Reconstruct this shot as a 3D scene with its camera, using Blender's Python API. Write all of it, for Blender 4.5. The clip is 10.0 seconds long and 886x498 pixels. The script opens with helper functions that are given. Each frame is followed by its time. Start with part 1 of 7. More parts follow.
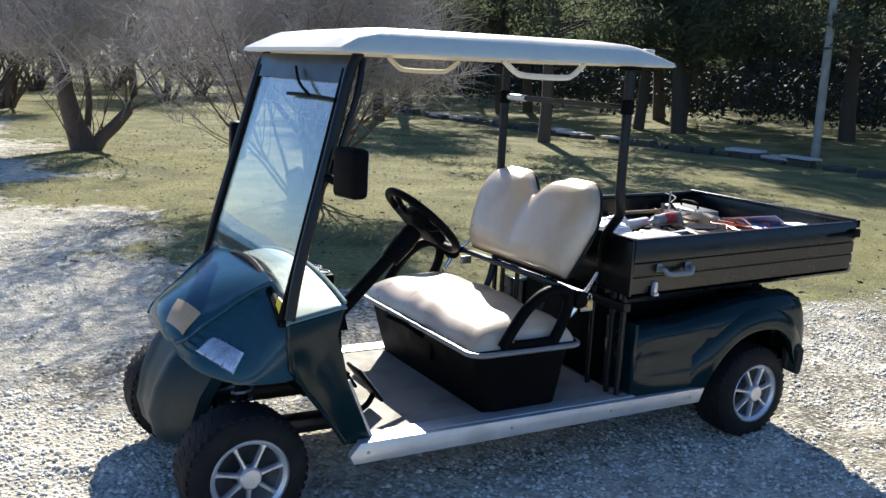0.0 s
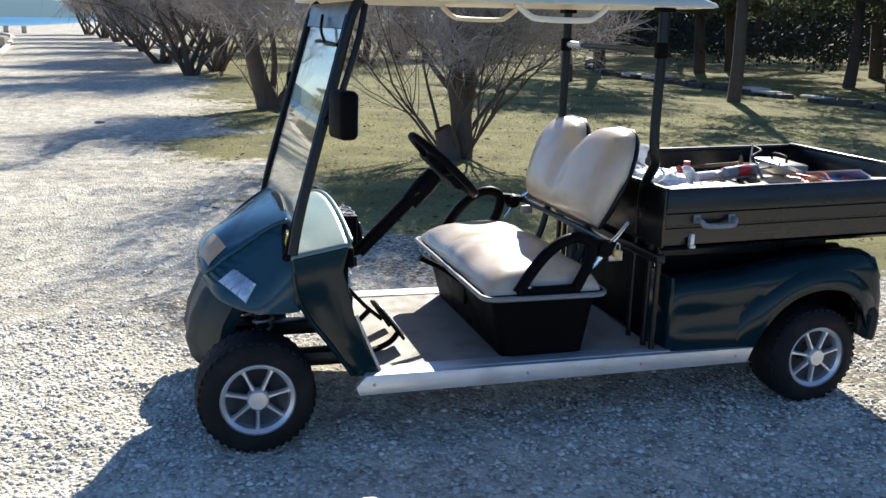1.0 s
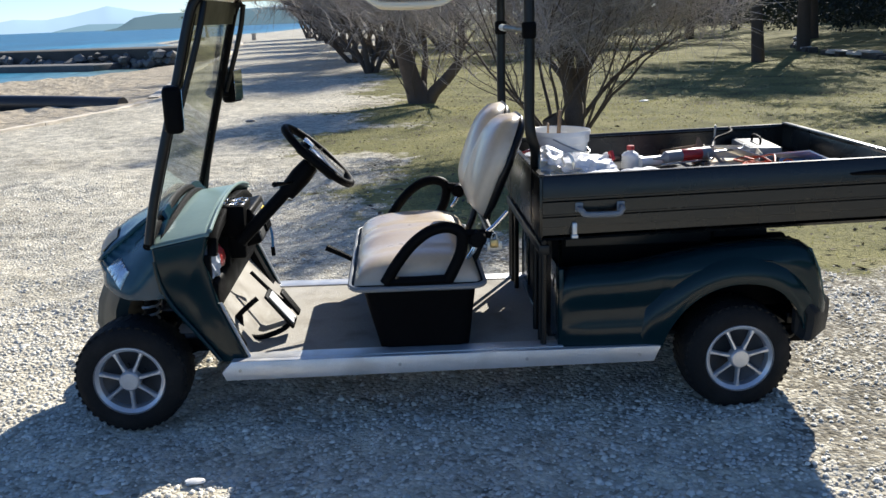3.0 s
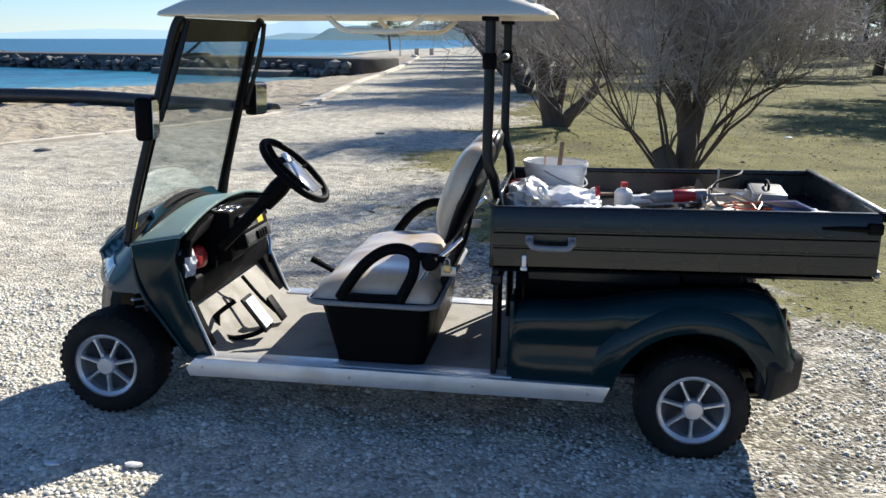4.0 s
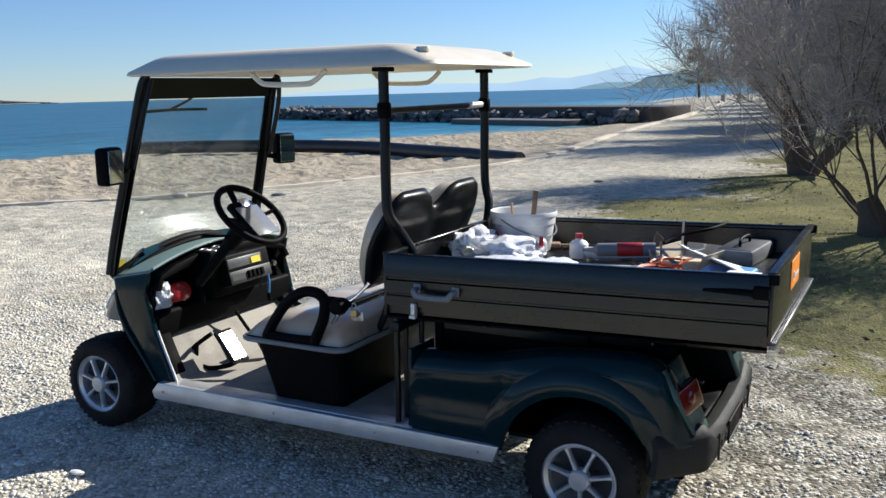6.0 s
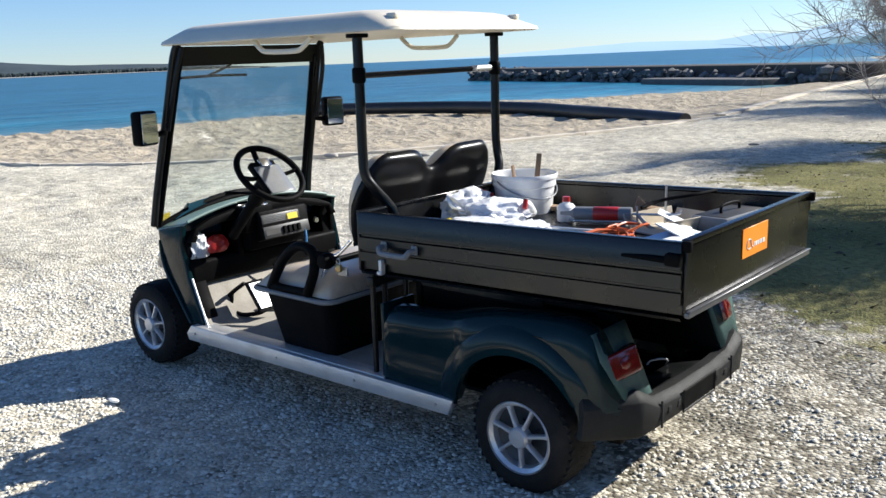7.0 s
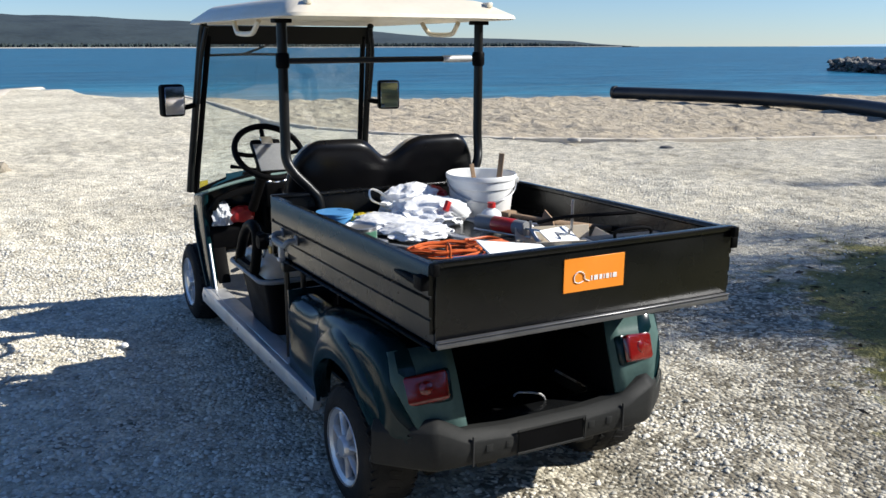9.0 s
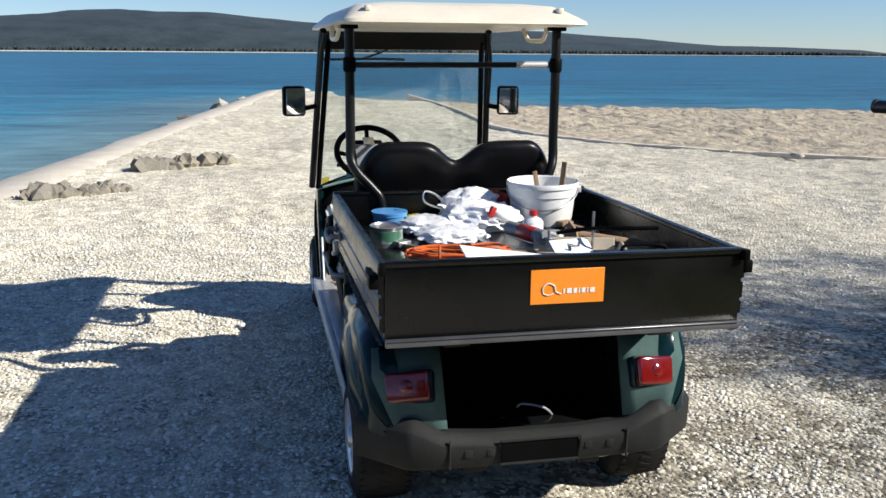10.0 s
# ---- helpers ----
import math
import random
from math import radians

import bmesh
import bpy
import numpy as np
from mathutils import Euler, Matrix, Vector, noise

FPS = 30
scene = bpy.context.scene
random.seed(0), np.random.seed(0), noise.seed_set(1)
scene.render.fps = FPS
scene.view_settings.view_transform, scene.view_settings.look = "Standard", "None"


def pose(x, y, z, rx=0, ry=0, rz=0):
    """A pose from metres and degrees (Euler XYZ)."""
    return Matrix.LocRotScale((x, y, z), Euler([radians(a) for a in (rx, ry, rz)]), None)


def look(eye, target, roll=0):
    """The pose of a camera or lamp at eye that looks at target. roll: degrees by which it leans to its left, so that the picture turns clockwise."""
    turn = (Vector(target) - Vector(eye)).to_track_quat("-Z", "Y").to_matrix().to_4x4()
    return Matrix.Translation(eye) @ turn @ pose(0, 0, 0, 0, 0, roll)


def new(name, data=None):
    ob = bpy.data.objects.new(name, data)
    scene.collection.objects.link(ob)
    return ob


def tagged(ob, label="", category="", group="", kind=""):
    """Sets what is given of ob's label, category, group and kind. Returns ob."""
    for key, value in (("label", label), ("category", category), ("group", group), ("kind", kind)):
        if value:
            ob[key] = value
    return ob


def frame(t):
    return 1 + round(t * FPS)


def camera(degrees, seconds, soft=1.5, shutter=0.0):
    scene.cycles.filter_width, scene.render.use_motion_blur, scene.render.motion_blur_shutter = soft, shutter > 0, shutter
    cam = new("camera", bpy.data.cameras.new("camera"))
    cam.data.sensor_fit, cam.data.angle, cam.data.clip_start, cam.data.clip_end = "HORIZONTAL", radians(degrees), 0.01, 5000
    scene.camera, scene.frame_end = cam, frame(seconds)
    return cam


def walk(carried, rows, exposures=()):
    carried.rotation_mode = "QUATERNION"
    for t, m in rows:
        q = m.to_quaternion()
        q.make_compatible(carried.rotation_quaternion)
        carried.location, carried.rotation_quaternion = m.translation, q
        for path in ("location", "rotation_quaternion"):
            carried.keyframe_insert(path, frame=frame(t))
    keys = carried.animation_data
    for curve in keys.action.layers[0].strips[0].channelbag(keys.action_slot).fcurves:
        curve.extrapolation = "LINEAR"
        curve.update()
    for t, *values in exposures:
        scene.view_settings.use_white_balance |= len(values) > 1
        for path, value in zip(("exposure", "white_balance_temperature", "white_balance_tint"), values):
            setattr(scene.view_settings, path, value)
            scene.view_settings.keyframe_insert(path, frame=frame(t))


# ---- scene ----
cam = camera(51.7, 10.0)
PATH = [
    (0, (0.108, -0.133, 1.630), (1.085, 1.568, 1.239), 2.2),
    (0.5, (0.423, -0.290, 1.612), (1.209, 1.488, 1.140), 2.2),
    (1, (0.741, -0.495, 1.590), (1.303, 1.363, 1.109), 1.0),
    (1.5, (1.086, -0.631, 1.582), (1.449, 1.288, 1.153), 0.4),
    (2, (1.413, -0.666, 1.594), (1.773, 1.253, 1.159), 1.1),
    (2.5, (1.810, -0.808, 1.571), (1.982, 1.135, 1.128), -0.8),
    (2.7, (1.911, -0.726, 1.562), (2.069, 1.202, 1.053), -1.9),
    (3.8, (2.743, -0.689, 1.562), (2.518, 1.252, 1.134), -0.4),
    (4, (2.914, -0.725, 1.578), (2.641, 1.205, 1.130), 0.1),
    (4.5, (3.272, -0.658, 1.570), (2.833, 1.250, 1.163), -1.3),
    (5, (3.656, -0.549, 1.570), (3.076, 1.326, 1.185), -0.4),
    (6.3, (4.690, -0.161, 1.548), (3.664, 1.519, 1.196), -1.5),
    (6.5, (4.888, -0.095, 1.529), (3.791, 1.522, 1.104), -1.7),
    (7, (5.223, 0.129, 1.546), (3.955, 1.622, 1.140), -2.4),
    (7.5, (5.447, 0.477, 1.558), (4.073, 1.873, 1.156), -1.0),
    (8, (5.720, 0.830, 1.531), (4.179, 2.036, 1.117), -2.8),
    (8.5, (5.959, 1.145, 1.556), (4.301, 2.210, 1.215), -2.9),
    (9, (6.169, 1.563, 1.550), (4.447, 2.483, 1.118), -0.1),
    (9.5, (6.386, 1.963, 1.545), (4.557, 2.585, 1.027), 0.6),
    (10, (6.479, 2.332, 1.546), (4.565, 2.737, 1.127), 0.4),
]
walk(cam, [(t, look(eye, target, roll)) for t, eye, target, roll in PATH],
     [(0.0, 1.24, 6250, 8), (1.0, 1.20, 6280, 8), (2.0, 1.24, 6260, 8), (2.5, 0.93, 6260, 8), (2.7, 0.91, 6260, 8), (4.0, 0.90, 6230, 8), (4.5, 0.74, 6190, 8), (5.0, 0.80, 6190, 8), (6.5, 0.57, 6090, 8), (7.0, 0.88, 6100, 8), (8.0, 0.73, 6040, 8), (9.0, 0.66, 6110, 8), (10.0, 0.58, 6210, 8)])

# ---- light ----
SUN = Vector((1.24, 2.35, 1.65)).normalized()
world = bpy.data.worlds.new("sky")
scene.world = world
world.use_nodes = True
wn = world.node_tree
sky = wn.nodes.new("ShaderNodeTexSky")
sky.sky_type = "NISHITA"
sky.sun_disc = False
sky.sun_elevation = math.asin(SUN.z)
sky.sun_rotation = math.atan2(SUN.x, SUN.y)
sky.air_density, sky.dust_density, sky.ozone_density = 0.9, 0.0, 4.5
tint = wn.nodes.new("ShaderNodeMix")
tint.data_type, tint.blend_type = "RGBA", "MULTIPLY"
tint.inputs["Factor"].default_value = 1.0
tint.inputs["B"].default_value = (0.93, 1.0, 1.17, 1)
wn.links.new(sky.outputs[0], tint.inputs["A"])
wn.links.new(tint.outputs["Result"], wn.nodes["Background"].inputs[0])
wn.nodes["Background"].inputs[1].default_value = 0.066
sun = new("sun", bpy.data.lights.new("sun", "SUN"))
sun.data.energy, sun.data.angle, sun.data.color = 5.0, radians(0.5), (1.0, 0.93, 0.83)
sun.matrix_world = look(SUN * 60, (0, 0, 0))

# ---- materials ----


def mat(name, base, rough=0.5, metal=0.0, vary=0.15, scale=8.0, bump=0.0, bump_scale=60.0, coat=0.0, stain=None,
        stain_scale=2.0, stain_amount=0.5, spec=0.5, island=0.0, coat_rough=0.05):
    """A surface with colour variation at two scales, stains and fine relief."""
    m = bpy.data.materials.new(name)
    m.use_nodes = True
    nt = m.node_tree
    b = nt.nodes["Principled BSDF"]
    co = nt.nodes.new("ShaderNodeTexCoord")
    n1 = nt.nodes.new("ShaderNodeTexNoise")
    n1.inputs["Scale"].default_value, n1.inputs["Detail"].default_value = scale, 6
    n2 = nt.nodes.new("ShaderNodeTexNoise")
    n2.inputs["Scale"].default_value, n2.inputs["Detail"].default_value = scale * 9, 4
    for n in (n1, n2):
        nt.links.new(co.outputs["Object"], n.inputs["Vector"])
    add = nt.nodes.new("ShaderNodeMath")
    add.operation = "ADD"
    nt.links.new(n1.outputs[0], add.inputs[0])
    nt.links.new(n2.outputs[0], add.inputs[1])
    rng = nt.nodes.new("ShaderNodeMapRange")
    rng.inputs["From Min"].default_value, rng.inputs["From Max"].default_value = 0.6, 1.4
    rng.inputs["To Min"].default_value, rng.inputs["To Max"].default_value = 1 - vary, 1 + vary
    nt.links.new(add.outputs[0], rng.inputs["Value"])
    mul = nt.nodes.new("ShaderNodeMix")
    mul.data_type, mul.blend_type = "RGBA", "MULTIPLY"
    mul.inputs["Factor"].default_value = 1.0
    mul.inputs["A"].default_value = (*base, 1)
    nt.links.new(rng.outputs[0], mul.inputs["B"])
    colour = mul.outputs["Result"]
    if island:
        geo = nt.nodes.new("ShaderNodeNewGeometry")
        r2 = nt.nodes.new("ShaderNodeMapRange")
        r2.inputs["To Min"].default_value, r2.inputs["To Max"].default_value = 1 - island, 1 + island
        nt.links.new(geo.outputs["Random Per Island"], r2.inputs["Value"])
        mi = nt.nodes.new("ShaderNodeMix")
        mi.data_type, mi.blend_type = "RGBA", "MULTIPLY"
        mi.inputs["Factor"].default_value = 1.0
        nt.links.new(colour, mi.inputs["A"])
        nt.links.new(r2.outputs[0], mi.inputs["B"])
        colour = mi.outputs["Result"]
    if stain:
        ns = nt.nodes.new("ShaderNodeTexNoise")
        ns.inputs["Scale"].default_value, ns.inputs["Detail"].default_value = stain_scale, 8
        nt.links.new(co.outputs["Object"], ns.inputs["Vector"])
        rs = nt.nodes.new("ShaderNodeMapRange")
        rs.inputs["From Min"].default_value, rs.inputs["From Max"].default_value = 0.48, 0.72
        rs.inputs["To Max"].default_value = stain_amount
        nt.links.new(ns.outputs[0], rs.inputs["Value"])
        mx = nt.nodes.new("ShaderNodeMix")
        mx.data_type = "RGBA"
        nt.links.new(rs.outputs[0], mx.inputs["Factor"])
        nt.links.new(colour, mx.inputs["A"])
        mx.inputs["B"].default_value = (*stain, 1)
        colour = mx.outputs["Result"]
    nt.links.new(colour, b.inputs["Base Color"])
    rr = nt.nodes.new("ShaderNodeMapRange")
    rr.inputs["From Min"].default_value, rr.inputs["From Max"].default_value = 0.3, 0.7
    rr.inputs["To Min"].default_value, rr.inputs["To Max"].default_value = max(0.02, rough * 0.8), min(1, rough * 1.2)
    nt.links.new(n1.outputs[0], rr.inputs["Value"])
    nt.links.new(rr.outputs[0], b.inputs["Roughness"])
    b.inputs["Metallic"].default_value = metal
    b.inputs["Specular IOR Level"].default_value = spec
    b.inputs["Coat Weight"].default_value = coat
    b.inputs["Coat Roughness"].default_value = coat_rough
    if bump:
        nb = nt.nodes.new("ShaderNodeTexNoise")
        nb.inputs["Scale"].default_value, nb.inputs["Detail"].default_value = bump_scale, 5
        nt.links.new(co.outputs["Object"], nb.inputs["Vector"])
        bp = nt.nodes.new("ShaderNodeBump")
        bp.inputs["Strength"].default_value, bp.inputs["Distance"].default_value = bump, 0.01
        nt.links.new(nb.outputs[0], bp.inputs["Height"])
        nt.links.new(bp.outputs[0], b.inputs["Normal"])
    return m


def glass_material(name, tint, dirt=0.04):
    """Thin pane: clear, mirrored by Fresnel, with a little dust."""
    m = bpy.data.materials.new(name)
    m.use_nodes = True
    nt = m.node_tree
    nt.nodes.remove(nt.nodes["Principled BSDF"])
    out = nt.nodes["Material Output"]
    tr, gl, df = (nt.nodes.new("ShaderNodeBsdf" + k) for k in ("Transparent", "Glossy", "Diffuse"))
    tr.inputs[0].default_value = (*tint, 1)
    gl.inputs["Roughness"].default_value = 0.02
    df.inputs[0].default_value = (0.7, 0.72, 0.72, 1)
    lw = nt.nodes.new("ShaderNodeLayerWeight")
    lw.inputs[0].default_value = 0.5
    pw = nt.nodes.new("ShaderNodeMath")
    pw.operation, pw.inputs[1].default_value = "POWER", 3.2
    nt.links.new(lw.outputs["Facing"], pw.inputs[0])
    fr = nt.nodes.new("ShaderNodeMapRange")
    fr.inputs["To Min"].default_value, fr.inputs["To Max"].default_value = 0.075, 0.75
    nt.links.new(pw.outputs[0], fr.inputs["Value"])
    a, b = nt.nodes.new("ShaderNodeMixShader"), nt.nodes.new("ShaderNodeMixShader")
    no = nt.nodes.new("ShaderNodeTexNoise")
    no.inputs["Scale"].default_value = 5
    r = nt.nodes.new("ShaderNodeMapRange")
    r.inputs["To Max"].default_value = dirt * 2
    nt.links.new(no.outputs[0], r.inputs["Value"])
    nt.links.new(r.outputs[0], a.inputs[0])
    nt.links.new(tr.outputs[0], a.inputs[1])
    nt.links.new(df.outputs[0], a.inputs[2])
    nt.links.new(fr.outputs[0], b.inputs[0])
    nt.links.new(a.outputs[0], b.inputs[1])
    nt.links.new(gl.outputs[0], b.inputs[2])
    nt.links.new(b.outputs[0], out.inputs[0])
    return m


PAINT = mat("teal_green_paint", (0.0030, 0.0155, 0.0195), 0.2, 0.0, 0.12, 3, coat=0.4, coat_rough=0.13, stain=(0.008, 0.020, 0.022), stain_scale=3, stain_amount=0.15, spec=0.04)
# Lighter copy of the teal paint; sky light on the hood is painted in
LITPAINT = mat("sky_lit_teal_paint", (0.013, 0.052, 0.080), 0.24, 0.0, 0.18, 3, coat=0.5, coat_rough=0.12, stain=(0.030, 0.055, 0.066), stain_scale=4, stain_amount=0.25, spec=0.04)
APRON = mat("dark_apron_plastic", (0.008, 0.021, 0.028), 0.45, 0, 0.15, 5, spec=0.25)
FADED = mat("sun_faded_green", (0.19, 0.275, 0.25), 0.35, 0, 0.08, 6, stain=(0.12, 0.18, 0.17), stain_scale=5, stain_amount=0.3)
BLACK = mat("black_plastic", (0.0036, 0.0036, 0.0040), 0.52, 0, 0.25, 10, bump=0.15, bump_scale=400, spec=0.05)
PANEL = mat("dark_grey_plastic", (0.035, 0.036, 0.038), 0.45, 0, 0.1, 15)
SATIN = mat("black_satin_metal", (0.006, 0.0065, 0.007), 0.34, 0, 0.2, 6, stain=(0.02, 0.018, 0.016), stain_scale=4, stain_amount=0.25, spec=0.3)
BED = mat("dark_sheet_metal", (0.0020, 0.0022, 0.0022), 0.27, 0, 0.18, 5, bump=0.05, bump_scale=90, stain=(0.016, 0.0155, 0.013), stain_scale=3.5, stain_amount=0.14, spec=0.48)
RUBBER = mat("tyre_rubber", (0.014, 0.014, 0.014), 0.75, 0, 0.3, 12, bump=0.3, bump_scale=200, stain=(0.05, 0.045, 0.04), stain_scale=9, stain_amount=0.3, spec=0.15)
ALLOY = mat("alloy_silver", (0.60, 0.61, 0.63), 0.36, 0.65, 0.1, 14, stain=(0.2, 0.18, 0.15), stain_scale=12, stain_amount=0.2)
DISH = mat("dull_wheel_dish", (0.05, 0.051, 0.054), 0.45, 0.4, 0.2, 14)
POCKET = mat("dark_recess", (0.02, 0.02, 0.02), 0.6, 0, 0.2, 10)
# Paler than the fender paint: sun on the far corner panel is painted in
SUNNED = mat("sunlit_corner_green", (0.075, 0.122, 0.114), 0.3, 0, 0.15, 6, stain=(0.03, 0.065, 0.065), stain_scale=4, stain_amount=0.4, spec=0.05)
VINYL = mat("cream_vinyl", (0.55, 0.455, 0.345), 0.32, 0, 0.06, 6, coat=0.4, bump=0.12, bump_scale=260, stain=(0.36, 0.24, 0.14), stain_scale=4.5, stain_amount=0.55)
ROOF = mat("cream_roof_plastic", (0.78, 0.70, 0.55), 0.38, 0, 0.05, 4, bump=0.05, bump_scale=40, stain=(0.5, 0.43, 0.32), stain_scale=3, stain_amount=0.2)
SHELL = mat("black_seat_shell", (0.005, 0.005, 0.006), 0.34, 0, 0.2, 8, bump=0.05, bump_scale=200, spec=0.25)
ALU = mat("aluminium_strip", (0.62, 0.62, 0.62), 0.42, 0.55, 0.1, 20, bump=0.08, bump_scale=120, stain=(0.36, 0.34, 0.30), stain_scale=10, stain_amount=0.4)
MATF = mat("floor_mat", (0.33, 0.305, 0.26), 0.85, 0, 0.16, 12, bump=0.35, bump_scale=150, stain=(0.15, 0.13, 0.105), stain_scale=6, stain_amount=0.6)
CHROME = mat("bright_metal", (0.75, 0.75, 0.76), 0.22, 0.95, 0.06, 10)
BUMPER = mat("grey_bumper_plastic", (0.024, 0.0245, 0.024), 0.5, 0, 0.16, 7, bump=0.2, bump_scale=350, stain=(0.05, 0.047, 0.042), stain_scale=5, stain_amount=0.2, spec=0.08)
GLASS = glass_material("windscreen_glass", (0.93, 0.96, 0.95), 0.035)
MIRROR = mat("mirror_glass", (0.85, 0.86, 0.87), 0.03, 1.0, 0.01, 5)
AMBER = mat("faded_amber_film", (0.50, 0.33, 0.16), 0.4, 0, 0.12, 20, stain=(0.45, 0.42, 0.36), stain_scale=14, stain_amount=0.6)
ORANGE = mat("orange_sticker", (0.90, 0.28, 0.02), 0.45, 0, 0.05, 10)
WHITE = mat("white_plastic", (0.78, 0.78, 0.76), 0.35, 0, 0.05, 8, stain=(0.5, 0.47, 0.42), stain_scale=9, stain_amount=0.3)
BAGM = mat("white_bag_film", (0.80, 0.80, 0.81), 0.25, 0, 0.10, 14, bump=0.6, bump_scale=45)
LENS = mat("clear_headlight", (0.50, 0.56, 0.62), 0.10, 0.6, 0.55, 22, coat=1.0)
RED = mat("red_lamp_plastic", (0.15, 0.006, 0.006), 0.12, 0, 0.2, 30, coat=1.0)
TINGREEN = mat("green_tin_label", (0.04, 0.13, 0.08), 0.5, 0, 0.3, 30, stain=(0.5, 0.5, 0.46), stain_scale=22, stain_amount=0.8)
YELLOW = mat("yellow_label", (0.80, 0.60, 0.03), 0.5, 0, 0.06, 20)
GREY = mat("grey_plastic", (0.20, 0.205, 0.21), 0.45, 0, 0.1, 15)
CABLE = mat("orange_cable", (0.60, 0.12, 0.025), 0.42, 0, 0.12, 20)
RUSTY = mat("weathered_wood", (0.26, 0.17, 0.10), 0.8, 0, 0.3, 16, bump=0.3)
CARD = mat("cardboard", (0.58, 0.50, 0.38), 0.85, 0, 0.1, 12)
PAPER = mat("white_board", (0.80, 0.79, 0.76), 0.6, 0, 0.04, 10)
BLUE = mat("blue_plastic", (0.10, 0.30, 0.60), 0.35, 0, 0.1, 10)
REDP = mat("red_plastic", (0.42, 0.022, 0.02), 0.35, 0, 0.1, 10)
STEEL = mat("tool_steel", (0.40, 0.40, 0.40), 0.35, 0.8, 0.12, 14)
CLOTH = mat("grey_cloth", (0.55, 0.57, 0.60), 0.9, 0, 0.2, 18, bump=0.3)
BARK = mat("tamarisk_bark", (0.085, 0.066, 0.052), 0.95, 0, 0.35, 6, bump=0.6, bump_scale=25)
TWIG = mat("tamarisk_twigs", (0.37, 0.335, 0.31), 0.9, 0, 0.2, 3, island=0.35)
PINEBARK = mat("pine_bark", (0.075, 0.058, 0.045), 0.95, 0, 0.35, 5, bump=0.7, bump_scale=18)


def leaf_material(name, base, through_, share, island):
    """Thin leaves: lit from the front, and glowing a little when the sun stands behind them."""
    m = mat(name, base, 0.8, 0, 0.3, 1.5, island=island, spec=0.12)
    nt = m.node_tree
    tl, mx = nt.nodes.new("ShaderNodeBsdfTranslucent"), nt.nodes.new("ShaderNodeMixShader")
    tl.inputs[0].default_value, mx.inputs[0].default_value = (*through_, 1), share
    nt.links.new(nt.nodes["Principled BSDF"].outputs[0], mx.inputs[1])
    nt.links.new(tl.outputs[0], mx.inputs[2])
    nt.links.new(mx.outputs[0], nt.nodes["Material Output"].inputs[0])
    return m


NEEDLE = leaf_material("pine_needles", (0.085, 0.105, 0.062), (0.13, 0.15, 0.085), 0.45, 0.3)
# Pale caps, dark wall stones: sunlit tops and shaded faces put into the colours
LITCAP = mat("sunlit_cap_stone", (0.55, 0.52, 0.46), 0.85, 0, 0.2, 3, bump=0.4, bump_scale=20, stain=(0.2, 0.18, 0.15), stain_scale=1.8, stain_amount=0.6)
WALLSTONE = mat("wall_stone", (0.075, 0.068, 0.058), 0.9, 0, 0.3, 3, bump=0.5, bump_scale=20, stain=(0.04, 0.04, 0.032), stain_scale=1.5, stain_amount=0.7)
BROKEN = mat("broken_quay_stone", (0.16, 0.145, 0.115), 0.92, 0, 0.35, 6, bump=0.8, bump_scale=24, stain=(0.40, 0.33, 0.23), stain_scale=2.0, stain_amount=0.6, island=0.3)
BRASS = mat("dull_brass", (0.50, 0.36, 0.16), 0.38, 0.8, 0.15, 14)
CARDGREY = mat("glossy_grey_board", (0.22, 0.225, 0.23), 0.14, 0, 0.1, 10, coat=1.0)
HINGE = mat("dull_hinge_steel", (0.16, 0.16, 0.165), 0.36, 0.6, 0.15, 14)
STONE = mat("pale_stone", (0.40, 0.37, 0.32), 0.9, 0, 0.25, 4, bump=0.5, bump_scale=20, stain=(0.16, 0.15, 0.13), stain_scale=2.5, stain_amount=0.6)
ROCK = mat("breakwater_rock", (0.15, 0.145, 0.135), 0.9, 0, 0.35, 1.2, bump=0.6, bump_scale=6, island=0.35)
CONC = mat("concrete", (0.64, 0.57, 0.46), 0.9, 0, 0.15, 3, bump=0.4, bump_scale=30, stain=(0.30, 0.27, 0.22), stain_scale=1.5, stain_amount=0.5)
QUAY = mat("worn_quay_concrete", (0.55, 0.49, 0.40), 0.9, 0, 0.2, 5, bump=0.5, bump_scale=30, stain=(0.40, 0.36, 0.29), stain_scale=2.5, stain_amount=0.5)
PIPE = mat("black_pipe", (0.018, 0.019, 0.021), 0.42, 0, 0.2, 2, stain=(0.08, 0.075, 0.065), stain_scale=1.2, stain_amount=0.35)
PEBBLE = mat("beach_pebble", (0.72, 0.68, 0.58), 0.8, 0, 0.10, 20, island=0.32, bump=0.2, bump_scale=90)
GRASSB = leaf_material("dry_grass_blades", (0.34, 0.32, 0.14), (0.40, 0.38, 0.16), 0.35, 0.3)
# Leaf colour darkened to stand in for shade inside the wood
SHRUB = mat("shade_dark_leaves", (0.026, 0.034, 0.022), 0.8, 0, 0.3, 5, island=0.35)
DRYLEAF = mat("brown_litter", (0.10, 0.075, 0.05), 0.9, 0, 0.3, 5, island=0.4)


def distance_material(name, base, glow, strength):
    """Land so far off that the haze of the air before it is painted in as a glow."""
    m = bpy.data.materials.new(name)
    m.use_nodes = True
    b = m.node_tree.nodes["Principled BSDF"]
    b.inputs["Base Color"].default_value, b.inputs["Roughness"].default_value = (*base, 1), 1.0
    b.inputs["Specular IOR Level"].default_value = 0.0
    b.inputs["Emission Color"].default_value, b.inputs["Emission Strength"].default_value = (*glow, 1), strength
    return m


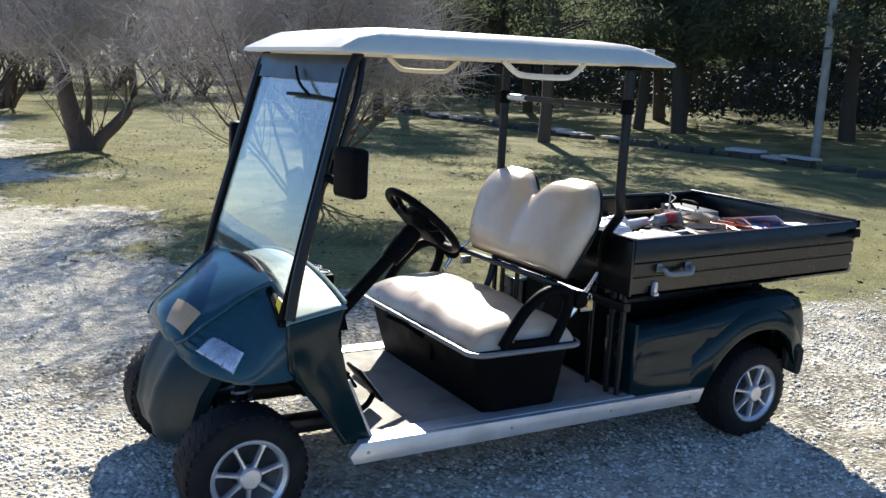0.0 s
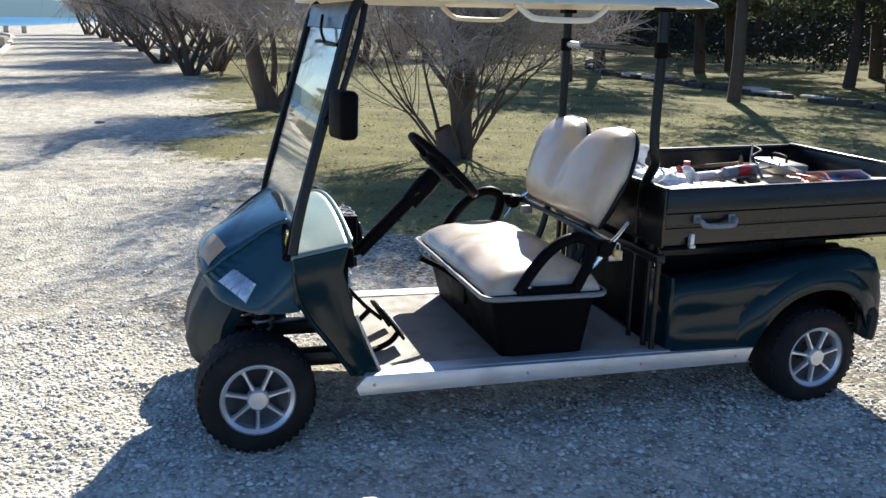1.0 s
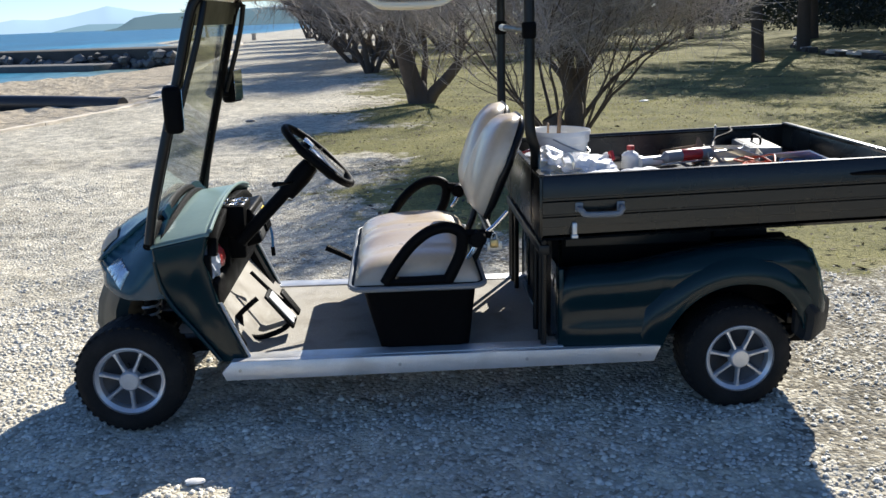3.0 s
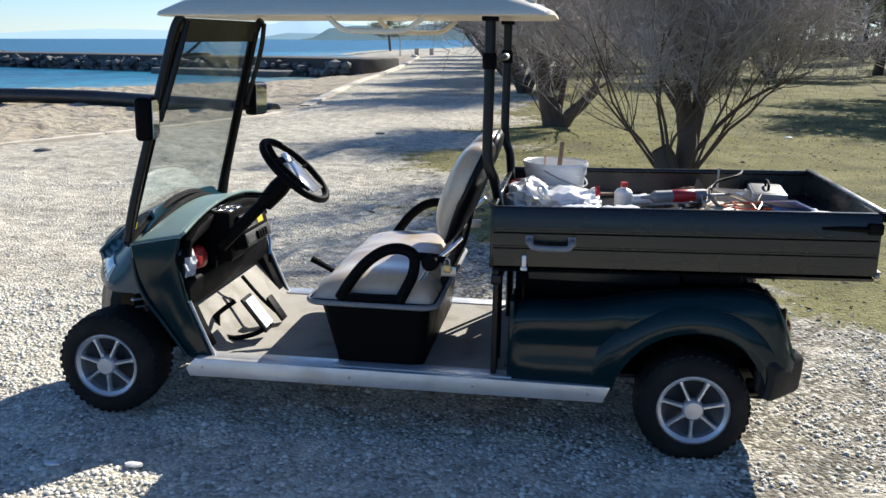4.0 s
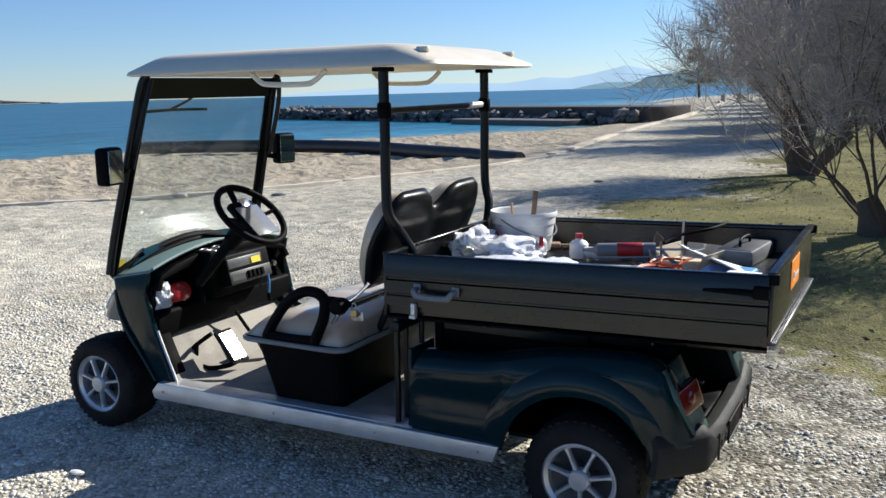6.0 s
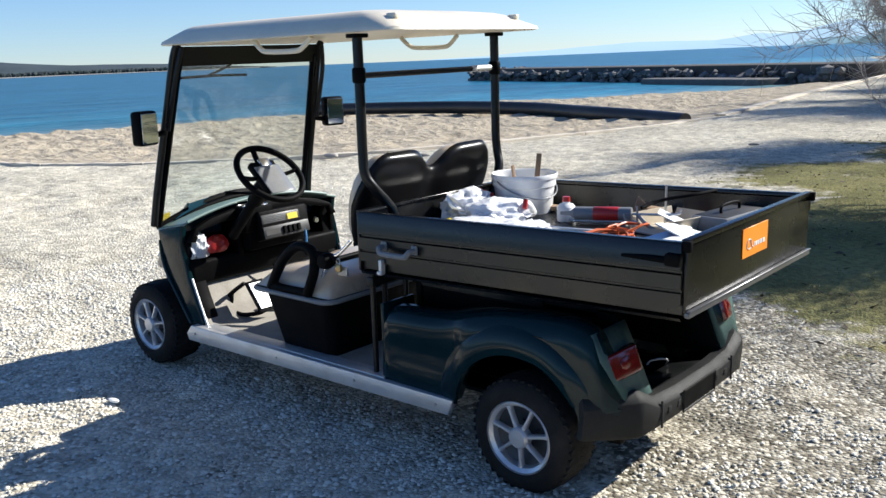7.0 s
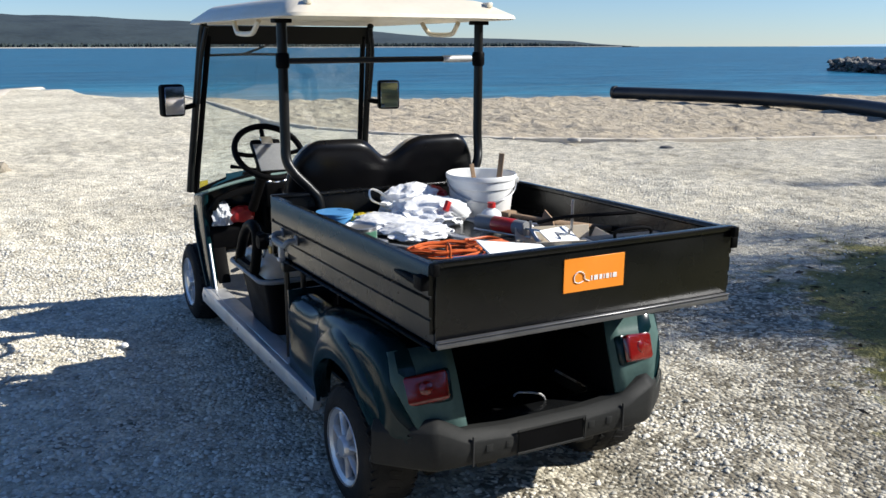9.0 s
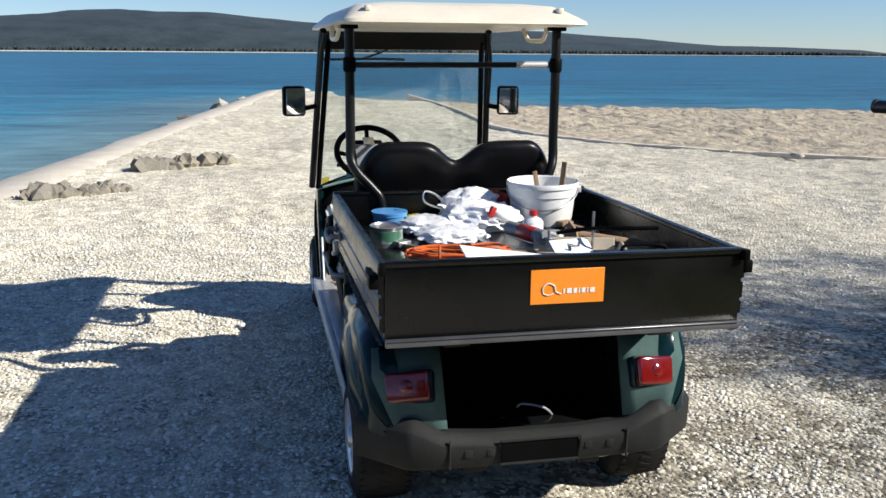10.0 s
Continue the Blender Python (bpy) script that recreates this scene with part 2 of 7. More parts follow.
# The pale blue glow stands in for haze over the far land
HAZE = distance_material("haze_glow_mountain", (0.10, 0.16, 0.22), (0.40, 0.52, 0.62), 0.62)
MISTY = distance_material("haze_glow_hill", (0.05, 0.07, 0.08), (0.20, 0.32, 0.40), 0.62)
HEADLAND = distance_material("haze_glow_headland", (0.03, 0.045, 0.045), (0.12, 0.19, 0.24), 0.6)
FAR = mat("far_wooded_hill", (0.022, 0.036, 0.042), 0.95, 0, 0.5, 0.012, stain=(0.035, 0.05, 0.052), stain_scale=0.03, stain_amount=0.4)
FARTREE = mat("far_shore_trees", (0.022, 0.034, 0.032), 0.95, 0, 0.5, 0.05, island=0.4)
FARSAND = mat("far_shore_stones", (0.5, 0.46, 0.40), 0.9, 0, 0.2, 0.05)

# ---- mesh helpers ----


def finish(name, bm, material, parent=None, label="", smooth=True):
    me = bpy.data.meshes.new(name)
    bmesh.ops.recalc_face_normals(bm, faces=bm.faces)
    bm.to_mesh(me)
    bm.free()
    me.materials.append(material)
    if smooth:
        me.polygons.foreach_set("use_smooth", [True] * len(me.polygons))
        me.set_sharp_from_angle(angle=radians(38))
    ob = new(name, me)
    if parent:
        ob.parent = parent
    if label:
        ob["label"] = label
    return ob


def part(name, bm, material, parent, label="", smooth=True):
    return finish(name, bm, material, parent, label, smooth)


def thing(name, bm, material, label, category, group="", at=None, smooth=True):
    ob = finish(name, bm, material, None, "", smooth)
    if at is not None:
        ob.matrix_world = at
    return tagged(ob, label, category, group)


def empty(name, at, label="", category="", group=""):
    ob = new(name)
    ob.matrix_world = at
    ob.empty_display_size = 0.1
    return tagged(ob, label, category, group)


def box(x0, x1, y0, y1, z0, z1, bevel=0.004, seg=2, bm=None, m=None):
    t = bmesh.new()
    bmesh.ops.create_cube(t, size=1)
    for v in t.verts:
        v.co = Vector(((x0 + x1) / 2 + v.co.x * (x1 - x0), (y0 + y1) / 2 + v.co.y * (y1 - y0), (z0 + z1) / 2 + v.co.z * (z1 - z0)))
    if bevel:
        bmesh.ops.bevel(t, geom=t.edges[:], offset=bevel, segments=seg, affect="EDGES", profile=0.5)
    if m:
        bmesh.ops.transform(t, matrix=m, verts=t.verts)
    return merge(bm, t)


def merge(bm, t):
    if bm is None:
        return t
    me = bpy.data.meshes.new("scratch")
    t.to_mesh(me)
    t.free()
    bm.from_mesh(me)
    bpy.data.meshes.remove(me)
    return bm


def spline(points, n=6, closed=False):
    """Catmull-Rom through the points."""
    p = [Vector(q) for q in points]
    out, k = [], len(p)
    for i in range(k if closed else k - 1):
        a, b, c, d = (p[(i + j - 1) % k] if closed else p[min(max(i + j - 1, 0), k - 1)] for j in range(4))
        for s in range(n):
            t = s / n
            out.append(0.5 * ((2 * b) + (c - a) * t + (2 * a - 5 * b + 4 * c - d) * t * t + (3 * b - a - 3 * c + d) * t ** 3))
    if not closed:
        out.append(p[-1])
    return out


def tube(points, r, seg=10, n=6, closed=False, bm=None, flat=1.0, smooth=True):
    """A round bar along the points; r is one radius or one for each point."""
    pts = spline(points, n, closed) if smooth else [Vector(q) for q in points]
    k = len(pts)
    bm = bm or bmesh.new()
    rings, side = [], None
    for i, q in enumerate(pts):
        a = pts[(i - 1) % k] if closed or i else pts[0]
        b = pts[(i + 1) % k] if closed or i < k - 1 else pts[-1]
        d = (b - a).normalized()
        if side is None:
            side = d.orthogonal().normalized()
        side = (side - d * side.dot(d)).normalized()
        up = d.cross(side)
        f = i / max(k - 1, 1) * (len(r) - 1) if isinstance(r, (list, tuple)) else 0
        rad = r[int(f)] + (r[min(int(f) + 1, len(r) - 1)] - r[int(f)]) * (f % 1) if isinstance(r, (list, tuple)) else r
        rings.append([bm.verts.new(q + side * math.cos(2 * math.pi * j / seg) * rad + up * math.sin(2 * math.pi * j / seg) * rad * flat) for j in range(seg)])
    for i in range(k if closed else k - 1):
        a, b = rings[i], rings[(i + 1) % k]
        for j in range(seg):
            bm.faces.new((a[j], a[(j + 1) % seg], b[(j + 1) % seg], b[j]))
    if not closed:
        bm.faces.new(rings[0])
        bm.faces.new(rings[-1])
    return bm


def lathe(profile, seg=32, axis="z", at=(0, 0, 0), bm=None):
    """Turns (radius, height) pairs about an axis."""
    bm = bm or bmesh.new()
    rings = []
    for r, h in profile:
        ring = []
        for j in range(seg):
            a = 2 * math.pi * j / seg
            c, s = r * math.cos(a), r * math.sin(a)
            v = {"z": (c, s, h), "y": (c, h, s), "x": (h, c, s)}[axis]
            ring.append(bm.verts.new(Vector(v) + Vector(at)))
        rings.append(ring)
    for a, b in zip(rings, rings[1:]):
        for j in range(seg):
            bm.faces.new((a[j], a[(j + 1) % seg], b[(j + 1) % seg], b[j]))
    for ring, (r, h) in ((rings[0], profile[0]), (rings[-1], profile[-1])):
        if r > 1e-5:
            bm.faces.new(ring)
    bmesh.ops.remove_doubles(bm, verts=bm.verts, dist=1e-5)
    return bm


def loft(rings, closed=True, caps=True, bm=None):
    bm = bm or bmesh.new()
    vs = [[bm.verts.new(p) for p in r] for r in rings]
    n = len(vs[0])
    for a, b in zip(vs, vs[1:]):
        for j in range(n if closed else n - 1):
            bm.faces.new((a[j], a[(j + 1) % n], b[(j + 1) % n], b[j]))
    if caps and closed:
        bm.faces.new(vs[0])
        bm.faces.new(vs[-1])
    return bm


def slab(outline, a0, a1, axis="y", bevel=0.004, seg=2, bm=None):
    """An outline pushed along an axis: pairs are (x, z) for y, (y, z) for x, (x, y) for z."""
    t = bmesh.new()

    def place(u, v, w):
        return {"y": (u, w, v), "x": (w, u, v), "z": (u, v, w)}[axis]
    f = t.faces.new([t.verts.new(place(u, v, a0)) for u, v in outline])
    e = bmesh.ops.extrude_face_region(t, geom=[f])
    for v in (g for g in e["geom"] if isinstance(g, bmesh.types.BMVert)):
        i = {"x": 0, "y": 1, "z": 2}[axis]
        v.co[i] = a1
    bmesh.ops.recalc_face_normals(t, faces=t.faces)
    if bevel:
        sharp = [g for g in t.edges if len(g.link_faces) == 2 and g.calc_face_angle(0) > 0.6]
        bmesh.ops.bevel(t, geom=sharp, offset=bevel, segments=seg, affect="EDGES", profile=0.5)
    return merge(bm, t)


def interp(x, table):
    xs = [a for a, b in table]
    return float(np.interp(x, xs, [b for a, b in table]))


def mass_mesh(name, verts, faces, material, smooth=False):
    """A large mesh from arrays: verts (n, 3), faces (m, k)."""
    me = bpy.data.meshes.new(name)
    k = faces.shape[1]
    me.vertices.add(len(verts))
    me.vertices.foreach_set("co", np.asarray(verts, np.float32).ravel())
    me.loops.add(faces.size)
    me.loops.foreach_set("vertex_index", np.asarray(faces, np.int32).ravel())
    me.polygons.add(len(faces))
    me.polygons.foreach_set("loop_start", np.arange(0, faces.size, k, dtype=np.int32))
    me.polygons.foreach_set("use_smooth", np.full(len(faces), smooth))
    me.update(calc_edges=True)
    me.validate()
    me.materials.append(material)
    return me


# ---- the lie of the land ----
SEA = -0.45
SHORE = np.array([(4600, -640), (80, -12), (6, -1.9), (-4, -0.45), (-15, 1.0), (-30.5, 3.1), (-32.5, 4.5), (-32.7, 6.3), (-31, 8.2), (-26.5, 9.2),
                  (-24.5, 11.5), (-23.2, 15.5), (-21.3, 20.5), (-19.5, 25), (-16.5, 31), (-13, 35), (-10.5, 40), (-9.4, 46), (-12, 56), (-13.5, 66), (-14, 75), (-18, 100),
                  (-29, 116), (-29, 128), (-22, 160), (-30, 4600), (4600, 4600)], float)
KERB = [(-26, 7.9), (-19, 7.8), (-14.5, 7.5), (-12.5, 7.25), (-10.7, 7.3), (-9.2, 7.75), (-7.7, 8.5), (-6.4, 9.6), (-5.6, 10.6), (-5.1, 11.6), (-4.5, 13.0), (-3.9, 14.6), (-3.4, 16.2), (-3.0, 17.8),
        (-3.1, 19.5),
        (-4.0, 26.0), (-4.8, 32.5), (-6.0, 44.0), (-8.2, 62.0), (-10.4, 78.0), (-12.6, 88.0)]


def inside_distance(px, py, poly):
    """Signed distance of points to a polygon's edge, positive inside."""
    d = np.full(px.shape, 1e9)
    ins = np.zeros(px.shape, bool)
    for (x0, y0), (x1, y1) in zip(poly, np.roll(poly, -1, 0)):
        ex, ey = x1 - x0, y1 - y0
        t = np.clip(((px - x0) * ex + (py - y0) * ey) / (ex * ex + ey * ey), 0, 1)
        d = np.minimum(d, np.hypot(px - x0 - t * ex, py - y0 - t * ey))
        cross = ((y0 > py) != (y1 > py)) & (px < ex * (py - y0) / (ey if ey else 1e-9) + x0)
        ins ^= cross
    return np.where(ins, d, -d)


def wave_noise(x, y, seed, scales):
    """Smooth noise from sums of sines, for the ground."""
    r = np.random.RandomState(seed)
    z = np.zeros(np.shape(x))
    for s, a in scales:
        for _ in range(5):
            th, ph = r.uniform(0, 2 * math.pi, 2)
            k = 2 * math.pi / s * r.uniform(0.7, 1.3)
            z = z + a / 5 * 2 * np.sin(k * (x * math.cos(th) + y * math.sin(th)) + ph)
    return z


def lattice(x, y, cell, seed):
    """Smooth noise between random heights on a grid, -1 to 1."""
    r = np.random.RandomState(seed).uniform(-1, 1, (256, 256))
    u, v = np.asarray(x) / cell, np.asarray(y) / cell
    i, j = np.floor(u).astype(int), np.floor(v).astype(int)
    a, b = u - i, v - j
    a, b = a * a * (3 - 2 * a), b * b * (3 - 2 * b)
    p, q_, p1, q1 = i & 255, j & 255, (i + 1) & 255, (j + 1) & 255
    return (r[p, q_] * (1 - a) + r[p1, q_] * a) * (1 - b) + (r[p, q1] * (1 - a) + r[p1, q1] * a) * b


def churned(px, py):
    """Trodden shingle: scuffs and hollows a hand or a foot across."""
    c, t = 0.8, 0.6
    x, y = px * c - py * t, px * t + py * c
    scuffs = 0.013 * lattice(x, y, 0.23, 51) + 0.017 * lattice(x + 3, y, 0.46, 55) - 0.023 * np.abs(lattice(py, px, 0.33, 52)) + 0.006
    return scuffs * (0.95 + 0.45 * lattice(px, py, 1.7, 54))


def beach_fall(px):
    """The beach falls gently away from the point."""
    return -0.006 - 0.0174 * (np.clip(px, -2, 30) - 2.2)


def kerb_side(px, py):
    """Positive on the sea side of the kerb line."""
    k = np.array(KERB)
    poly = np.vstack([k, [(-14, 100), (-400, 100), (-400, 7.9)]])
    return inside_distance(px, py, poly)


def ground_height(px, py):
    d = inside_distance(px, py, SHORE)
    s = kerb_side(px, py)
    quay = (py < 5.5 + np.clip(px + 29, -4, 0)) & (px < 80)
    slope = np.where(quay, np.clip(d, -3, 0.25) * 1.6 - 0.4, np.clip(d, -8, 4.5) * 0.115 - 0.5)
    land = wave_noise(px, py, 3, ((7, 0.018), (2.2, 0.012)))
    near = np.clip(np.hypot((px - 2.3) / 1.6, py - 2.9) / 1.6 - 0.6, 0, 1)
    land = land * near
    land = land + churned(px, py) * np.clip(1.0 - grass_amount(px, py) * 0.75, 0, 1) * np.clip(1.6 - np.hypot(px - 1.5, py - 4) / 22, 0, 1)
    sand = np.clip(s, 0, 3) / 3 * np.clip((d - 1.0) / 3, 0, 1) * (-0.085 + wave_noise(px, py, 8, ((3.2, 0.03), (1.1, 0.030), (0.7, 0.038))))
    z = np.where(d > 4.5, 0, np.minimum(slope, 0)) * np.where(quay & (d > 0.25), 0, 1)
    rise = np.clip((px - 19) / 10, 0, 1) * 0.5
    return np.where(d > 0, z + land + sand * (s > 0) + rise + beach_fall(px), np.maximum(z, -2.5))


def earth_amount(px, py):
    """Bare earth and dead moss between the stones, thickest by the meadow."""
    edge = np.minimum(px - 2.2, py - 3.0 + 0.9 * np.clip(px - 3, 0, 6)) + wave_noise(px, py, 15, ((3, 0.7), (1.1, 0.6)))
    return np.where(kerb_side(px, py) > -0.4, 0, np.clip(edge / 3 + 0.5, 0, 0.66))


def grass_amount(px, py):
    """0 on bare shingle, 1 on the dry meadow."""
    edge = np.minimum(px - (0.75 + 0.02 * py), py - 7.0 + 1.6 * np.clip(px - 2, 0, 1.5) + 0.45 * np.clip(px - 3.5, 0, 4.5)) + wave_noise(px, py, 5, ((4, 0.55), (1.3, 0.4)))
    g = np.clip(edge / 1.8 + 0.25, 0, 1)
    return np.where(kerb_side(px, py) > -0.4, 0, g)


# ---- ground, sea, far shores ----


def axis_steps(lo, hi, fine0, fine1, step, grow=1.22):
    a = list(np.arange(fine0, fine1 + 1e-6, step))
    s, x = step, fine1
    while x < hi:
        s = min(s * grow, 400)
        x += s
        a.append(x)
    s, x = step, fine0
    while x > lo:
        s = min(s * grow, 400)
        x -= s
        a.insert(0, x)
    return np.array(a)


def ground_material():
    m = bpy.data.materials.new("shingle_sand_and_meadow")
    m.use_nodes = True
    nt = m.node_tree
    L = nt.links.new
    b = nt.nodes["Principled BSDF"]
    b.inputs["Roughness"].default_value = 0.92
    b.inputs["Specular IOR Level"].default_value = 0.1
    b.inputs["Diffuse Roughness"].default_value = 0.35
    geo = nt.nodes.new("ShaderNodeNewGeometry")

    def noise_tex(scale, detail=5):
        n = nt.nodes.new("ShaderNodeTexNoise")
        n.inputs["Scale"].default_value, n.inputs["Detail"].default_value = scale, detail
        L(geo.outputs["Position"], n.inputs["Vector"])
        return n.outputs[0]

    def ramp(value, stops):
        r = nt.nodes.new("ShaderNodeValToRGB")
        while len(r.color_ramp.elements) < len(stops):
            r.color_ramp.elements.new(0.5)
        for e, (p, c) in zip(r.color_ramp.elements, stops):
            e.position, e.color = p, (*c, 1)
        L(value, r.inputs[0])
        return r.outputs[0]

    def mix(f, a, c, kind="MIX"):
        x = nt.nodes.new("ShaderNodeMix")
        x.data_type, x.blend_type = "RGBA", kind
        if isinstance(f, float):
            x.inputs["Factor"].default_value = f
        else:
            L(f, x.inputs["Factor"])
        L(a, x.inputs["A"])
        L(c, x.inputs["B"])
        return x.outputs["Result"]

    vor = nt.nodes.new("ShaderNodeTexVoronoi")
    vor.inputs["Scale"].default_value = 48
    L(geo.outputs["Position"], vor.inputs["Vector"])
    sep = nt.nodes.new("ShaderNodeSeparateColor")
    L(vor.outputs["Color"], sep.inputs[0])
    stones = ramp(sep.outputs[0], [(0.0, (0.40, 0.365, 0.30)), (0.2, (0.64, 0.60, 0.50)), (0.7, (0.80, 0.755, 0.635)), (1.0, (0.90, 0.86, 0.76))])
    gaps = ramp(vor.outputs["Distance"], [(0.0, (1, 1, 1)), (0.42, (0.98, 0.98, 0.98)), (0.8, (0.86, 0.845, 0.82))])
    stones = mix(1.0, stones, gaps, "MULTIPLY")
    broad = ramp(noise_tex(0.45), [(0.3, (0.80, 0.78, 0.74)), (0.7, (1.12, 1.1, 1.06))])
    stones = mix(1.0, stones, broad, "MULTIPLY")
    stones = mix(1.0, stones, ramp(noise_tex(7.5, 3), [(0.32, (0.70, 0.69, 0.67)), (0.68, (1.2, 1.19, 1.17))]), "MULTIPLY")
    sand = ramp(noise_tex(3.0), [(0.25, (0.45, 0.375, 0.27)), (0.75, (0.65, 0.56, 0.42))])
    sand = mix(1.0, sand, ramp(noise_tex(60), [(0.3, (0.8, 0.8, 0.8)), (0.7, (1.1, 1.1, 1.1))]), "MULTIPLY")
    turf = ramp(noise_tex(1.1), [(0.28, (0.13, 0.115, 0.060)), (0.45, (0.21, 0.198, 0.082)), (0.62, (0.29, 0.265, 0.115)), (0.8, (0.38, 0.33, 0.19))])
    turf = mix(1.0, turf, ramp(noise_tex(22), [(0.3, (0.7, 0.7, 0.68)), (0.7, (1.25, 1.25, 1.18))]), "MULTIPLY")

    def mask(name, spread, grain=5.0):
        a = nt.nodes.new("ShaderNodeAttribute")
        a.attribute_name = name
        s = nt.nodes.new("ShaderNodeMath")
        s.operation = "MULTIPLY_ADD"
        L(noise_tex(grain, 8), s.inputs[0])
        s.inputs[1].default_value = spread
        ad = nt.nodes.new("ShaderNodeMath")
        ad.operation = "SUBTRACT"
        L(a.outputs["Fac"], ad.inputs[0])
        ad.inputs[1].default_value = spread * 0.5
        L(ad.outputs[0], s.inputs[2])
        r = nt.nodes.new("ShaderNodeMapRange")
        r.inputs["From Min"].default_value, r.inputs["From Max"].default_value = 0.35, 0.65
        L(s.outputs[0], r.inputs["Value"])
        return r.outputs[0]
    col = mix(mask("sand", 0.6), stones, sand)
    earth = ramp(noise_tex(14), [(0.3, (0.13, 0.115, 0.082)), (0.7, (0.33, 0.29, 0.22))])
    # single pale stones lie in the bare earth
    bare = nt.nodes.new("ShaderNodeMath")
    bare.operation, bare.inputs[1].default_value = "MULTIPLY_ADD", -1.0
    L(sep.outputs[1], bare.inputs[0])
    thin = nt.nodes.new("ShaderNodeMath")
    thin.operation, thin.inputs[1].default_value = "MULTIPLY", 0.72
    L(mask("earth", 1.6, 2.4), thin.inputs[0])
    L(thin.outputs[0], bare.inputs[2])
    sharp = nt.nodes.new("ShaderNodeMapRange")
    sharp.inputs["From Min"].default_value, sharp.inputs["From Max"].default_value = 0.0, 0.3
    L(bare.outputs[0], sharp.inputs["Value"])
    col = mix(sharp.outputs[0], col, earth)
    col = mix(mask("meadow", 1.5), col, turf)
    L(col, b.inputs["Base Color"])
    bump = nt.nodes.new("ShaderNodeBump")
    bump.inputs["Strength"].default_value, bump.inputs["Distance"].default_value = 0.85, 0.014
    inv = nt.nodes.new("ShaderNodeMath")
    inv.operation = "SUBTRACT"
    L(noise_tex(70), inv.inputs[0])
    L(vor.outputs["Distance"], inv.inputs[1])
    dunes = nt.nodes.new("ShaderNodeMath")
    dunes.operation = "MULTIPLY"
    L(noise_tex(3.2, 4), dunes.inputs[0])
    L(mask("sand", 0.6), dunes.inputs[1])
    scuff = nt.nodes.new("ShaderNodeMath")
    scuff.operation, scuff.inputs[1].default_value = "MULTIPLY_ADD", 1.35
    L(noise_tex(9.0, 3), scuff.inputs[0])
    L(inv.outputs[0], scuff.inputs[2])
    sum_ = nt.nodes.new("ShaderNodeMath")
    sum_.operation = "MULTIPLY_ADD"
    L(dunes.outputs[0], sum_.inputs[0])
    sum_.inputs[1].default_value = 14.0
    L(scuff.outputs[0], sum_.inputs[2])
    L(sum_.outputs[0], bump.inputs["Height"])
    L(bump.outputs[0], b.inputs["Normal"])
    return m


GROUND = ground_material()
def around(lo, hi, fine0, fine1):
    """Close steps where one walks, wider ones on the land round it, then ever wider."""
    a = axis_steps(-4800, 4800, lo, hi, 0.22)
    return np.concatenate([a[a < fine0 - 0.05], np.arange(fine0, fine1, 0.05), a[a > fine1 + 0.05]])


gx = around(-34, 26, -7, 8)
gy = around(-4, 30, -1.6, 13)
GX, GY = np.meshgrid(gx, gy, indexing="ij")
GZ = ground_height(GX, GY)
nx, ny = len(gx), len(gy)
ii, jj = np.meshgrid(np.arange(nx - 1), np.arange(ny - 1), indexing="ij")
quads = np.stack([ii * ny + jj, (ii + 1) * ny + jj, (ii + 1) * ny + jj + 1, ii * ny + jj + 1], -1).reshape(-1, 4)
gm = mass_mesh("ground", np.stack([GX, GY, GZ], -1).reshape(-1, 3), quads, GROUND, True)
for nm, val in (("meadow", grass_amount(GX, GY)), ("earth", earth_amount(GX, GY)), ("sand", np.clip(kerb_side(GX, GY) / 0.5 + 0.5, 0, 1))):
    gm.attributes.new(nm, "FLOAT", "POINT").data.foreach_set("value", np.asarray(val, np.float32).ravel())
tagged(new("ground", gm), "pale shingle beach with dry meadow and bare sand", "ground", kind="structure")


